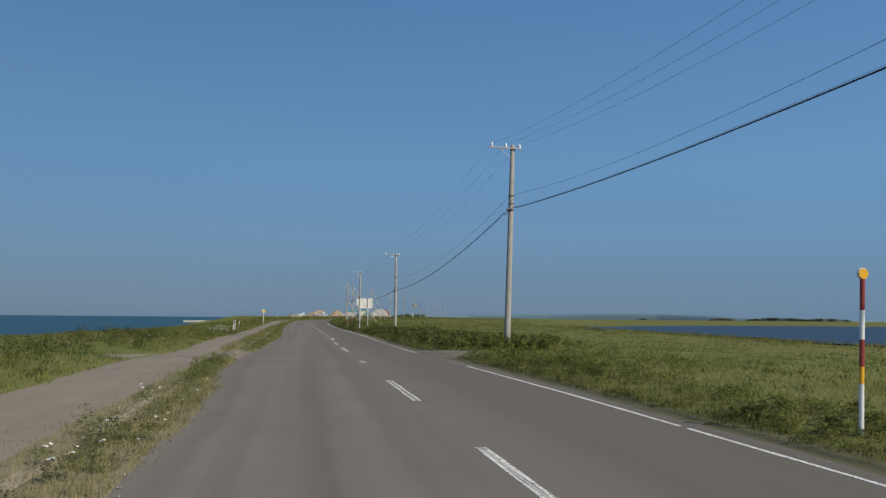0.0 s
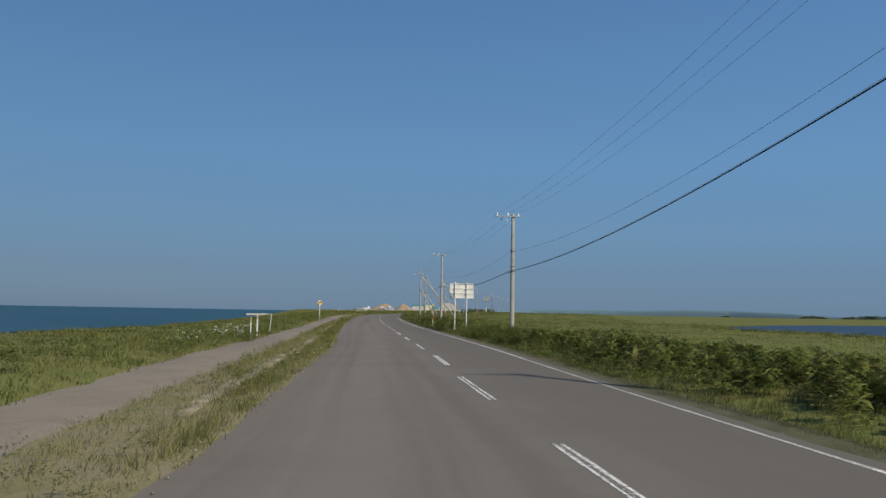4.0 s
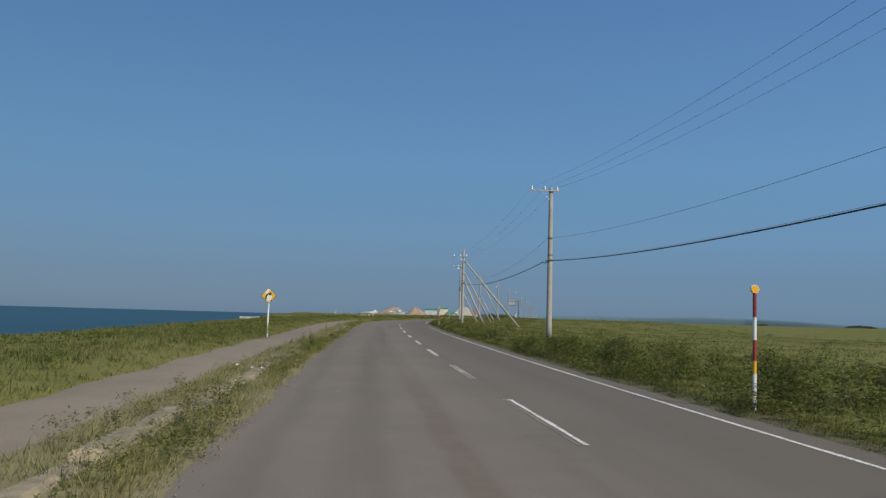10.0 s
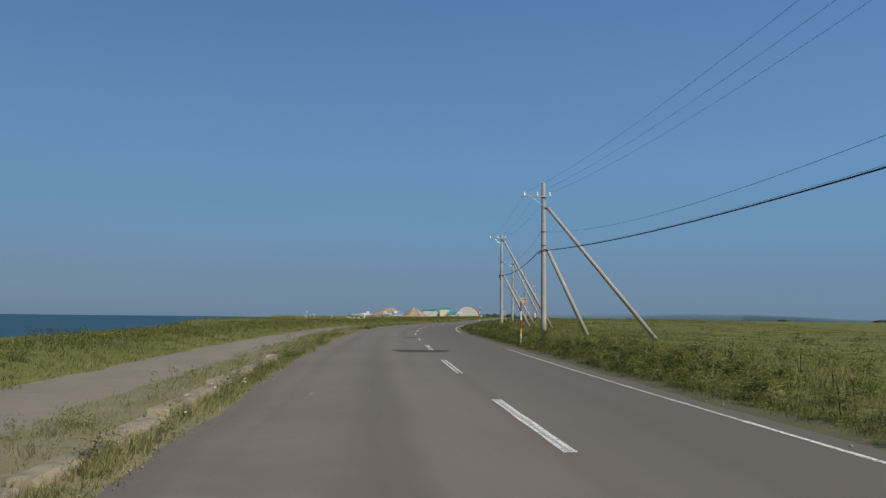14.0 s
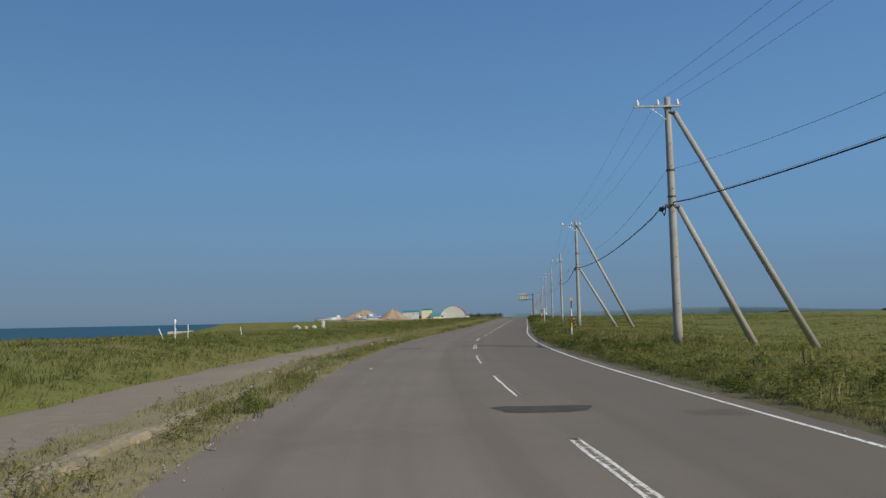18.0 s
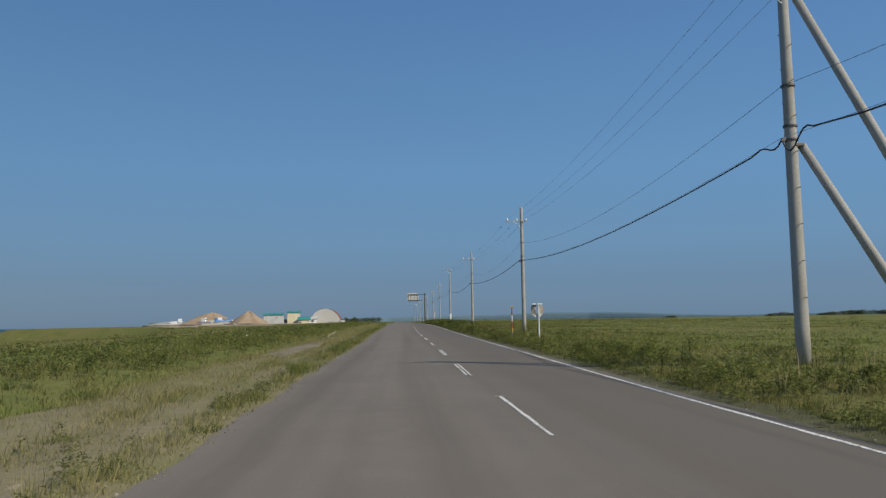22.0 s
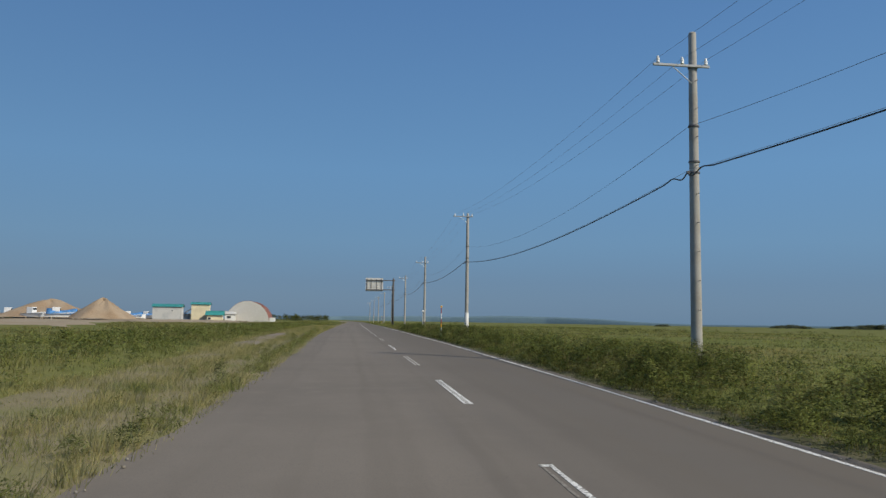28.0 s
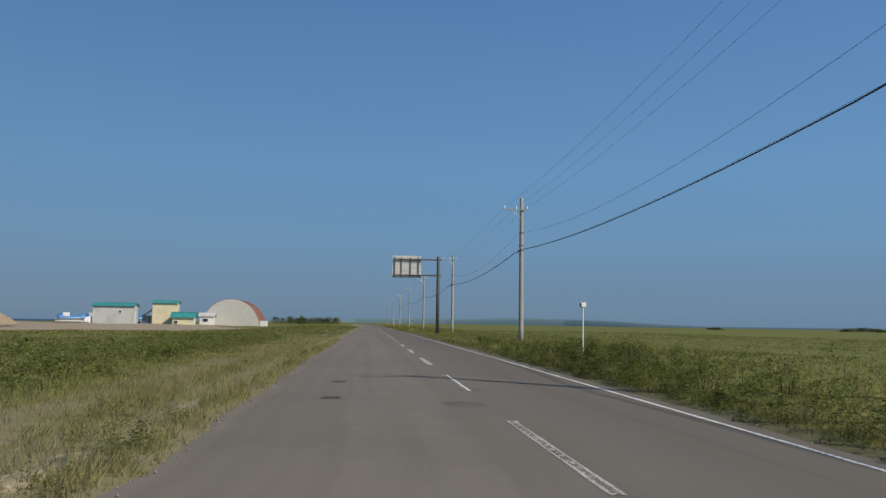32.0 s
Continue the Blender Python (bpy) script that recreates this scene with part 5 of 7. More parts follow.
def mound(x, y, r, h, seed, label):
    """A heap of sand with a rough cone shape."""
    rnd = random.Random(seed)
    ph = [rnd.uniform(0, 6.28) for _ in range(6)]
    verts, faces, rings, seg = [], [], 14, 40
    for i in range(rings + 1):
        u = i / rings
        for j in range(seg):
            a = j / seg * math.tau
            rr = r * u * (1 + 0.14 * math.sin(2 * a + ph[0]) + 0.08 * math.sin(5 * a + ph[1]) + 0.03 * math.sin(11 * a + ph[2]))
            z = h * (1.2 - math.hypot(u, 0.22)) / 0.98 * (1 + 0.06 * math.sin(3 * a + 5 * u + ph[3]) + 0.04 * math.sin(7 * a + 9 * u + ph[4])) - 0.2 * u
            verts.append((math.cos(a) * rr * 1.15, math.sin(a) * rr, z))
        if i:
            for j in range(seg):
                p, q = (i - 1) * seg + j, (i - 1) * seg + (j + 1) % seg
                faces.append((p, p + seg, q + seg, q))
    ob = link("sand_mound", verts, faces, M_HEAP, smooth=True)
    ob.matrix_basis = pose(x, y, lie(x, y))
    return tagged(ob, label, "sand heap", "heaps of sand")


mound(-72.4, 489.0, 4.4, 4.0, 1, "steep heap of pale brown sand")
mound(-86.5, 505.0, 8.5, 3.9, 2, "broad flat-topped heap of pale brown sand")


def boat(x, y, turn, length, label, cover=None, cabin=True):
    """A small fishing boat drawn up on land."""
    b = thing("fishing_boat", (x, y, lie(x, y) + 0.25), label, "boat", "boats drawn up on land", turn)
    verts, faces, n = [], [], 12
    for i in range(n + 1):
        u = i / n
        wid = 0.95 * (1 - max(0, u - 0.55) ** 2 * 4.6) * (0.85 + 0.15 * min(1, u * 4))
        sheer = 1.0 + 0.45 * u ** 2
        for sx, zz in ((-1, sheer), (-0.82, 0.35), (0, 0.0 + 0.25 * max(0, u - 0.8)), (0.82, 0.35), (1, sheer), (0.9, sheer - 0.02), (0, sheer - 0.3), (-0.9, sheer - 0.02)):
            verts.append((u * length - length / 2, sx * max(wid, 0.04), zz))
        if i:
            p, q = 8 * (i - 1), 8 * i
            faces += [(p + e, q + e, q + (e + 1) % 8, p + (e + 1) % 8) for e in range(8)]
    faces += [tuple(range(8)), tuple(range(8 * n + 7, 8 * n - 1, -1))]
    link("hull", verts, faces, M_HULL, b, label="white boat hull")
    part("rubbing_strake", box(bmesh.new(), (-0.1 * length, 0, 0.98), (length * 0.78, 1.98, 0.08), bevel=0.02), M_DULLSTEEL, b, "grey rubbing strake")
    if cabin:
        part("wheelhouse", box(bmesh.new(), (-length * 0.2, 0, 1.55), (1.3, 1.2, 1.2), bevel=0.06), M_HULL, b)
        part("wheelhouse_window", box(bmesh.new(), (-length * 0.2, 0, 1.8), (1.33, 1.0, 0.4)), M_GLASS, b)
    if cover:
        bm = bmesh.new()
        for i in range(9):
            u = i / 8
            for sx, zz in ((-1.05, 0.85), (-0.5, 1.5 + 0.15 * math.sin(u * 9)), (0, 1.75 + 0.2 * math.sin(u * 7 + 1)), (0.5, 1.5 + 0.12 * math.cos(u * 8)), (1.05, 0.85)):
                bm.verts.new((-length * 0.45 + u * length * 0.8, sx * (1 - 0.4 * max(0, u - 0.6)), zz))
        bm.verts.ensure_lookup_table()
        for i in range(8):
            for j in range(4):
                bm.faces.new([bm.verts[k] for k in (i * 5 + j, i * 5 + j + 1, i * 5 + j + 6, i * 5 + j + 5)])
        tarp = part("tarpaulin", bm, cover, b, "bright blue tarpaulin cover", smooth=True)
        mod = tarp.modifiers.new("solid", "SOLIDIFY")
        mod.thickness = 0.02
    for px in (-0.3, 0.25):
        part("cradle", box(bmesh.new(), (px * length, 0, 0.02), (0.25, 1.7, 0.5), bevel=0.02), M_DRIFT, b)
    return b


boat(-80.5, 494.0, 10, 6.5, "white fishing boat under a blue tarpaulin", M_BLUE)
boat(-86.0, 496.5, -20, 6.0, "white open boat with a wheelhouse on the sand")
boat(-98.0, 520.0, 5, 8.0, "white fishing boat lying on the shore")
boat(-104.0, 516.0, -8, 9.0, "long white boat hull on the shore", cabin=False)
boat(-84.0, 566.0, 12, 6.5, "white boat with a blue cover beside the sheds", M_BLUE)
boat(-80.5, 571.0, -15, 6.0, "white boat half hidden by the sheds", M_BLUE)
boat(-72.5, 575.0, 40, 5.5, "blue covered boat between the sheds", M_BLUE, cabin=False)


def chunk(x, y, size, seed, name, label, category, material, group=""):
    """A broken lump with uneven faces."""
    rnd = random.Random(seed)
    bm = bmesh.new()
    bmesh.ops.create_icosphere(bm, subdivisions=2, radius=0.5)
    for v in bm.verts:
        v.co *= 1 + rnd.uniform(-0.18, 0.18)
        v.co = Vector((v.co.x * size[0], v.co.y * size[1], (v.co.z + 0.3) * size[2]))
    ob = part(name, bm, material)
    ob.matrix_basis = pose(x, y, lie(x, y) + 0.05, 0, 0, rnd.uniform(0, 180))
    return tagged(ob, label, category, group)


chunk(-54.2, 281.5, (0.8, 0.5, 1.15), 3, "standing_stone", "upright pale weathered stone in the grass", "stone", M_RUBBLE)
rnd = random.Random(9)
for i in range(9):
    chunk(-55.0 + rnd.uniform(-1.3, 1.3), 277 + rnd.uniform(-2, 4), (rnd.uniform(0.3, 0.7), rnd.uniform(0.3, 0.6), rnd.uniform(0.35, 0.6)), 20 + i, "rubble_block", "broken block of pale concrete rubble", "rubble", M_RUBBLE, "concrete rubble")
for i, (x, y, l, t) in enumerate(((-66.0, 398.0, 4.5, 25), (-67.5, 402.0, 3.2, 60), (-92.0, 470.0, 6.0, 10), (-97.0, 474.0, 5.0, -20), (-63.0, 405.0, 2.0, 100))):
    bm = tube(bmesh.new(), (-l / 2, 0, 0.35), (l / 2, 0, 0.55), 0.20, 0.12, 12)
    ob = part("driftwood_log", bm, M_DRIFT, smooth=True)
    ob.matrix_basis = pose(x, y, lie(x, y) - 0.05, 0, 0, t)
    tagged(ob, "bleached driftwood log lying in the grass", "log", "driftwood")

stick = part("driftwood_pole", tube(bmesh.new(), (-0.1, -0.04, -0.06), (0.8, 0.3, 0.5), 0.045, 0.03, sides=9), M_DRIFT)
stick.matrix_basis = pose(-40.9, 312.4, lie(-40.9, 312.4))
tagged(stick, "bleached driftwood pole leaning out of the weeds", "pole", "driftwood")

# broken kerb pieces lying beside the road
rnd = random.Random(31)
for i, (o, yv) in enumerate(((-5.05, 243.2), (-5.3, 243.9), (-4.95, 243.5), (-5.32, 244.4), (-5.45, 243.5), (-5.25, 243.4), (-5.5, 244.0), (-5.15, 244.1), (-4.7, 243.3), (-5.0, 245.9), (-5.2, 236.2), (-4.95, 237.0), (-5.1, 239.4), (-4.9, 186.5), (-5.1, 198.3), (-5.0, 284.6))):
    p_ = road(o, yv, 0.02)
    bm = bmesh.new()
    bmesh.ops.create_icosphere(bm, subdivisions=2, radius=0.5)
    sz = (rnd.uniform(0.18, 0.34), rnd.uniform(0.14, 0.26), rnd.uniform(0.12, 0.2))
    for v in bm.verts:
        v.co *= 1 + rnd.uniform(-0.2, 0.2)
        v.co = Vector((v.co.x * sz[0], v.co.y * sz[1], v.co.z * sz[2]))
    ob = part("kerb_fragment", bm, M_RUBBLE)
    ob.matrix_basis = pose(p_.x, p_.y, p_.z, 0, 0, rnd.uniform(0, 180))
    tagged(ob, "broken pale concrete kerb fragment among the weeds", "rubble", "broken kerb fragments")

# a concrete jetty standing in the sea far along the coast
for i in range(11):
    bm = box(bmesh.new(), (0, 0, 0), (3.3, 6.0, 3.4), bevel=0.08)
    ob = part("jetty_block", bm, M_RUBBLE)
    ob.matrix_basis = pose(-212 + i * 3.36, 616 + i * 1.1, -3.5 + (0.25 if i % 4 == 3 else 0), 0, 0, 18)
    tagged(ob, "pale concrete jetty block standing in the sea", "jetty block", "jetty")


# ---- far woods ----
def ridge(name, pts, base, seed, label, material=None, jitter=0.10):
    """A low wooded ridge with an uneven crown line, solid from front to back."""
    rnd = random.Random(seed)
    verts, faces = [], []
    for i in range(len(pts) - 1):
        (x0, y0, h0), (x1, y1, h1) = pts[i], pts[i + 1]
        n = max(2, int(math.hypot(x1 - x0, y1 - y0) / 9))
        for j in range(n):
            u = j / n
            x, y, h = x0 + (x1 - x0) * u, y0 + (y1 - y0) * u, h0 + (h1 - h0) * u
            h *= 0.76 + rnd.uniform(-jitter, jitter) + 0.07 * math.sin(x * 0.009 + seed) + 0.04 * math.sin(x * 0.031 + y * 0.02)
            d = Vector((x, y - 400)).normalized()
            verts += [(x, y, base), (x + d.x * 4, y + d.y * 4, h * 0.7), (x + d.x * 12, y + d.y * 12, h), (x + d.x * 40, y + d.y * 40, h * 0.8), (x + d.x * 50, y + d.y * 50, base)]
    for i in range(len(verts) // 5 - 1):
        for k in range(4):
            p = 5 * i + k
            faces.append((p, p + 1, p + 6, p + 5))
    ob = link(name, verts, faces, material or M_HAZED_WOOD, smooth=True)
    return tagged(ob, label, "far woods", kind="stuff")


ridge("hazed_far_woods", [(-160, 3400, 8), (60, 3400, 22), (400, 3300, 33), (800, 3100, 33), (950, 2980, 26), (1080, 2870, 15), (1200, 2750, 8), (1700, 2100, 8), (2000, 1500, 7), (2300, 900, 6), (2300, -200, 6)], -2, 1, "hazy blue-green hills along the far edge of the marsh", jitter=0.008)
ridge("far_tree_belt", [(420, 860, 2.5), (470, 900, 5.0), (540, 900, 5.5), (600, 920, 3.0)], -0.5, 2, "low dark tree belt across the marsh")
ridge("far_tree_belt", [(360, 640, 2.0), (400, 640, 4.2), (470, 650, 4.5), (540, 640, 2.5)], -0.5, 3, "low dark tree belt across the marsh")
ridge("far_tree_belt", [(330, 420, 2.0), (360, 400, 4.0), (420, 380, 3.6), (470, 360, 2.0)], -0.5, 4, "low dark tree belt across the marsh")
ridge("far_tree_belt", [(620, 700, 2.0), (700, 640, 5.0), (800, 560, 4.6), (880, 520, 2.0)], -0.5, 5, "low dark tree belt across the marsh")


# ---- plants ----
GR = np.random.default_rng(11)


def road_xy(off, y):
    off = off + wander(off, y)
    s = (xc(y + 1) - xc(y - 1)) / 2
    k = 1 / np.hypot(1, s)
    return xc(y) + off * k, y - off * s * k


def base_z(off, y):
    """The surface that a plant stands on."""
    return np.where((off > -7.75) & (off < -3.9), rise(y) + 0.01, ground_z(off, y)) - 0.02


def quick_mesh(name, verts, faces_flat, sizes, material, label, category, normals=None):
    """One mesh from arrays: vertices, face corners and corner counts."""
    me = bpy.data.meshes.new(name)
    me.vertices.add(len(verts))
    me.vertices.foreach_set("co", np.ascontiguousarray(verts, dtype=np.float32).ravel())
    me.loops.add(len(faces_flat))
    me.loops.foreach_set("vertex_index", np.ascontiguousarray(faces_flat, dtype=np.int32))
    me.polygons.add(len(sizes))
    starts = np.concatenate([[0], np.cumsum(sizes)[:-1]]).astype(np.int32)
    me.polygons.foreach_set("loop_start", starts)
    me.materials.append(material)
    me.update(calc_edges=True)
    me.validate()
    if normals is not None:
        # shade a plant by the mass that it belongs to, not by each thin blade
        lay = me.attributes.new("custom_normal", "FLOAT_VECTOR", "POINT")
        lay.data.foreach_set("vector", np.ascontiguousarray(normals, dtype=np.float32).ravel())
    return tagged(new(name, me), label, category, kind="stuff")


def blades(name, off, y, height, width, material, label, count=12, spread=0.10, lean=0.45, single=False):
    """Tufts of grass at (off, y): count bent blades each, with the given heights."""
    n = len(off)
    x0, y0 = road_xy(off, y)
    X = np.repeat(x0, count) + GR.normal(0, spread, n * count)
    Y = np.repeat(y0, count) + GR.normal(0, spread, n * count)
    Z = np.repeat(base_z(off, y), count)
    H = np.repeat(height, count) * GR.uniform(0.45, 1.15, n * count)
    a, b = GR.uniform(0, math.tau, n * count), GR.uniform(0, math.tau, n * count)
    amt = H * GR.uniform(0.08, lean * 1.6, n * count)
    dx, dy = np.cos(b) * amt + 0.10 * H, np.sin(b) * amt - 0.05 * H
    W = np.repeat(np.broadcast_to(width, (n,)), count) * GR.uniform(0.7, 1.3, n * count)
    sx, sy = np.cos(a) * W / 2, np.sin(a) * W / 2
    base = np.stack([X, Y, Z], -1)
    side = np.stack([sx, sy, 0 * sx], -1)
    tip = base + np.stack([dx, dy, H * 0.95], -1)
    up = np.stack([GR.normal(0, 0.30, n * count), GR.normal(0, 0.30, n * count), np.ones(n * count)], -1)
    up /= np.linalg.norm(up, axis=1)[:, None]
    if single:
        verts = np.stack([base - side, base + side, tip], 1).reshape(-1, 3)
        k = np.arange(n * count)[:, None] * 3
        return quick_mesh(name, verts, (k + np.arange(3)).ravel(), np.full(n * count, 3), material, label, "grass", np.repeat(up, 3, 0))
    mid = base + np.stack([dx * 0.35, dy * 0.35, H * 0.6], -1)
    verts = np.stack([base - side, base + side, mid + side * 0.8, mid - side * 0.8, tip], 1).reshape(-1, 3)
    k = np.arange(n * count)[:, None] * 5
    quads, tris = k + np.array([0, 1, 2, 3]), k + np.array([3, 2, 4])
    return quick_mesh(name, verts, np.concatenate([quads, tris], 1).ravel(), np.tile([4, 3], n * count), material, label, "grass", np.repeat(up, 5, 0))


def scatter(lo, hi, y0, y1, per_m2):
    n = int((hi - lo) * (y1 - y0) * per_m2)
    return GR.uniform(lo, hi, n), GR.uniform(y0, y1, n)


def patchy(off, y, scale, seed):
    """Uneven patches from -1 to 1: smoothed random values on a lattice, in two sizes."""
    total = 0.0
    for octave, amp in ((1.0, 0.75), (2.7, 0.4)):
        u, v = off * scale * octave + seed * 3.7, y * scale * octave * 0.9 + seed * 5.3
        i, j = np.floor(u), np.floor(v)
        fu, fv = u - i, v - j
        fu, fv = fu * fu * (3 - 2 * fu), fv * fv * (3 - 2 * fv)
        h = lambda a, b: np.mod(np.sin(a * 127.1 + b * 311.7 + seed * 13.3) * 43758.5453, 1.0) * 2 - 1
        total = total + amp * ((h(i, j) * (1 - fu) + h(i + 1, j) * fu) * (1 - fv) + (h(i, j + 1) * (1 - fu) + h(i + 1, j + 1) * fu) * fv)
    return np.clip(total * 1.15, -1, 1)


def keep(mask, *arrays):
    return [a[mask] for a in arrays]


def dry_land(off, y):
    """Outside the lagoon's shore."""
    x_, y_ = road_xy(off, y)
    inside = np.zeros(len(off), bool)
    for (xa, ya), (xb, yb) in zip(SHORE, SHORE[1:] + SHORE[:1]):
        if ya != yb:
            cross_ = ((ya > y_) != (yb > y_)) & (x_ < (xb - xa) * (y_ - ya) / (yb - ya) + xa)
            inside ^= cross_
    return ~inside


def clear_of(off, y):
    """Away from the pull-in and the sidewalk crossing."""
    pull = (off > 3.2) & (off < 6.2 + 0.7 * np.sin(y * 1.9)) & (y > 32.4) & (y < 39.2)
    walk_ = (off < -3.9) & (off > -7.9) & (y > 31.8) & (y < 37.8) | (off < -7.3) & (off > -22) & (y > 32.0) & (y < 36.9 - 0.3 * np.sin(off * 2.1))
    return ~(pull | walk_)


# inland side: shoulder grass up to the paint, verge grass, meadow, far meadow
def ragged_edge(off, y, start, amount, seed):
    """Keeps plants behind an uneven line along the road."""
    return off > start + amount * (patchy(y * 0.0, y, 0.7, seed) + 0.6 * patchy(y * 0.0, y, 2.9, seed + 1))


off, y = scatter(3.45, 4.5, -6, 460, 38)
off, y = keep(clear_of(off, y) & ragged_edge(off, y, 3.78 - 0.22 * np.clip((y - 205) / 40, 0, 1) - 0.2 * ((y > 92) & (y < 126)), 0.12, 1), off, y)
blades("shoulder_grass", off, y, np.clip(0.08 + 0.20 * (off - 3.5), 0.06, 0.25), 0.016, M_GRASS, "short grass along the road shoulder", 9, 0.07, single=True)
off, y = scatter(3.95, 6.4, -6, 420, 12)
off, y = keep(clear_of(off, y), off, y)
blades("verge_grass", off, y, np.clip(0.15 + 0.03 * (off - 4) + 0.11 * patchy(off, y, 0.55, 3), 0.07, 0.4), 0.016, M_GRASS, "knee-high mixed green grass along the road", 11, 0.11, 0.7)
off, y = scatter(6.4, 11, -6, 450, 8)
off, y = keep(clear_of(off, y), off, y)
blades("meadow_grass", off, y, np.clip(0.19 + 0.09 * patchy(off, y, 0.4, 4) + 0.03 * patchy(off, y, 1.7, 5), 0.08, 0.4), 0.030, M_MEADOW, "tall mixed meadow grass beyond the verge", 10, 0.17, 0.75, single=True)
off, y = scatter(11, 20, -6, 470, 3.2)
off, y = keep(dry_land(off, y), off, y)
blades("meadow_grass", off, y, np.clip(0.14 + 0.07 * patchy(off, y, 0.3, 7), 0.06, 0.3), 0.06, M_MEADOW, "tall mixed meadow grass beyond the verge", 10, 0.24, 0.8, single=True)
off, y = scatter(20, 62, -5, 560, 0.8)
off, y = keep(dry_land(off, y), off, y)
blades("far_meadow_grass", off, y, 0.13 + 0.05 * patchy(off, y, 0.2, 6), 0.12, M_MEADOW, "wide marsh meadow of long grass", 9, 0.45, 0.8, single=True)
off, y = scatter(4.7, 12, -6, 460, 0.5)
off, y = keep(clear_of(off, y) & (patchy(off, y, 0.25, 8) > -0.05), off, y)
blades("seeding_grass", off, y, 0.36 + 0.12 * patchy(off, y, 0.5, 9), 0.011, M_DRY, "straw-coloured seeding grass stalks", 6, 0.16, 0.3)

# seaward side: weeds on both sides of the kerb, then the bank
grown = lambda y: np.clip((y - 245) / 60, 0, 1)
off, y = scatter(-4.85, -4.2, -6, 460, 50)
dens = 0.95 + 0.45 * patchy(off, y, 0.35, 12) + 0.25 * patchy(off, y, 1.6, 13) + 0.35 * grown(y)
off, y = keep(clear_of(off, y) & ragged_edge(-off, y, 4.36, 0.12, 27) & ((off > -4.78) | (patchy(y * 0.0, y, 0.12, 83) > 0.0)) & (dens > GR.uniform(-0.4, 0.5, len(off))), off, y)
blades("kerb_weeds", off, y, np.clip(0.17 + 0.22 * patchy(off, y, 0.7, 14), 0.05, 0.46) * np.clip((-off - 4.05) * 2.2, 0.35, 1), 0.015, M_DRY, "ragged dry weeds growing along the kerb", 9, 0.07, single=True)
off, y = scatter(-4.9, -4.12, -6, 460, 60)
off, y = keep(clear_of(off, y) & ragged_edge(-off, y, 4.24, 0.13, 151) & (patchy(off, y, 0.5, 152) > -0.45), off, y)
blades("edge_turf", off, y, GR.uniform(0.035, 0.10, len(off)), 0.014, M_DRY, "short dry turf creeping over the edge of the asphalt", 8, 0.07, 0.8, single=True)
off, y = scatter(-6.3, -5.1, -6, 460, 42)
dens = 0.45 - 0.8 * np.clip((-off - 5.7) / 0.5, 0, 1) + 0.6 * patchy(off, y, 0.35, 153) + 0.3 * patchy(off, y, 1.5, 154)
off, y, dens = keep(clear_of(off, y) & (dens > GR.uniform(-0.2, 0.4, len(off))), off, y, dens)
blades("edge_turf", off, y, np.clip(0.05 + 0.06 * dens, 0.03, 0.13), 0.018, M_DRY, "short dry turf over the dusty strip behind the kerb", 8, 0.09, 0.9, single=True)
off, y = scatter(-6.0, -5.15, -6, 460, 30)
dens = 0.62 - 0.9 * np.clip((-off - 5.45) / 0.4, 0, 1) * (1 - grown(y)) + 0.5 * patchy(off, y, 0.3, 15) + 0.25 * patchy(off, y, 1.4, 16) + 0.4 * grown(y)
off, y = keep(clear_of(off, y) & ((y > 32) | (dens > 0.95)) & ((off < -5.25) | (patchy(y * 0.0, y, 0.12, 83) > 0.0)) & (dens > GR.uniform(-0.4, 0.5, len(off))), off, y)
blades("kerb_weeds", off, y, np.clip(0.14 + 0.10 * patchy(off, y, 0.6, 17), 0.05, 0.32), 0.015, M_DRY, "ragged dry weeds growing along the kerb", 9, 0.08, single=True)
off, y = scatter(-5.15, -4.25, 38, 330, 44)
dens = 0.15 + 0.75 * patchy(off * 0.5, y, 0.22, 140) + 0.35 * patchy(off, y, 1.3, 141) - 0.5 * np.clip((20 - np.abs(y - 208)) / 6, 0, 1)
off, y, dens = keep(clear_of(off, y) & ragged_edge(-off, y, 4.36, 0.14, 142) & (dens > GR.uniform(-0.2, 0.3, len(off))), off, y, dens)
blades("kerb_grass", off, y, np.clip(0.13 + 0.14 * dens, 0.06, 0.34), 0.016, M_MEADOW, "soft green grass over the half-buried kerb", 9, 0.08, 0.55, single=True)
off, y = scatter(-8.0, -5.8, -6, 470, 15)
bare = np.clip(1 - np.abs(y - 292) / 14, 0, 1) + np.clip((26 - np.abs(y - 386)) / 16, 0, 1)
dens = np.clip((y - 243) / 25, 0, 1) * 0.95 - 0.7 * bare - 0.10 * (y < 245) + 0.50 * patchy(off, y, 0.22, 18) + 0.2 * patchy(off, y, 1.1, 19) - 0.22 - 0.35 * (off > -7.4) * (off < -6.3) * (1 - 0.6 * (y > 255))
off, y = keep(clear_of(off, y) & (dens > GR.uniform(-0.25, 0.25, len(off))), off, y)
blades("sidewalk_weeds", off, y, np.clip(0.16 + 0.11 * patchy(off, y, 0.6, 20), 0.05, 0.4), 0.012, M_DRY, "dry grass creeping over the old sidewalk", 10, 0.11, single=True)
off, y = scatter(-8.0, -5.7, 240, 470, 26)
bare = np.clip(1 - np.abs(y - 292) / 12, 0, 1) + np.clip((22 - np.abs(y - 386)) / 14, 0, 1)
dens = np.clip((y - 243) / 20, 0, 1) * 0.8 - 1.0 * bare * (off > -7.6) + 0.75 * patchy(off, y, 0.28, 90) - 0.25
off, y = keep(dens > GR.uniform(-0.25, 0.25, len(off)), off, y)
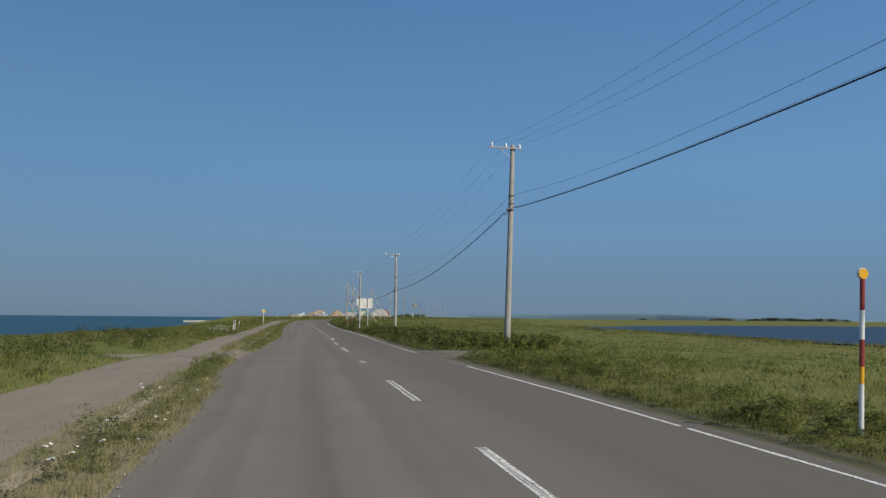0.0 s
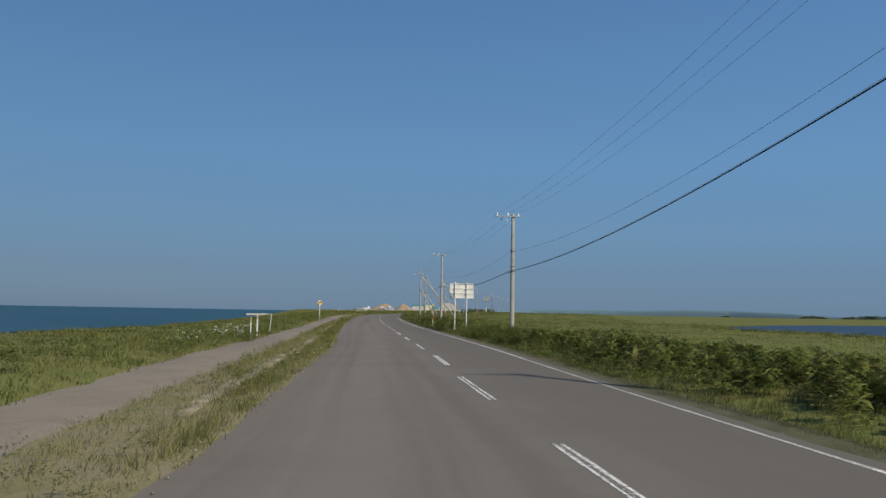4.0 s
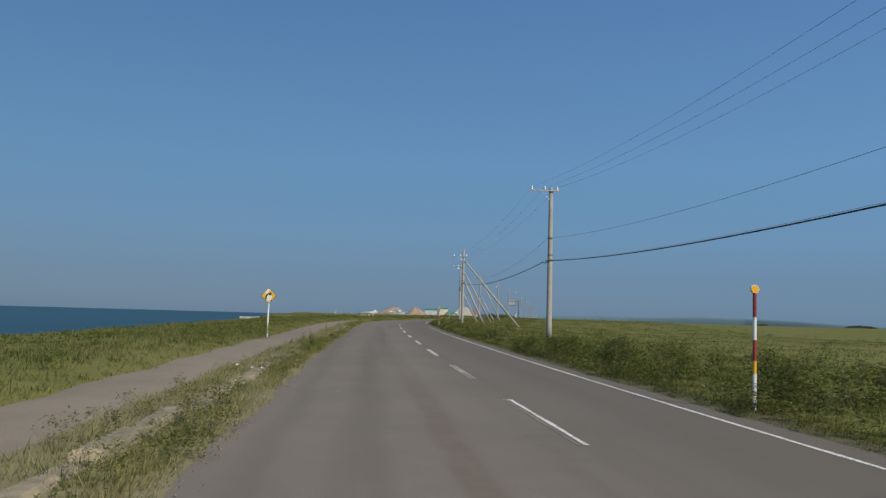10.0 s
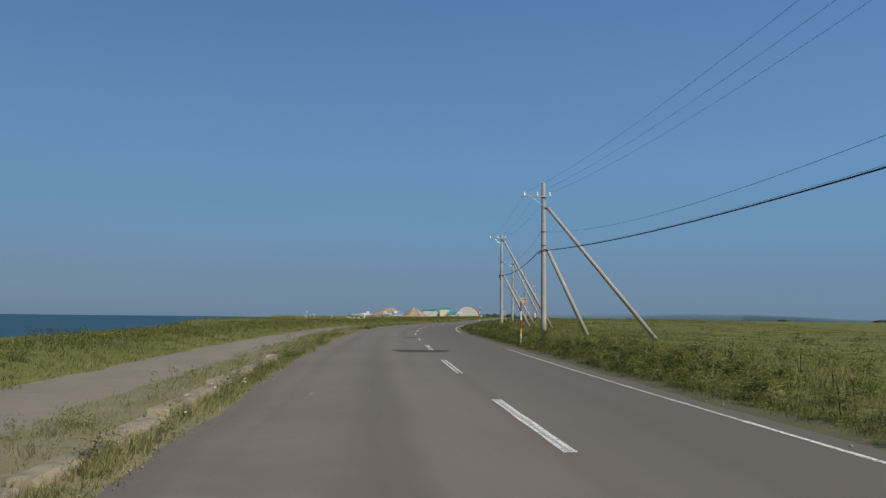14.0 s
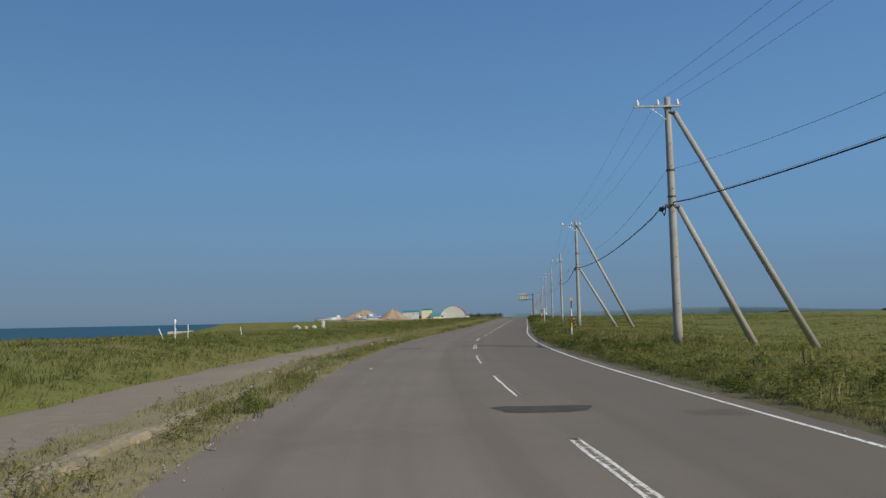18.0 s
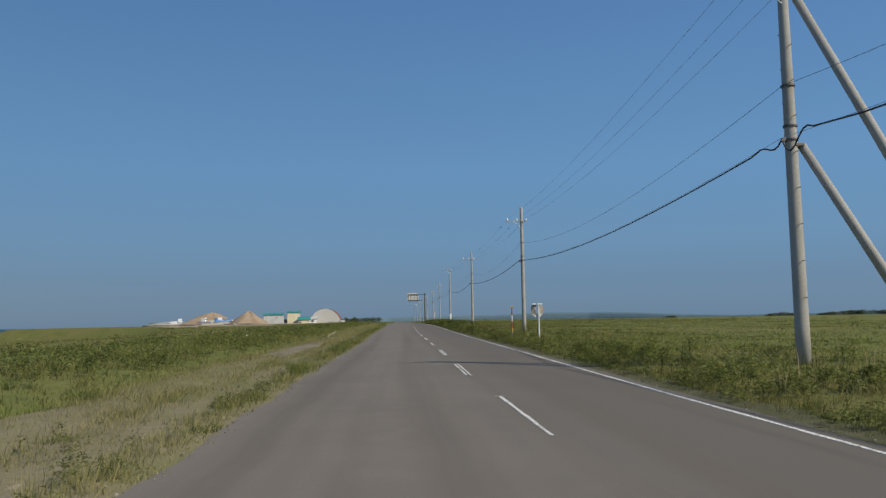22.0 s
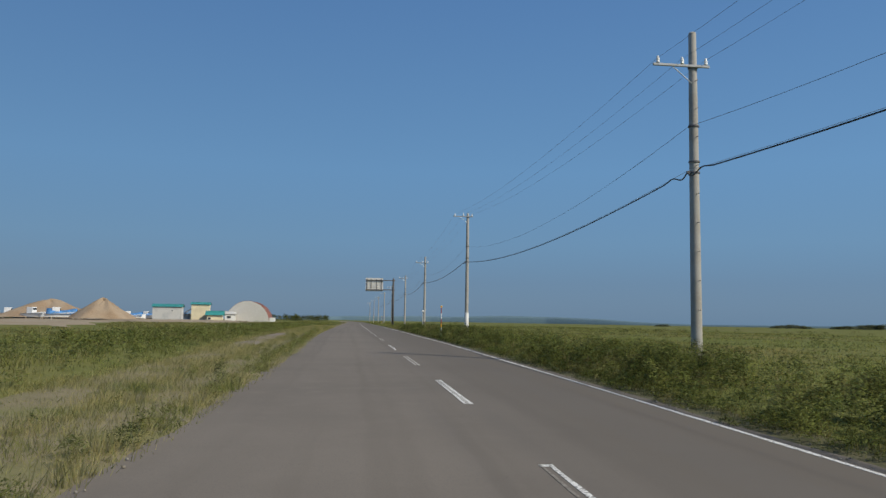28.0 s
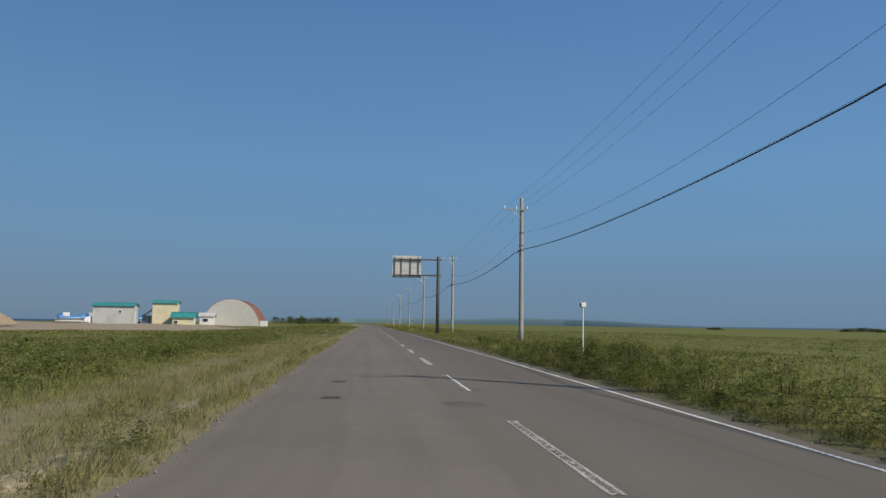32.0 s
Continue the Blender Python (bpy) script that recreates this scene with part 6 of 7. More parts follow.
blades("sidewalk_weeds", off, y, np.clip(0.17 + 0.14 * patchy(off, y, 0.5, 91), 0.06, 0.42), 0.018, M_DRY, "dry grass covering the old sidewalk", 10, 0.11, 0.6, single=True)
off, y = scatter(-11.3, -7.5, -6, 460, 6)
off, y = keep(clear_of(off, y) & ragged_edge(-off, y, 7.68, 0.2, 28), off, y)
blades("bank_grass", off, y, np.clip(0.10 + 0.08 * (-off - 7.5), 0.07, 0.24) + 0.06 * patchy(off, y, 0.45, 21), 0.024, M_MEADOW, "mixed green dune grass on a low bank", 11, 0.13, 0.7)
off, y = scatter(-8.3, -7.45, -6, 250, 16)
off, y = keep(clear_of(off, y) & ragged_edge(-off, y, 7.6, 0.2, 120) & (patchy(y * 0.0, y, 0.12, 121) > -0.2), off, y)
blades("bank_fringe", off, y, np.clip(0.10 + 0.06 * patchy(off, y, 0.5, 122), 0.05, 0.2), 0.016, M_DRY, "short dry grass at the foot of the bank", 9, 0.09, 0.7, single=True)
off, y = scatter(-18, -11.3, -6, 470, 4.2)
blades("bank_grass", off, y, np.clip(0.15 + 0.07 * patchy(off, y, 0.4, 29), 0.07, 0.3), 0.055, M_MEADOW, "mixed green dune grass on a low bank", 10, 0.20, 0.7, single=True)
off, y = scatter(-12.0, -7.9, -6, 470, 0.8)
off, y = keep(clear_of(off, y) & (patchy(off, y, 0.3, 22) > -0.15), off, y)
blades("seeding_grass", off, y, 0.34 + 0.12 * patchy(off, y, 0.5, 23), 0.011, M_DRY, "straw-coloured seeding grass stalks", 6, 0.16, 0.3)
off, y = scatter(-75, -17, -6, 500, 1.0)
off, y = keep((-off < np.interp(y, EDGE_Y, EDGE_OFF) + 4) & ((y < 400 + 4 * patchy(off, y, 0.2, 98)) | (off > -20 - 22 * np.clip((y - 402) / 84, 0, 1) ** 0.8)), off, y)
blades("dune_grass", off, y, 0.17 + 0.06 * patchy(off, y, 0.25, 24), 0.095, M_DUNE, "long dune grass running down to the sea", 10, 0.32, 0.75, single=True)
off, y = scatter(-20, -5, 460, 640, 1.6)
blades("far_verge_grass", off, y, 0.30 + 0.1 * patchy(off, y, 0.25, 25), 0.05, M_MEADOW, "roadside grass far ahead", 9, 0.3, single=True)
off, y = scatter(3.6, 17, 430, 700, 1.4)
blades("far_verge_grass", off, y, 0.36 + 0.1 * patchy(off, y, 0.25, 26), 0.06, M_MEADOW, "roadside grass far ahead", 9, 0.3, single=True)


def leafy(name, off, y, height, radius, count, size, material, label, category, narrow=1.0):
    """Leafy plants: folded leaves set through a rounded crown down to the ground."""
    n = len(off)
    x0, y0 = road_xy(off, y)
    z0 = base_z(off, y)
    N = n * count
    rep = lambda v: np.repeat(np.broadcast_to(v, (n,)), count)
    u = GR.uniform(0, 1, N) ** 0.6
    th = GR.uniform(0, math.tau, N)
    rad = rep(radius) * np.sqrt(GR.uniform(0.05, 1, N)) * np.sqrt(np.clip(1.08 - u ** 2, 0.05, 1)) * (0.75 + 0.35 * np.sin(3 * th + rep(x0) * 7))
    c = np.stack([rep(x0) + np.cos(th) * rad, rep(y0) + np.sin(th) * rad, rep(z0) + u * rep(height) * GR.uniform(0.75, 1.05, N)], -1)
    L = rep(size) * GR.uniform(0.6, 1.3, N)
    a = th + GR.normal(0, 0.9, N)
    tilt = GR.uniform(-0.5, 0.75, N)
    ax = np.stack([np.cos(a) * np.cos(tilt), np.sin(a) * np.cos(tilt), np.sin(tilt)], -1)
    sd = np.stack([-np.sin(a), np.cos(a), GR.uniform(-0.35, 0.35, N)], -1)
    fold = np.stack([0 * L, 0 * L, L * 0.10], -1)
    p0, p2 = c - ax * L[:, None] * 0.5, c + ax * L[:, None] * 0.5
    m1, m2 = c + sd * (L * 0.27 * narrow)[:, None] + fold, c - sd * (L * 0.27 * narrow)[:, None] + fold
    verts = np.stack([p0, m1, p2, m2], 1).reshape(-1, 3)
    full = rad / np.maximum(rep(radius), 0.01)
    out = np.stack([np.cos(th) * full * 0.9, np.sin(th) * full * 0.9, 0.40 + 0.55 * u], -1) + GR.normal(0, 0.22, (N, 3))
    out /= np.linalg.norm(out, axis=1)[:, None]
    k = np.arange(N)[:, None] * 4
    tri = np.concatenate([k + np.array([0, 1, 2]), k + np.array([0, 2, 3])], 1)
    return quick_mesh(name, verts, tri.ravel(), np.full(2 * N, 3), material, label, category, np.repeat(out, 4, 0))


# the dense bank of knotweed past the pull-in
off, y = scatter(4.75, 9.5, 39.6, 71, 3.4)
more, yn = scatter(9.5, 12.5, 39.6, 48, 2.6)
off, y = np.r_[off, more], np.r_[y, yn]
off, y = keep(off > 4.9 + 0.35 * patchy(y, y, 0.6, 30) + np.clip((y - 58) / 12, 0, 1) * 0.8, off, y)
leafy("knotweed_bank", off, y, 0.62 + 0.20 * patchy(off, y, 0.9, 31), 0.46, 66, 0.24, M_LEAF, "dense bank of dark green leafy knotweed", "shrubs", 0.75)
# low leafy weeds heaped along the inland road edge
def hedge(y):
    """How tall the inland weeds stand along the road."""
    return 0.78 - 0.25 * np.clip((30 - np.abs(y - 235)) / 10, 0, 1) + 0.3 * np.clip((34 - np.abs(y - 96)) / 10, 0, 1) + 0.55 * np.clip((38 - np.abs(y - 378)) / 10, 0, 1) - 0.35 * (y < 32)


off, y = scatter(3.4, 6.2, -5, 430, 5.6)
clump = 0.65 * patchy(off, y, 0.42, 60) + 0.35 * patchy(off, y, 1.1, 61)
off, y, clump = keep(clear_of(off, y) & ragged_edge(off, y, 3.95 - 0.2 * np.clip((y - 200) / 60, 0, 1), 0.16, 62) & (clump > -0.05), off, y, clump)
leafy("verge_weeds", off, y, np.clip((0.16 + 0.12 * np.minimum(off - 3.8, 1.4) + 0.75 * clump) * hedge(y), 0.10, 0.95), 0.36, 46, 0.10, M_LEAF, "low leafy weeds heaped along the road edge", "weeds", 0.65)
off, y = scatter(4.25, 6.3, 12, 440, 0.42)
mass = 0.6 * patchy(off * 0.4, y, 0.16, 130) + 0.4 * patchy(off, y, 0.6, 131)
off, y, mass = keep(clear_of(off, y) & (mass > -0.12) & ((y < 33) | (y > 60)) & ((np.abs(y - 235) > 28) | (mass > 0.25)), off, y, mass)
leafy("weed_mound", off, y, np.clip(0.42 + 0.40 * mass, 0.25, 0.75) * (0.55 + 0.55 * hedge(y)), np.clip(0.55 + 0.45 * mass, 0.35, 0.9), 210, 0.12, M_LEAF, "rounded mounds of leafy weeds along the road edge", "weeds", 0.6)
off, y = scatter(3.8, 6.4, -5, 450, 3.4)
off, y = keep(clear_of(off, y) & ragged_edge(off, y, 4.1, 0.2, 71) & (patchy(off, y, 0.30, 63) > 0.22), off, y)
leafy("bushy_weeds", off, y, np.clip((0.48 + 0.35 * patchy(off, y, 0.5, 64)) * hedge(y), 0.15, 0.95), 0.36, 46, 0.12, M_DARKLEAF, "tall bushy weeds rising from the verge", "weeds", 0.65)
off, y = scatter(4.2, 7.2, 60, 430, 0.7)
off, y = keep(clear_of(off, y) & (patchy(off, y, 0.28, 99) > 0.2), off, y)
leafy("pale_weeds", off, y, np.clip(0.55 + 0.25 * patchy(off, y, 0.7, 100), 0.25, 0.85) * hedge(y), 0.30, 44, 0.11, M_DRY, "pale silvery weeds standing out of the verge", "weeds", 0.4)
off, y = scatter(4.8, 9.5, 60, 430, 0.45)
off, y = keep(clear_of(off, y) & dry_land(off, y) & (patchy(off, y, 0.17, 101) > 0.3), off, y)
leafy("bushy_weeds", off, y, GR.uniform(0.45, 0.85, len(off)) * hedge(y), 0.55, 80, 0.12, M_DARKLEAF, "dark bushy mounds of weeds in the verge", "weeds", 0.65)
off, y = scatter(3.7, 7.5, 338, 430, 1.5)
clump = 0.6 * patchy(off, y, 0.38, 102) + 0.4 * patchy(off, y, 1.2, 103)
off, y, clump = keep(ragged_edge(off, y, 3.85, 0.15, 104) & (clump > 0.0), off, y, clump)
leafy("bushy_weeds", off, y, np.clip((0.55 + 0.5 * clump) * np.clip((off - 3.2) * 0.9, 0.5, 1), 0.25, 0.95), 0.42, 60, 0.14, M_DARKLEAF, "bushy weeds heaped along the road edge", "weeds", 0.5)
off, y = scatter(4.0, 7.5, 338, 430, 1.0)
off, y = keep(patchy(off, y, 0.4, 107) > 0.15, off, y)
leafy("bushy_weeds", off, y, GR.uniform(0.35, 0.75, len(off)), 0.40, 46, 0.15, M_DARKLEAF, "dark weeds standing out of the verge", "weeds", 0.4)
# bushes whose shaded road-facing side is given by the dark leaf colour
off, y = scatter(4.1, 7.0, 64, 128, 1.5)
off, y = keep((patchy(off * 0.5, y, 0.16, 157) > -0.25) & ((y < 84) | (y > 97)), off, y)
leafy("verge_bush", off, y, GR.uniform(0.42, 0.68, len(off)) * (1 + 0.35 * ((y > 97) & (y < 124))) * np.clip((off - 3.3) * 0.8, 0.6, 1), 0.5, 130, 0.135, M_DARKLEAF, "dark leafy bushes heaped along the road edge", "shrubs", 0.6)
off, y = scatter(3.42, 4.3, 92, 430, 7.0)
off, y = keep(ragged_edge(off, y, 3.55, 0.14, 155) & ((y > 332) | (y < 126)), off, y)
leafy("verge_weeds", off, y, np.clip(0.10 + 0.35 * (off - 3.4) + 0.08 * patchy(off, y, 0.9, 156), 0.06, 0.45), 0.22, 44, 0.075, M_DARKLEAF, "low dark weeds hanging over the painted edge line", "weeds", 0.6)
off, y = scatter(4.1, 7.0, 340, 428, 1.1)
off, y = keep(patchy(off, y, 0.3, 150) > -0.1, off, y)
leafy("verge_bush", off, y, GR.uniform(0.55, 0.85, len(off)), 0.6, 220, 0.12, M_DARKLEAF, "dark leafy bushes heaped along the road edge", "shrubs", 0.6)
off, y = scatter(-13.5, -8.05, 372, 455, 1.9)
clump = 0.6 * patchy(off, y, 0.33, 105) + 0.4 * patchy(off, y, 1.2, 106)
off, y, clump = keep(clump > -0.25, off, y, clump)
leafy("bank_weeds", off, y, np.clip(0.38 + 0.34 * clump, 0.18, 0.62), 0.42, 50, 0.11, M_LEAF, "bushy green weeds heaped along the bank", "weeds", 0.65)
off, y = scatter(4.6, 6.2, 96, 124, 1.5)
leafy("leafy_weeds", off, y, 0.45 + 0.12 * patchy(off, y, 0.9, 32), 0.36, 60, 0.09, M_LEAF, "leafy green weeds crowding the verge", "weeds")
off, y = scatter(4.8, 8.5, 20, 31.5, 2.6)
leafy("leafy_weeds", off, y, 0.44 + 0.15 * patchy(off, y, 0.9, 65), 0.40, 60, 0.09, M_LEAF, "leafy green weeds crowding the verge", "weeds")
off, y = scatter(6.8, 24, -4, 470, 0.03)
off, y = keep(dry_land(off, y) & (patchy(off, y, 0.15, 35) > 0.0), off, y)
leafy("meadow_shrubs", off, y, 0.60 + 0.2 * patchy(off, y, 0.9, 36), 0.55, 60, 0.11, M_DARKLEAF, "small dark shrubs dotted over the meadow", "shrubs")
off, y = scatter(24, 70, 0, 480, 0.008)
off, y = keep(dry_land(off, y), off, y)
leafy("meadow_shrubs", off, y, 0.60 + 0.2 * patchy(off, y, 0.9, 66), 0.9, 50, 0.2, M_DARKLEAF, "small dark shrubs dotted over the meadow", "shrubs")
off, y = scatter(-12.4, -7.8, -4, 460, 2.7)
clump = 0.6 * patchy(off, y, 0.40, 80) + 0.4 * patchy(off, y, 1.1, 81)
off, y, clump = keep(clear_of(off, y) & ragged_edge(-off, y, 7.95, 0.2, 82) & (clump > 0.18), off, y, clump)
leafy("bank_weeds", off, y, np.clip(0.16 + 0.14 * np.minimum(-off - 7.8, 1.5) + 0.40 * clump, 0.12, 0.75), 0.30, 34, 0.085, M_LEAF, "leafy light green weeds heaped along the bank", "weeds", 0.65)
off, y = scatter(-14.0, -8.5, -4, 470, 0.35)
off, y = keep(clear_of(off, y) & (patchy(off, y, 0.2, 37) > 0.15), off, y)
leafy("bank_shrubs", off, y, 0.38 + 0.15 * patchy(off, y, 0.9, 38), 0.40, 60, 0.095, M_LEAF, "low green shrubs along the seaward bank", "shrubs")
off, y = scatter(-14.0, -9.3, 280, 440, 0.6)
off, y = keep((patchy(off, y, 0.25, 67) > -0.15) & ((y < 376) | (GR.uniform(0, 1, len(y)) < 0.2)), off, y)
off, y = off[::2], y[::2]
leafy("bank_shrubs", off, y, 0.58 + 0.2 * patchy(off, y, 0.9, 68), 0.6, 110, 0.13, M_LEAF, "leafy green shrubs along the seaward bank", "shrubs")
off, y = scatter(-13.5, -9.0, 8, 52, 0.5)
leafy("bank_shrubs", off, y, np.clip(0.55 + 0.3 * patchy(off, y, 0.5, 39), 0.3, 0.9), 0.55, 130, 0.10, M_DARKLEAF, "leafy green shrubs along the seaward bank", "shrubs")
off, y = scatter(-4.8, -4.15, -4, 430, 8.0)
clump = 0.55 * patchy(off, y, 0.5, 40) + 0.5 * patchy(off, y, 1.5, 69)
off, y, clump = keep(clear_of(off, y) & ragged_edge(-off, y, 4.30, 0.15, 70) & (clump > 0.0), off, y, clump)
leafy("kerb_plants", off, y, np.clip(0.22 + 0.62 * clump, 0.14, 0.66), 0.25, 100, 0.052, M_LEAF, "small leafy plants growing against the kerb", "weeds", 0.7)
off, y = scatter(-5.95, -5.3, -4, 430, 3.4)
off, y = keep(clear_of(off, y) & (patchy(off, y, 0.4, 42) > 0.0) & (y > 38), off, y)
leafy("kerb_plants", off, y, np.clip(0.24 + 0.2 * patchy(off, y, 1.1, 43), 0.1, 0.5), 0.17, 38, 0.055, M_LEAF, "small leafy plants growing behind the kerb", "weeds", 0.7)
# weeds that hide the feet of the sign and the stakes
for x_, y_, h_ in ((-31.24, 134.1, 0.78), (-18.8, 73.1, 0.5), (-18.1, 70.1, 0.5), (-20.5, 80.4, 0.5)):
    off2, y2 = steady_off(x_ - float(xc(y_)), y_) + GR.uniform(0.0, 0.55, 22), y_ + GR.uniform(-1.6, 0.5, 22)
    leafy("bank_weeds", off2, y2, h_ * GR.uniform(0.8, 1.1, 22), 0.24, 60, 0.085, M_LEAF, "tall leafy weeds round the foot of a post", "weeds", 0.6)
for x_, y_ in ((-12.97, 106.3), (-26.28, 176.6), (-31.07, 237.8), (-28.8, 297.9), (-24.92, 395.3)):
    off2, y2 = x_ - float(xc(y_)) + GR.uniform(-0.25, 0.5, 16), y_ + GR.uniform(-1.3, 0.5, 16)
    leafy("verge_weeds", off2, y2, GR.uniform(0.3, 0.5, 16), 0.24, 50, 0.09, M_LEAF, "leafy weeds round the foot of a snow pole", "weeds", 0.6)
# mugwort: a bushy foot and tall dark spires
off = np.concatenate([GR.normal(-4.8, 0.14, 13), GR.normal(-4.75, 0.1, 10), GR.normal(-4.6, 0.12, 6)])
y = np.concatenate([GR.normal(122.9, 0.4, 13), GR.normal(124.9, 0.35, 10), GR.uniform(126, 131, 6)])
leafy("mugwort", off, y, GR.uniform(0.35, 0.6, len(off)), 0.26, 110, 0.06, M_LEAF, "bushy green foot of the mugwort beside the kerb", "weeds", 0.6)
off2, y2 = scatter(-9.4, -7.9, 121, 142, 6.0)
leafy("bank_weeds", off2, y2, GR.uniform(0.5, 0.85, len(off2)) * np.clip((-off2 - 7.4) * 1.0, 0.35, 1), 0.28, 48, 0.085, M_LEAF, "leafy weeds crowding the foot of the warning sign", "weeds", 0.65)
off2, y2 = scatter(-8.9, -7.8, 58, 92, 7.0)
tall = np.clip(1 - np.abs(y2 - 71.5) / 6, 0, 1) + np.clip(1 - np.abs(y2 - 62) / 3, 0, 1)
leafy("bank_weeds", off2, y2, (0.30 + 0.42 * np.clip(tall * 1.6, 0, 1)) * GR.uniform(0.8, 1.2, len(off2)) * np.clip((-off2 - 7.4) * 1.8, 0.6, 1), 0.26, 44, 0.085, M_LEAF, "leafy weeds crowding the stakes beside the sidewalk", "weeds", 0.65)
leafy("mugwort", off[::2], y[::2], GR.uniform(0.62, 0.95, len(off[::2])), 0.13, 140, 0.05, M_LEAF, "tall dark mugwort stems beside the kerb", "weeds", 0.6)

# soft straw over the buried kerb
off2, y2 = scatter(-6.3, -4.15, 322, 440, 11)
off2, y2 = keep(ragged_edge(-off2, y2, 4.25, 0.15, 108) & (patchy(off2, y2, 0.3, 109) > -0.25) & ((np.abs(y2 - 378) > 4) | (off2 > -4.6)), off2, y2)
blades("straw_grass", off2, y2, np.clip(0.26 + 0.14 * patchy(off2, y2, 0.6, 110), 0.1, 0.45), 0.014, M_DRY, "soft straw-coloured grass over the buried kerb", 10, 0.10, 0.6, single=True)
off2, y2 = scatter(-4.8, -4.3, 78, 106, 3.2)
leafy("kerb_plants", off2, y2, GR.uniform(0.2, 0.42, len(off2)), 0.26, 60, 0.075, M_LEAF, "leafy green plants between the kerb stones", "weeds", 0.7)
off2, y2 = scatter(-5.15, -4.4, -4, 31, 3.2)
leafy("kerb_plants", off2, y2, GR.uniform(0.2, 0.46, len(off2)), 0.30, 150, 0.055, M_LEAF, "leafy green plants growing over the kerb", "weeds", 0.7)
off2, y2 = scatter(-5.2, -4.3, -4, 31, 14)
blades("kerb_weeds", off2, y2, GR.uniform(0.12, 0.34, len(off2)), 0.013, M_DRY, "ragged dry weeds growing along the kerb", 9, 0.08, 0.6, single=True)
for lo, hi, tall in ((-4.75, -4.35, 0.5), (-5.75, -5.2, 0.42)):
    off2, y2 = scatter(lo, hi, 50, 112, 2.6)
    off2, y2 = keep(patchy(off2, y2, 0.45, 158) > -0.2, off2, y2)
    leafy("kerb_plants", off2, y2, GR.uniform(0.22, tall, len(off2)), 0.26, 110, 0.055, M_LEAF, "bushy green weeds crowding the kerb stones", "weeds", 0.7)
    off2, y2 = scatter(lo, hi, 50, 112, 16)
    blades("kerb_weeds", off2, y2, GR.uniform(0.12, tall * 0.8, len(off2)), 0.015, M_DRY, "ragged dry weeds growing along the kerb", 9, 0.08, 0.6, single=True)
# rounded bushy clumps on the kerb strip
off2, y2 = scatter(-4.75, -4.35, 40, 235, 1.1)
off2, y2 = keep(patchy(y2 * 0.0, y2, 0.22, 96) > -0.1, off2, y2)
leafy("kerb_plants", off2, y2, GR.uniform(0.22, 0.42, len(off2)), 0.30, 90, 0.06, M_LEAF, "bushy green clumps on the kerb strip", "weeds", 0.7)
off2, y2 = scatter(-4.6, -4.3, 235, 420, 1.3)
leafy("kerb_plants", off2, y2, GR.uniform(0.25, 0.5, len(off2)), 0.24, 70, 0.058, M_LEAF, "bushy green clumps on the kerb strip", "weeds", 0.7)
off2, y2 = scatter(-4.85, -4.2, 205, 345, 16)
clump = patchy(off2 * 0.6, y2, 0.38, 159)
off2, y2, clump = keep(ragged_edge(-off2, y2, 4.3, 0.12, 160) & (clump > 0.0), off2, y2, clump)
blades("edge_tussocks", off2, y2, np.clip(0.13 + 0.30 * clump * (1 - 0.5 * (np.abs(y2 - 243) < 9)), 0.08, 0.38), 0.018, M_MEADOW, "green tussocks leaning over the edge of the asphalt", 12, 0.08, 0.55)
# bushy clumps at the foot of the bank
off2, y2 = scatter(-11.5, -7.9, 195, 440, 0.5)
off2, y2 = keep(patchy(off2, y2, 0.2, 97) > 0.0, off2, y2)
leafy("bank_shrubs", off2, y2, GR.uniform(0.3, 0.6, len(off2)) * (1 - 0.35 * (y2 > 376)), 0.5, 70, 0.10, M_LEAF, "bushy green clumps on the bank", "shrubs", 0.8)

# dark scrub beside the road far ahead
y = GR.uniform(735, 775, 46)
off = GR.uniform(-42, -14, 46)
leafy("coastal_scrub", off, y, GR.uniform(2.2, 3.7, 46), 2.6, 130, 0.75, M_DARKLEAF, "dark wind-bent scrub beside the road far ahead", "scrub")
# low dark thickets scattered over the marsh near the skyline: broad, smooth-backed masses
for o_, y_, w_, h_, n_ in ((217.6, 862, 2.5, 1.8, 6), (289, 822, 9, 2.6, 24), (336, 792, 24, 3.4, 80), (372, 768, 18, 3.0, 44)):
    side_ = GR.uniform(-1, 1, n_)
    leafy("marsh_thicket", o_ + side_ * w_, y_ - side_ * w_ * 0.7 + GR.normal(0, 2, n_), h_ * (1.0 - 0.55 * side_ ** 2) * GR.uniform(0.85, 1.1, n_), 4.6, 260, 0.8, M_HAZED_THICKET, "low dark thicket far out on the marsh", "scrub")
# big leafy shrubs in clusters on the bank
off, y = scatter(-11.2, -8.4, 255, 440, 1.2)
off, y = keep(patchy(off, y, 0.16, 92) > 0.12, off, y)
leafy("bank_shrubs", off, y, np.clip(0.62 + 0.25 * patchy(off, y, 0.8, 93), 0.3, 0.95) * (1 - 0.4 * (y > 376)), 0.45, 60, 0.13, M_LEAF, "big-leaved green shrubs in clusters on the bank", "shrubs", 0.85)
# brown dock stalks standing over the verge grass
off, y = scatter(4.4, 9.0, 130, 430, 0.5)
off, y = keep(patchy(off, y, 0.15, 94) > 0.0, off, y)
blades("dock_stalks", off, y, GR.uniform(0.45, 0.8, len(off)), 0.016, M_STEM, "brown dock stalks standing over the grass", 5, 0.08, 0.2)
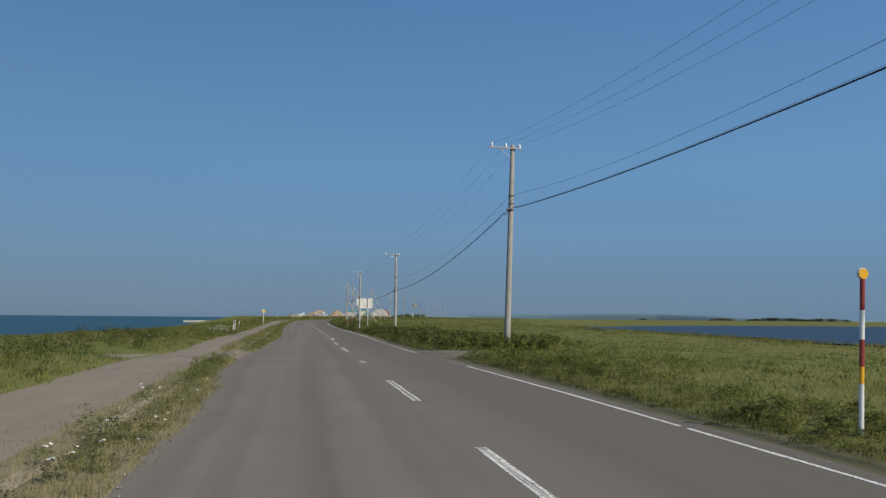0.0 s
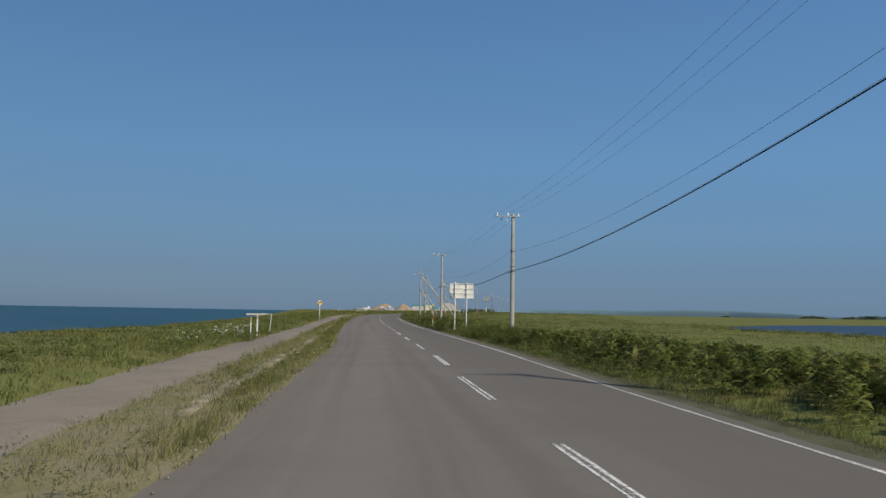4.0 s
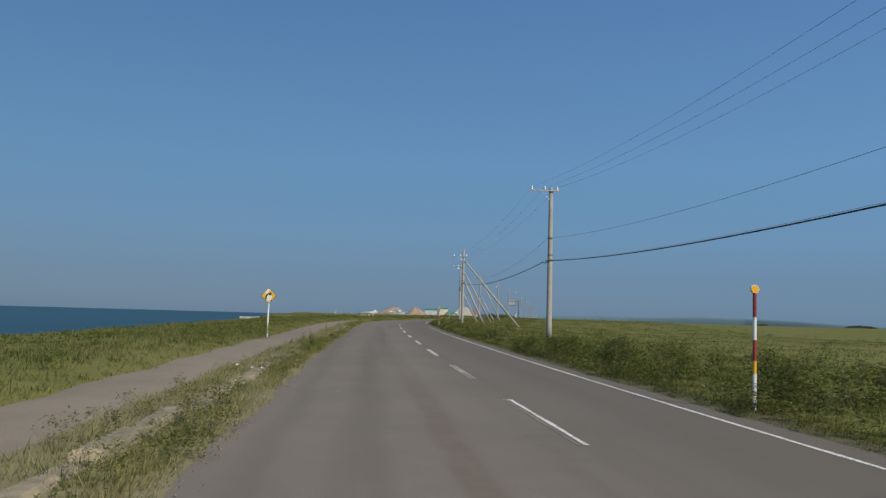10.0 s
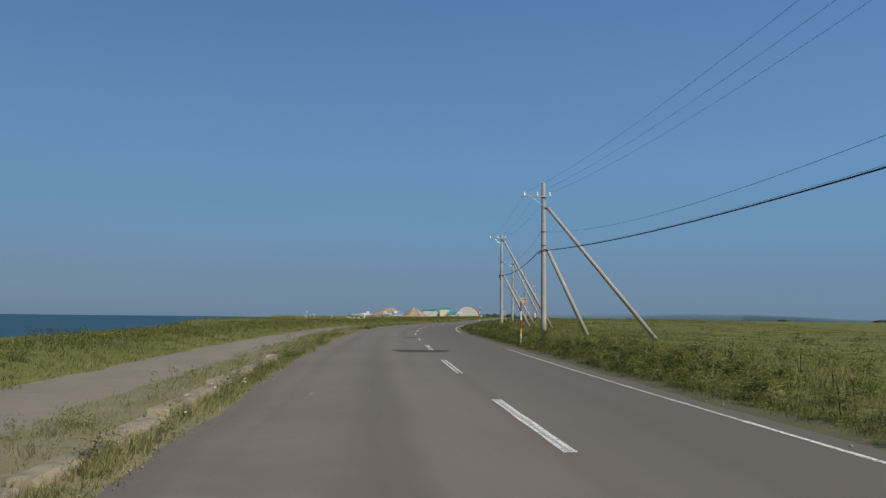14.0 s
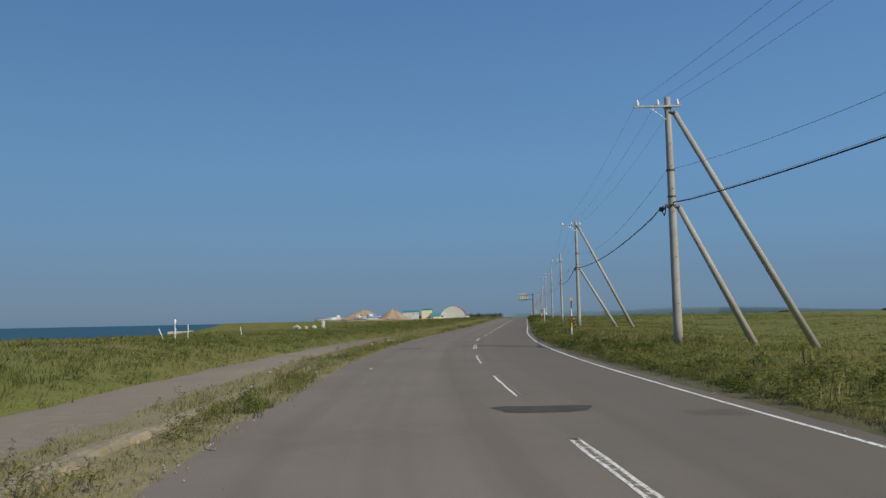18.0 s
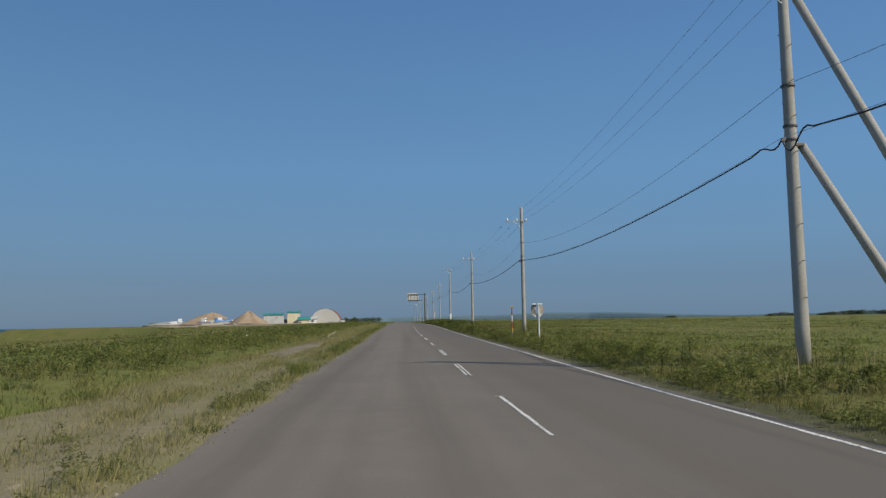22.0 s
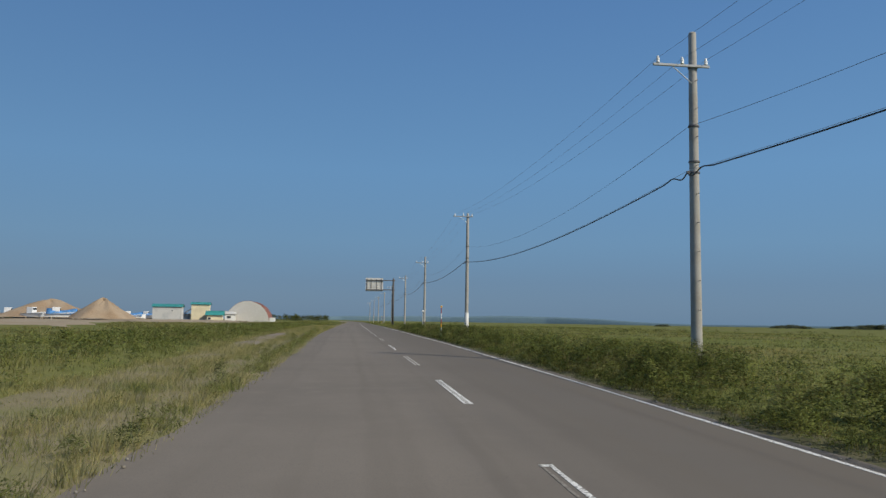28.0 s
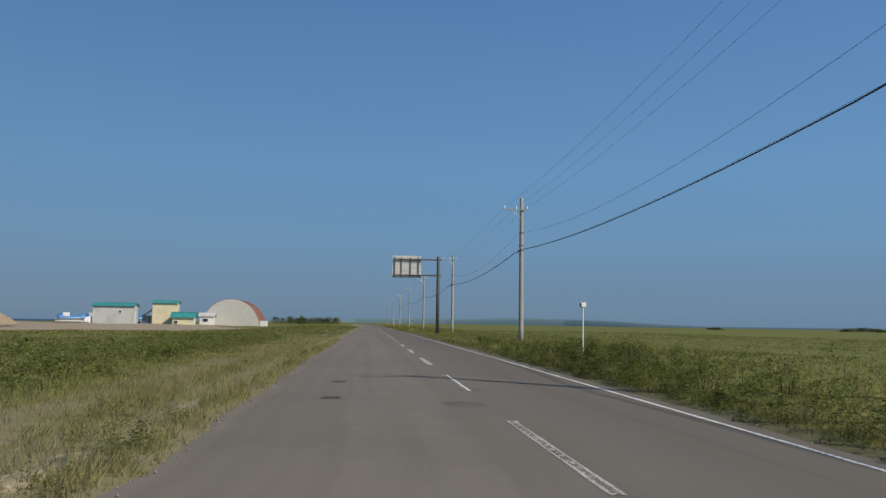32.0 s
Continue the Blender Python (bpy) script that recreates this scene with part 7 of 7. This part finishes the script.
# reeds round the lagoon
n = 5200
k = GR.integers(0, 16, n)
u = GR.uniform(0, 1, n)
pa, pb = np.array(SHORE)[k], np.array(SHORE)[(k + 1) % 16]
pts = pa + (pb - pa) * u[:, None] + GR.normal(0, 1.3, (n, 2))
near_side = (pts[:, 0] < 75) & (pts[:, 1] > 0)
yy_ = pts[near_side, 1]
blades("shore_reeds", pts[near_side, 0] - xc(yy_), yy_, GR.uniform(0.25, 0.45, near_side.sum()), 0.06, M_MEADOW, "pale reeds along the lagoon shore", 9, 0.3, 0.5, single=True)


def umbels(off, y, height, radius, label):
    """White flower heads on thin stalks: domed discs of small petals."""
    n, seg = len(off), 9
    x0, y0 = road_xy(off, y)
    z0 = base_z(off, y)
    blades("flower_stalks", off, y, height, 0.008, M_GRASS, "thin green flower stalks among the weeds", 2, 0.02, 0.1)
    verts, flat, sizes = [], [], []
    for i in range(n):
        b = len(verts)
        c = (x0[i] + GR.normal(0, 0.03), y0[i] + GR.normal(0, 0.03), z0[i] + height[i])
        verts.append((c[0], c[1], c[2] + radius[i] * 0.25))
        for j in range(seg):
            a = j / seg * math.tau
            r = radius[i] * GR.uniform(0.8, 1.15)
            verts.append((c[0] + math.cos(a) * r, c[1] + math.sin(a) * r, c[2] + GR.uniform(-0.015, 0.015)))
        for j in range(seg):
            flat += [b, b + 1 + j, b + 1 + (j + 1) % seg]
            sizes.append(3)
    return quick_mesh("white_flowers", np.array(verts), np.array(flat), np.array(sizes), M_FLOWER, label, "flowers")


spots = [(-4.9, 11.5, 0.6, 8), (-4.8, 13.5, 0.8, 9), (-4.8, 16.0, 1.0, 7), (-4.8, 20.0, 1.5, 5), (-4.6, 56.5, 0.7, 14), (-4.7, 60.0, 1.2, 9), (-8.35, 72.0, 1.5, 95), (-8.3, 67.5, 0.9, 22), (-8.5, 62.0, 0.9, 26), (-8.4, 75.5, 0.9, 10), (-4.5, 97.5, 0.7, 7), (-4.7, 112.5, 1.4, 13),
         (-4.6, 127.0, 1.4, 7), (-5.4, 133.0, 0.8, 4), (-4.6, 156.0, 1.0, 6), (-4.7, 214.0, 1.6, 6), (-9.6, 45.0, 3.0, 8), (-10.5, 300.0, 8, 10), (-10.5, 400.0, 9, 14)]
oo, yy, hh, rr = [], [], [], []
for o, yv, s, k in spots:
    oo.append(np.clip(GR.normal(o, min(s * 0.35, 1.0), k), -5.8, -4.4) if o > -6 and o < 0 else np.minimum(GR.normal(o, min(s * 0.35, 1.0), k), -7.95))
    yy.append(GR.normal(yv, s, k))
    hh.append(GR.uniform(0.06, 0.2, k) if -6 < o < 0 else GR.uniform(0.3, 0.7, k) if o > -9 else GR.uniform(0.28, 0.6, k))
    rr.append(GR.uniform(0.02, 0.048, k))
umbels(np.concatenate(oo), np.concatenate(yy), np.concatenate(hh), np.concatenate(rr), "scattered white yarrow and hogweed flower heads")


def kerb_mesh(seed):
    rnd_ = random.Random(seed)
    bm = box(bmesh.new(), (0, 0, 0.0), (0.38, 1.97, 0.34), bevel=0.10)
    for v in bm.verts:
        v.co += Vector((rnd_.uniform(-0.02, 0.02), rnd_.uniform(-0.02, 0.02), rnd_.uniform(-0.02, 0.02)))
    me = bpy.data.meshes.new("kerb_stone")
    bm.to_mesh(me)
    bm.free()
    me.materials.append(M_KERB)
    return me


# the half-buried kerb between the road and the sidewalk
stones = [kerb_mesh(i) for i in range(5)]
rnd = random.Random(4)
y = -10.0
while y < 462:
    ob = new("kerb_stone", rnd.choice(stones))
    at = road(-4.98 + rnd.uniform(-0.04, 0.04), y, -0.105 + 0.05 * math.sin(y * 0.13) + 0.035 * math.sin(y * 0.0312 + 2.2) + rnd.uniform(-0.045, 0.02) - (0.05 if 205 < y < 325 else rnd.choice([0.04, 0.06, 0.08]) if 382 < y < 412 else rnd.choice([0.15, 0.19, 0.24]) if y > 325 else 0.08 if y < 32 else 0) + (0.05 if 66 < y < 104 else 0))
    if 31.6 < y < 38.2:
        at.z = float(rise(y)) - 0.12
    ob.matrix_basis = pose(*at, rnd.uniform(-1.2, 1.2), rnd.uniform(-3, 3), heading(y) + rnd.uniform(-1, 1))
    ob.parent = sidewalk
    y += 2.02
# loose grit and pebbles along the edges
verts, flat, sizes = [], [], []
for i in range(2700):
    o = GR.choice([GR.normal(-4.2, 0.14), GR.normal(-4.22, 0.10), GR.normal(-5.0, 0.5), GR.normal(3.5, 0.10)])
    yv = GR.uniform(-4, 440)
    if i >= 2500:
        o, yv = GR.normal(-4.28, 0.09), GR.choice([GR.normal(245.5, 2.5), GR.normal(246, 3), GR.normal(207, 5), GR.normal(291, 5)])
    px, py = road_xy(o, yv)
    s = GR.uniform(0.006, 0.018) if (i % 5 or o > 0) and i < 2500 else GR.uniform(0.012, 0.036) if abs(yv - 246) < 7 else GR.uniform(0.008, 0.024)
    z = float(rise(yv)) + 0.014
    b = len(verts)
    rot = GR.uniform(0, 6.28)
    for k, (r_, h_) in enumerate(((1.0, -0.3), (1.05, 0.25), (0.6, 0.75))):
        for j in range(5):
            a_ = rot + j * 1.2566 + 0.3 * k
            r2 = r_ * s * GR.uniform(0.75, 1.2)
            verts.append((px + math.cos(a_) * r2, py + math.sin(a_) * r2, z + h_ * s))
    for k in range(2):
        for j in range(5):
            flat += [b + 5 * k + j, b + 5 * k + (j + 1) % 5, b + 5 * k + 5 + (j + 1) % 5, b + 5 * k + 5 + j]
            sizes.append(4)
    flat += [b + 10 + j for j in range(5)]
    sizes.append(5)
quick_mesh("loose_gravel", np.array(verts), np.array(flat), np.array(sizes), M_GRIT, "loose grit and pebbles along the road edges", "gravel")
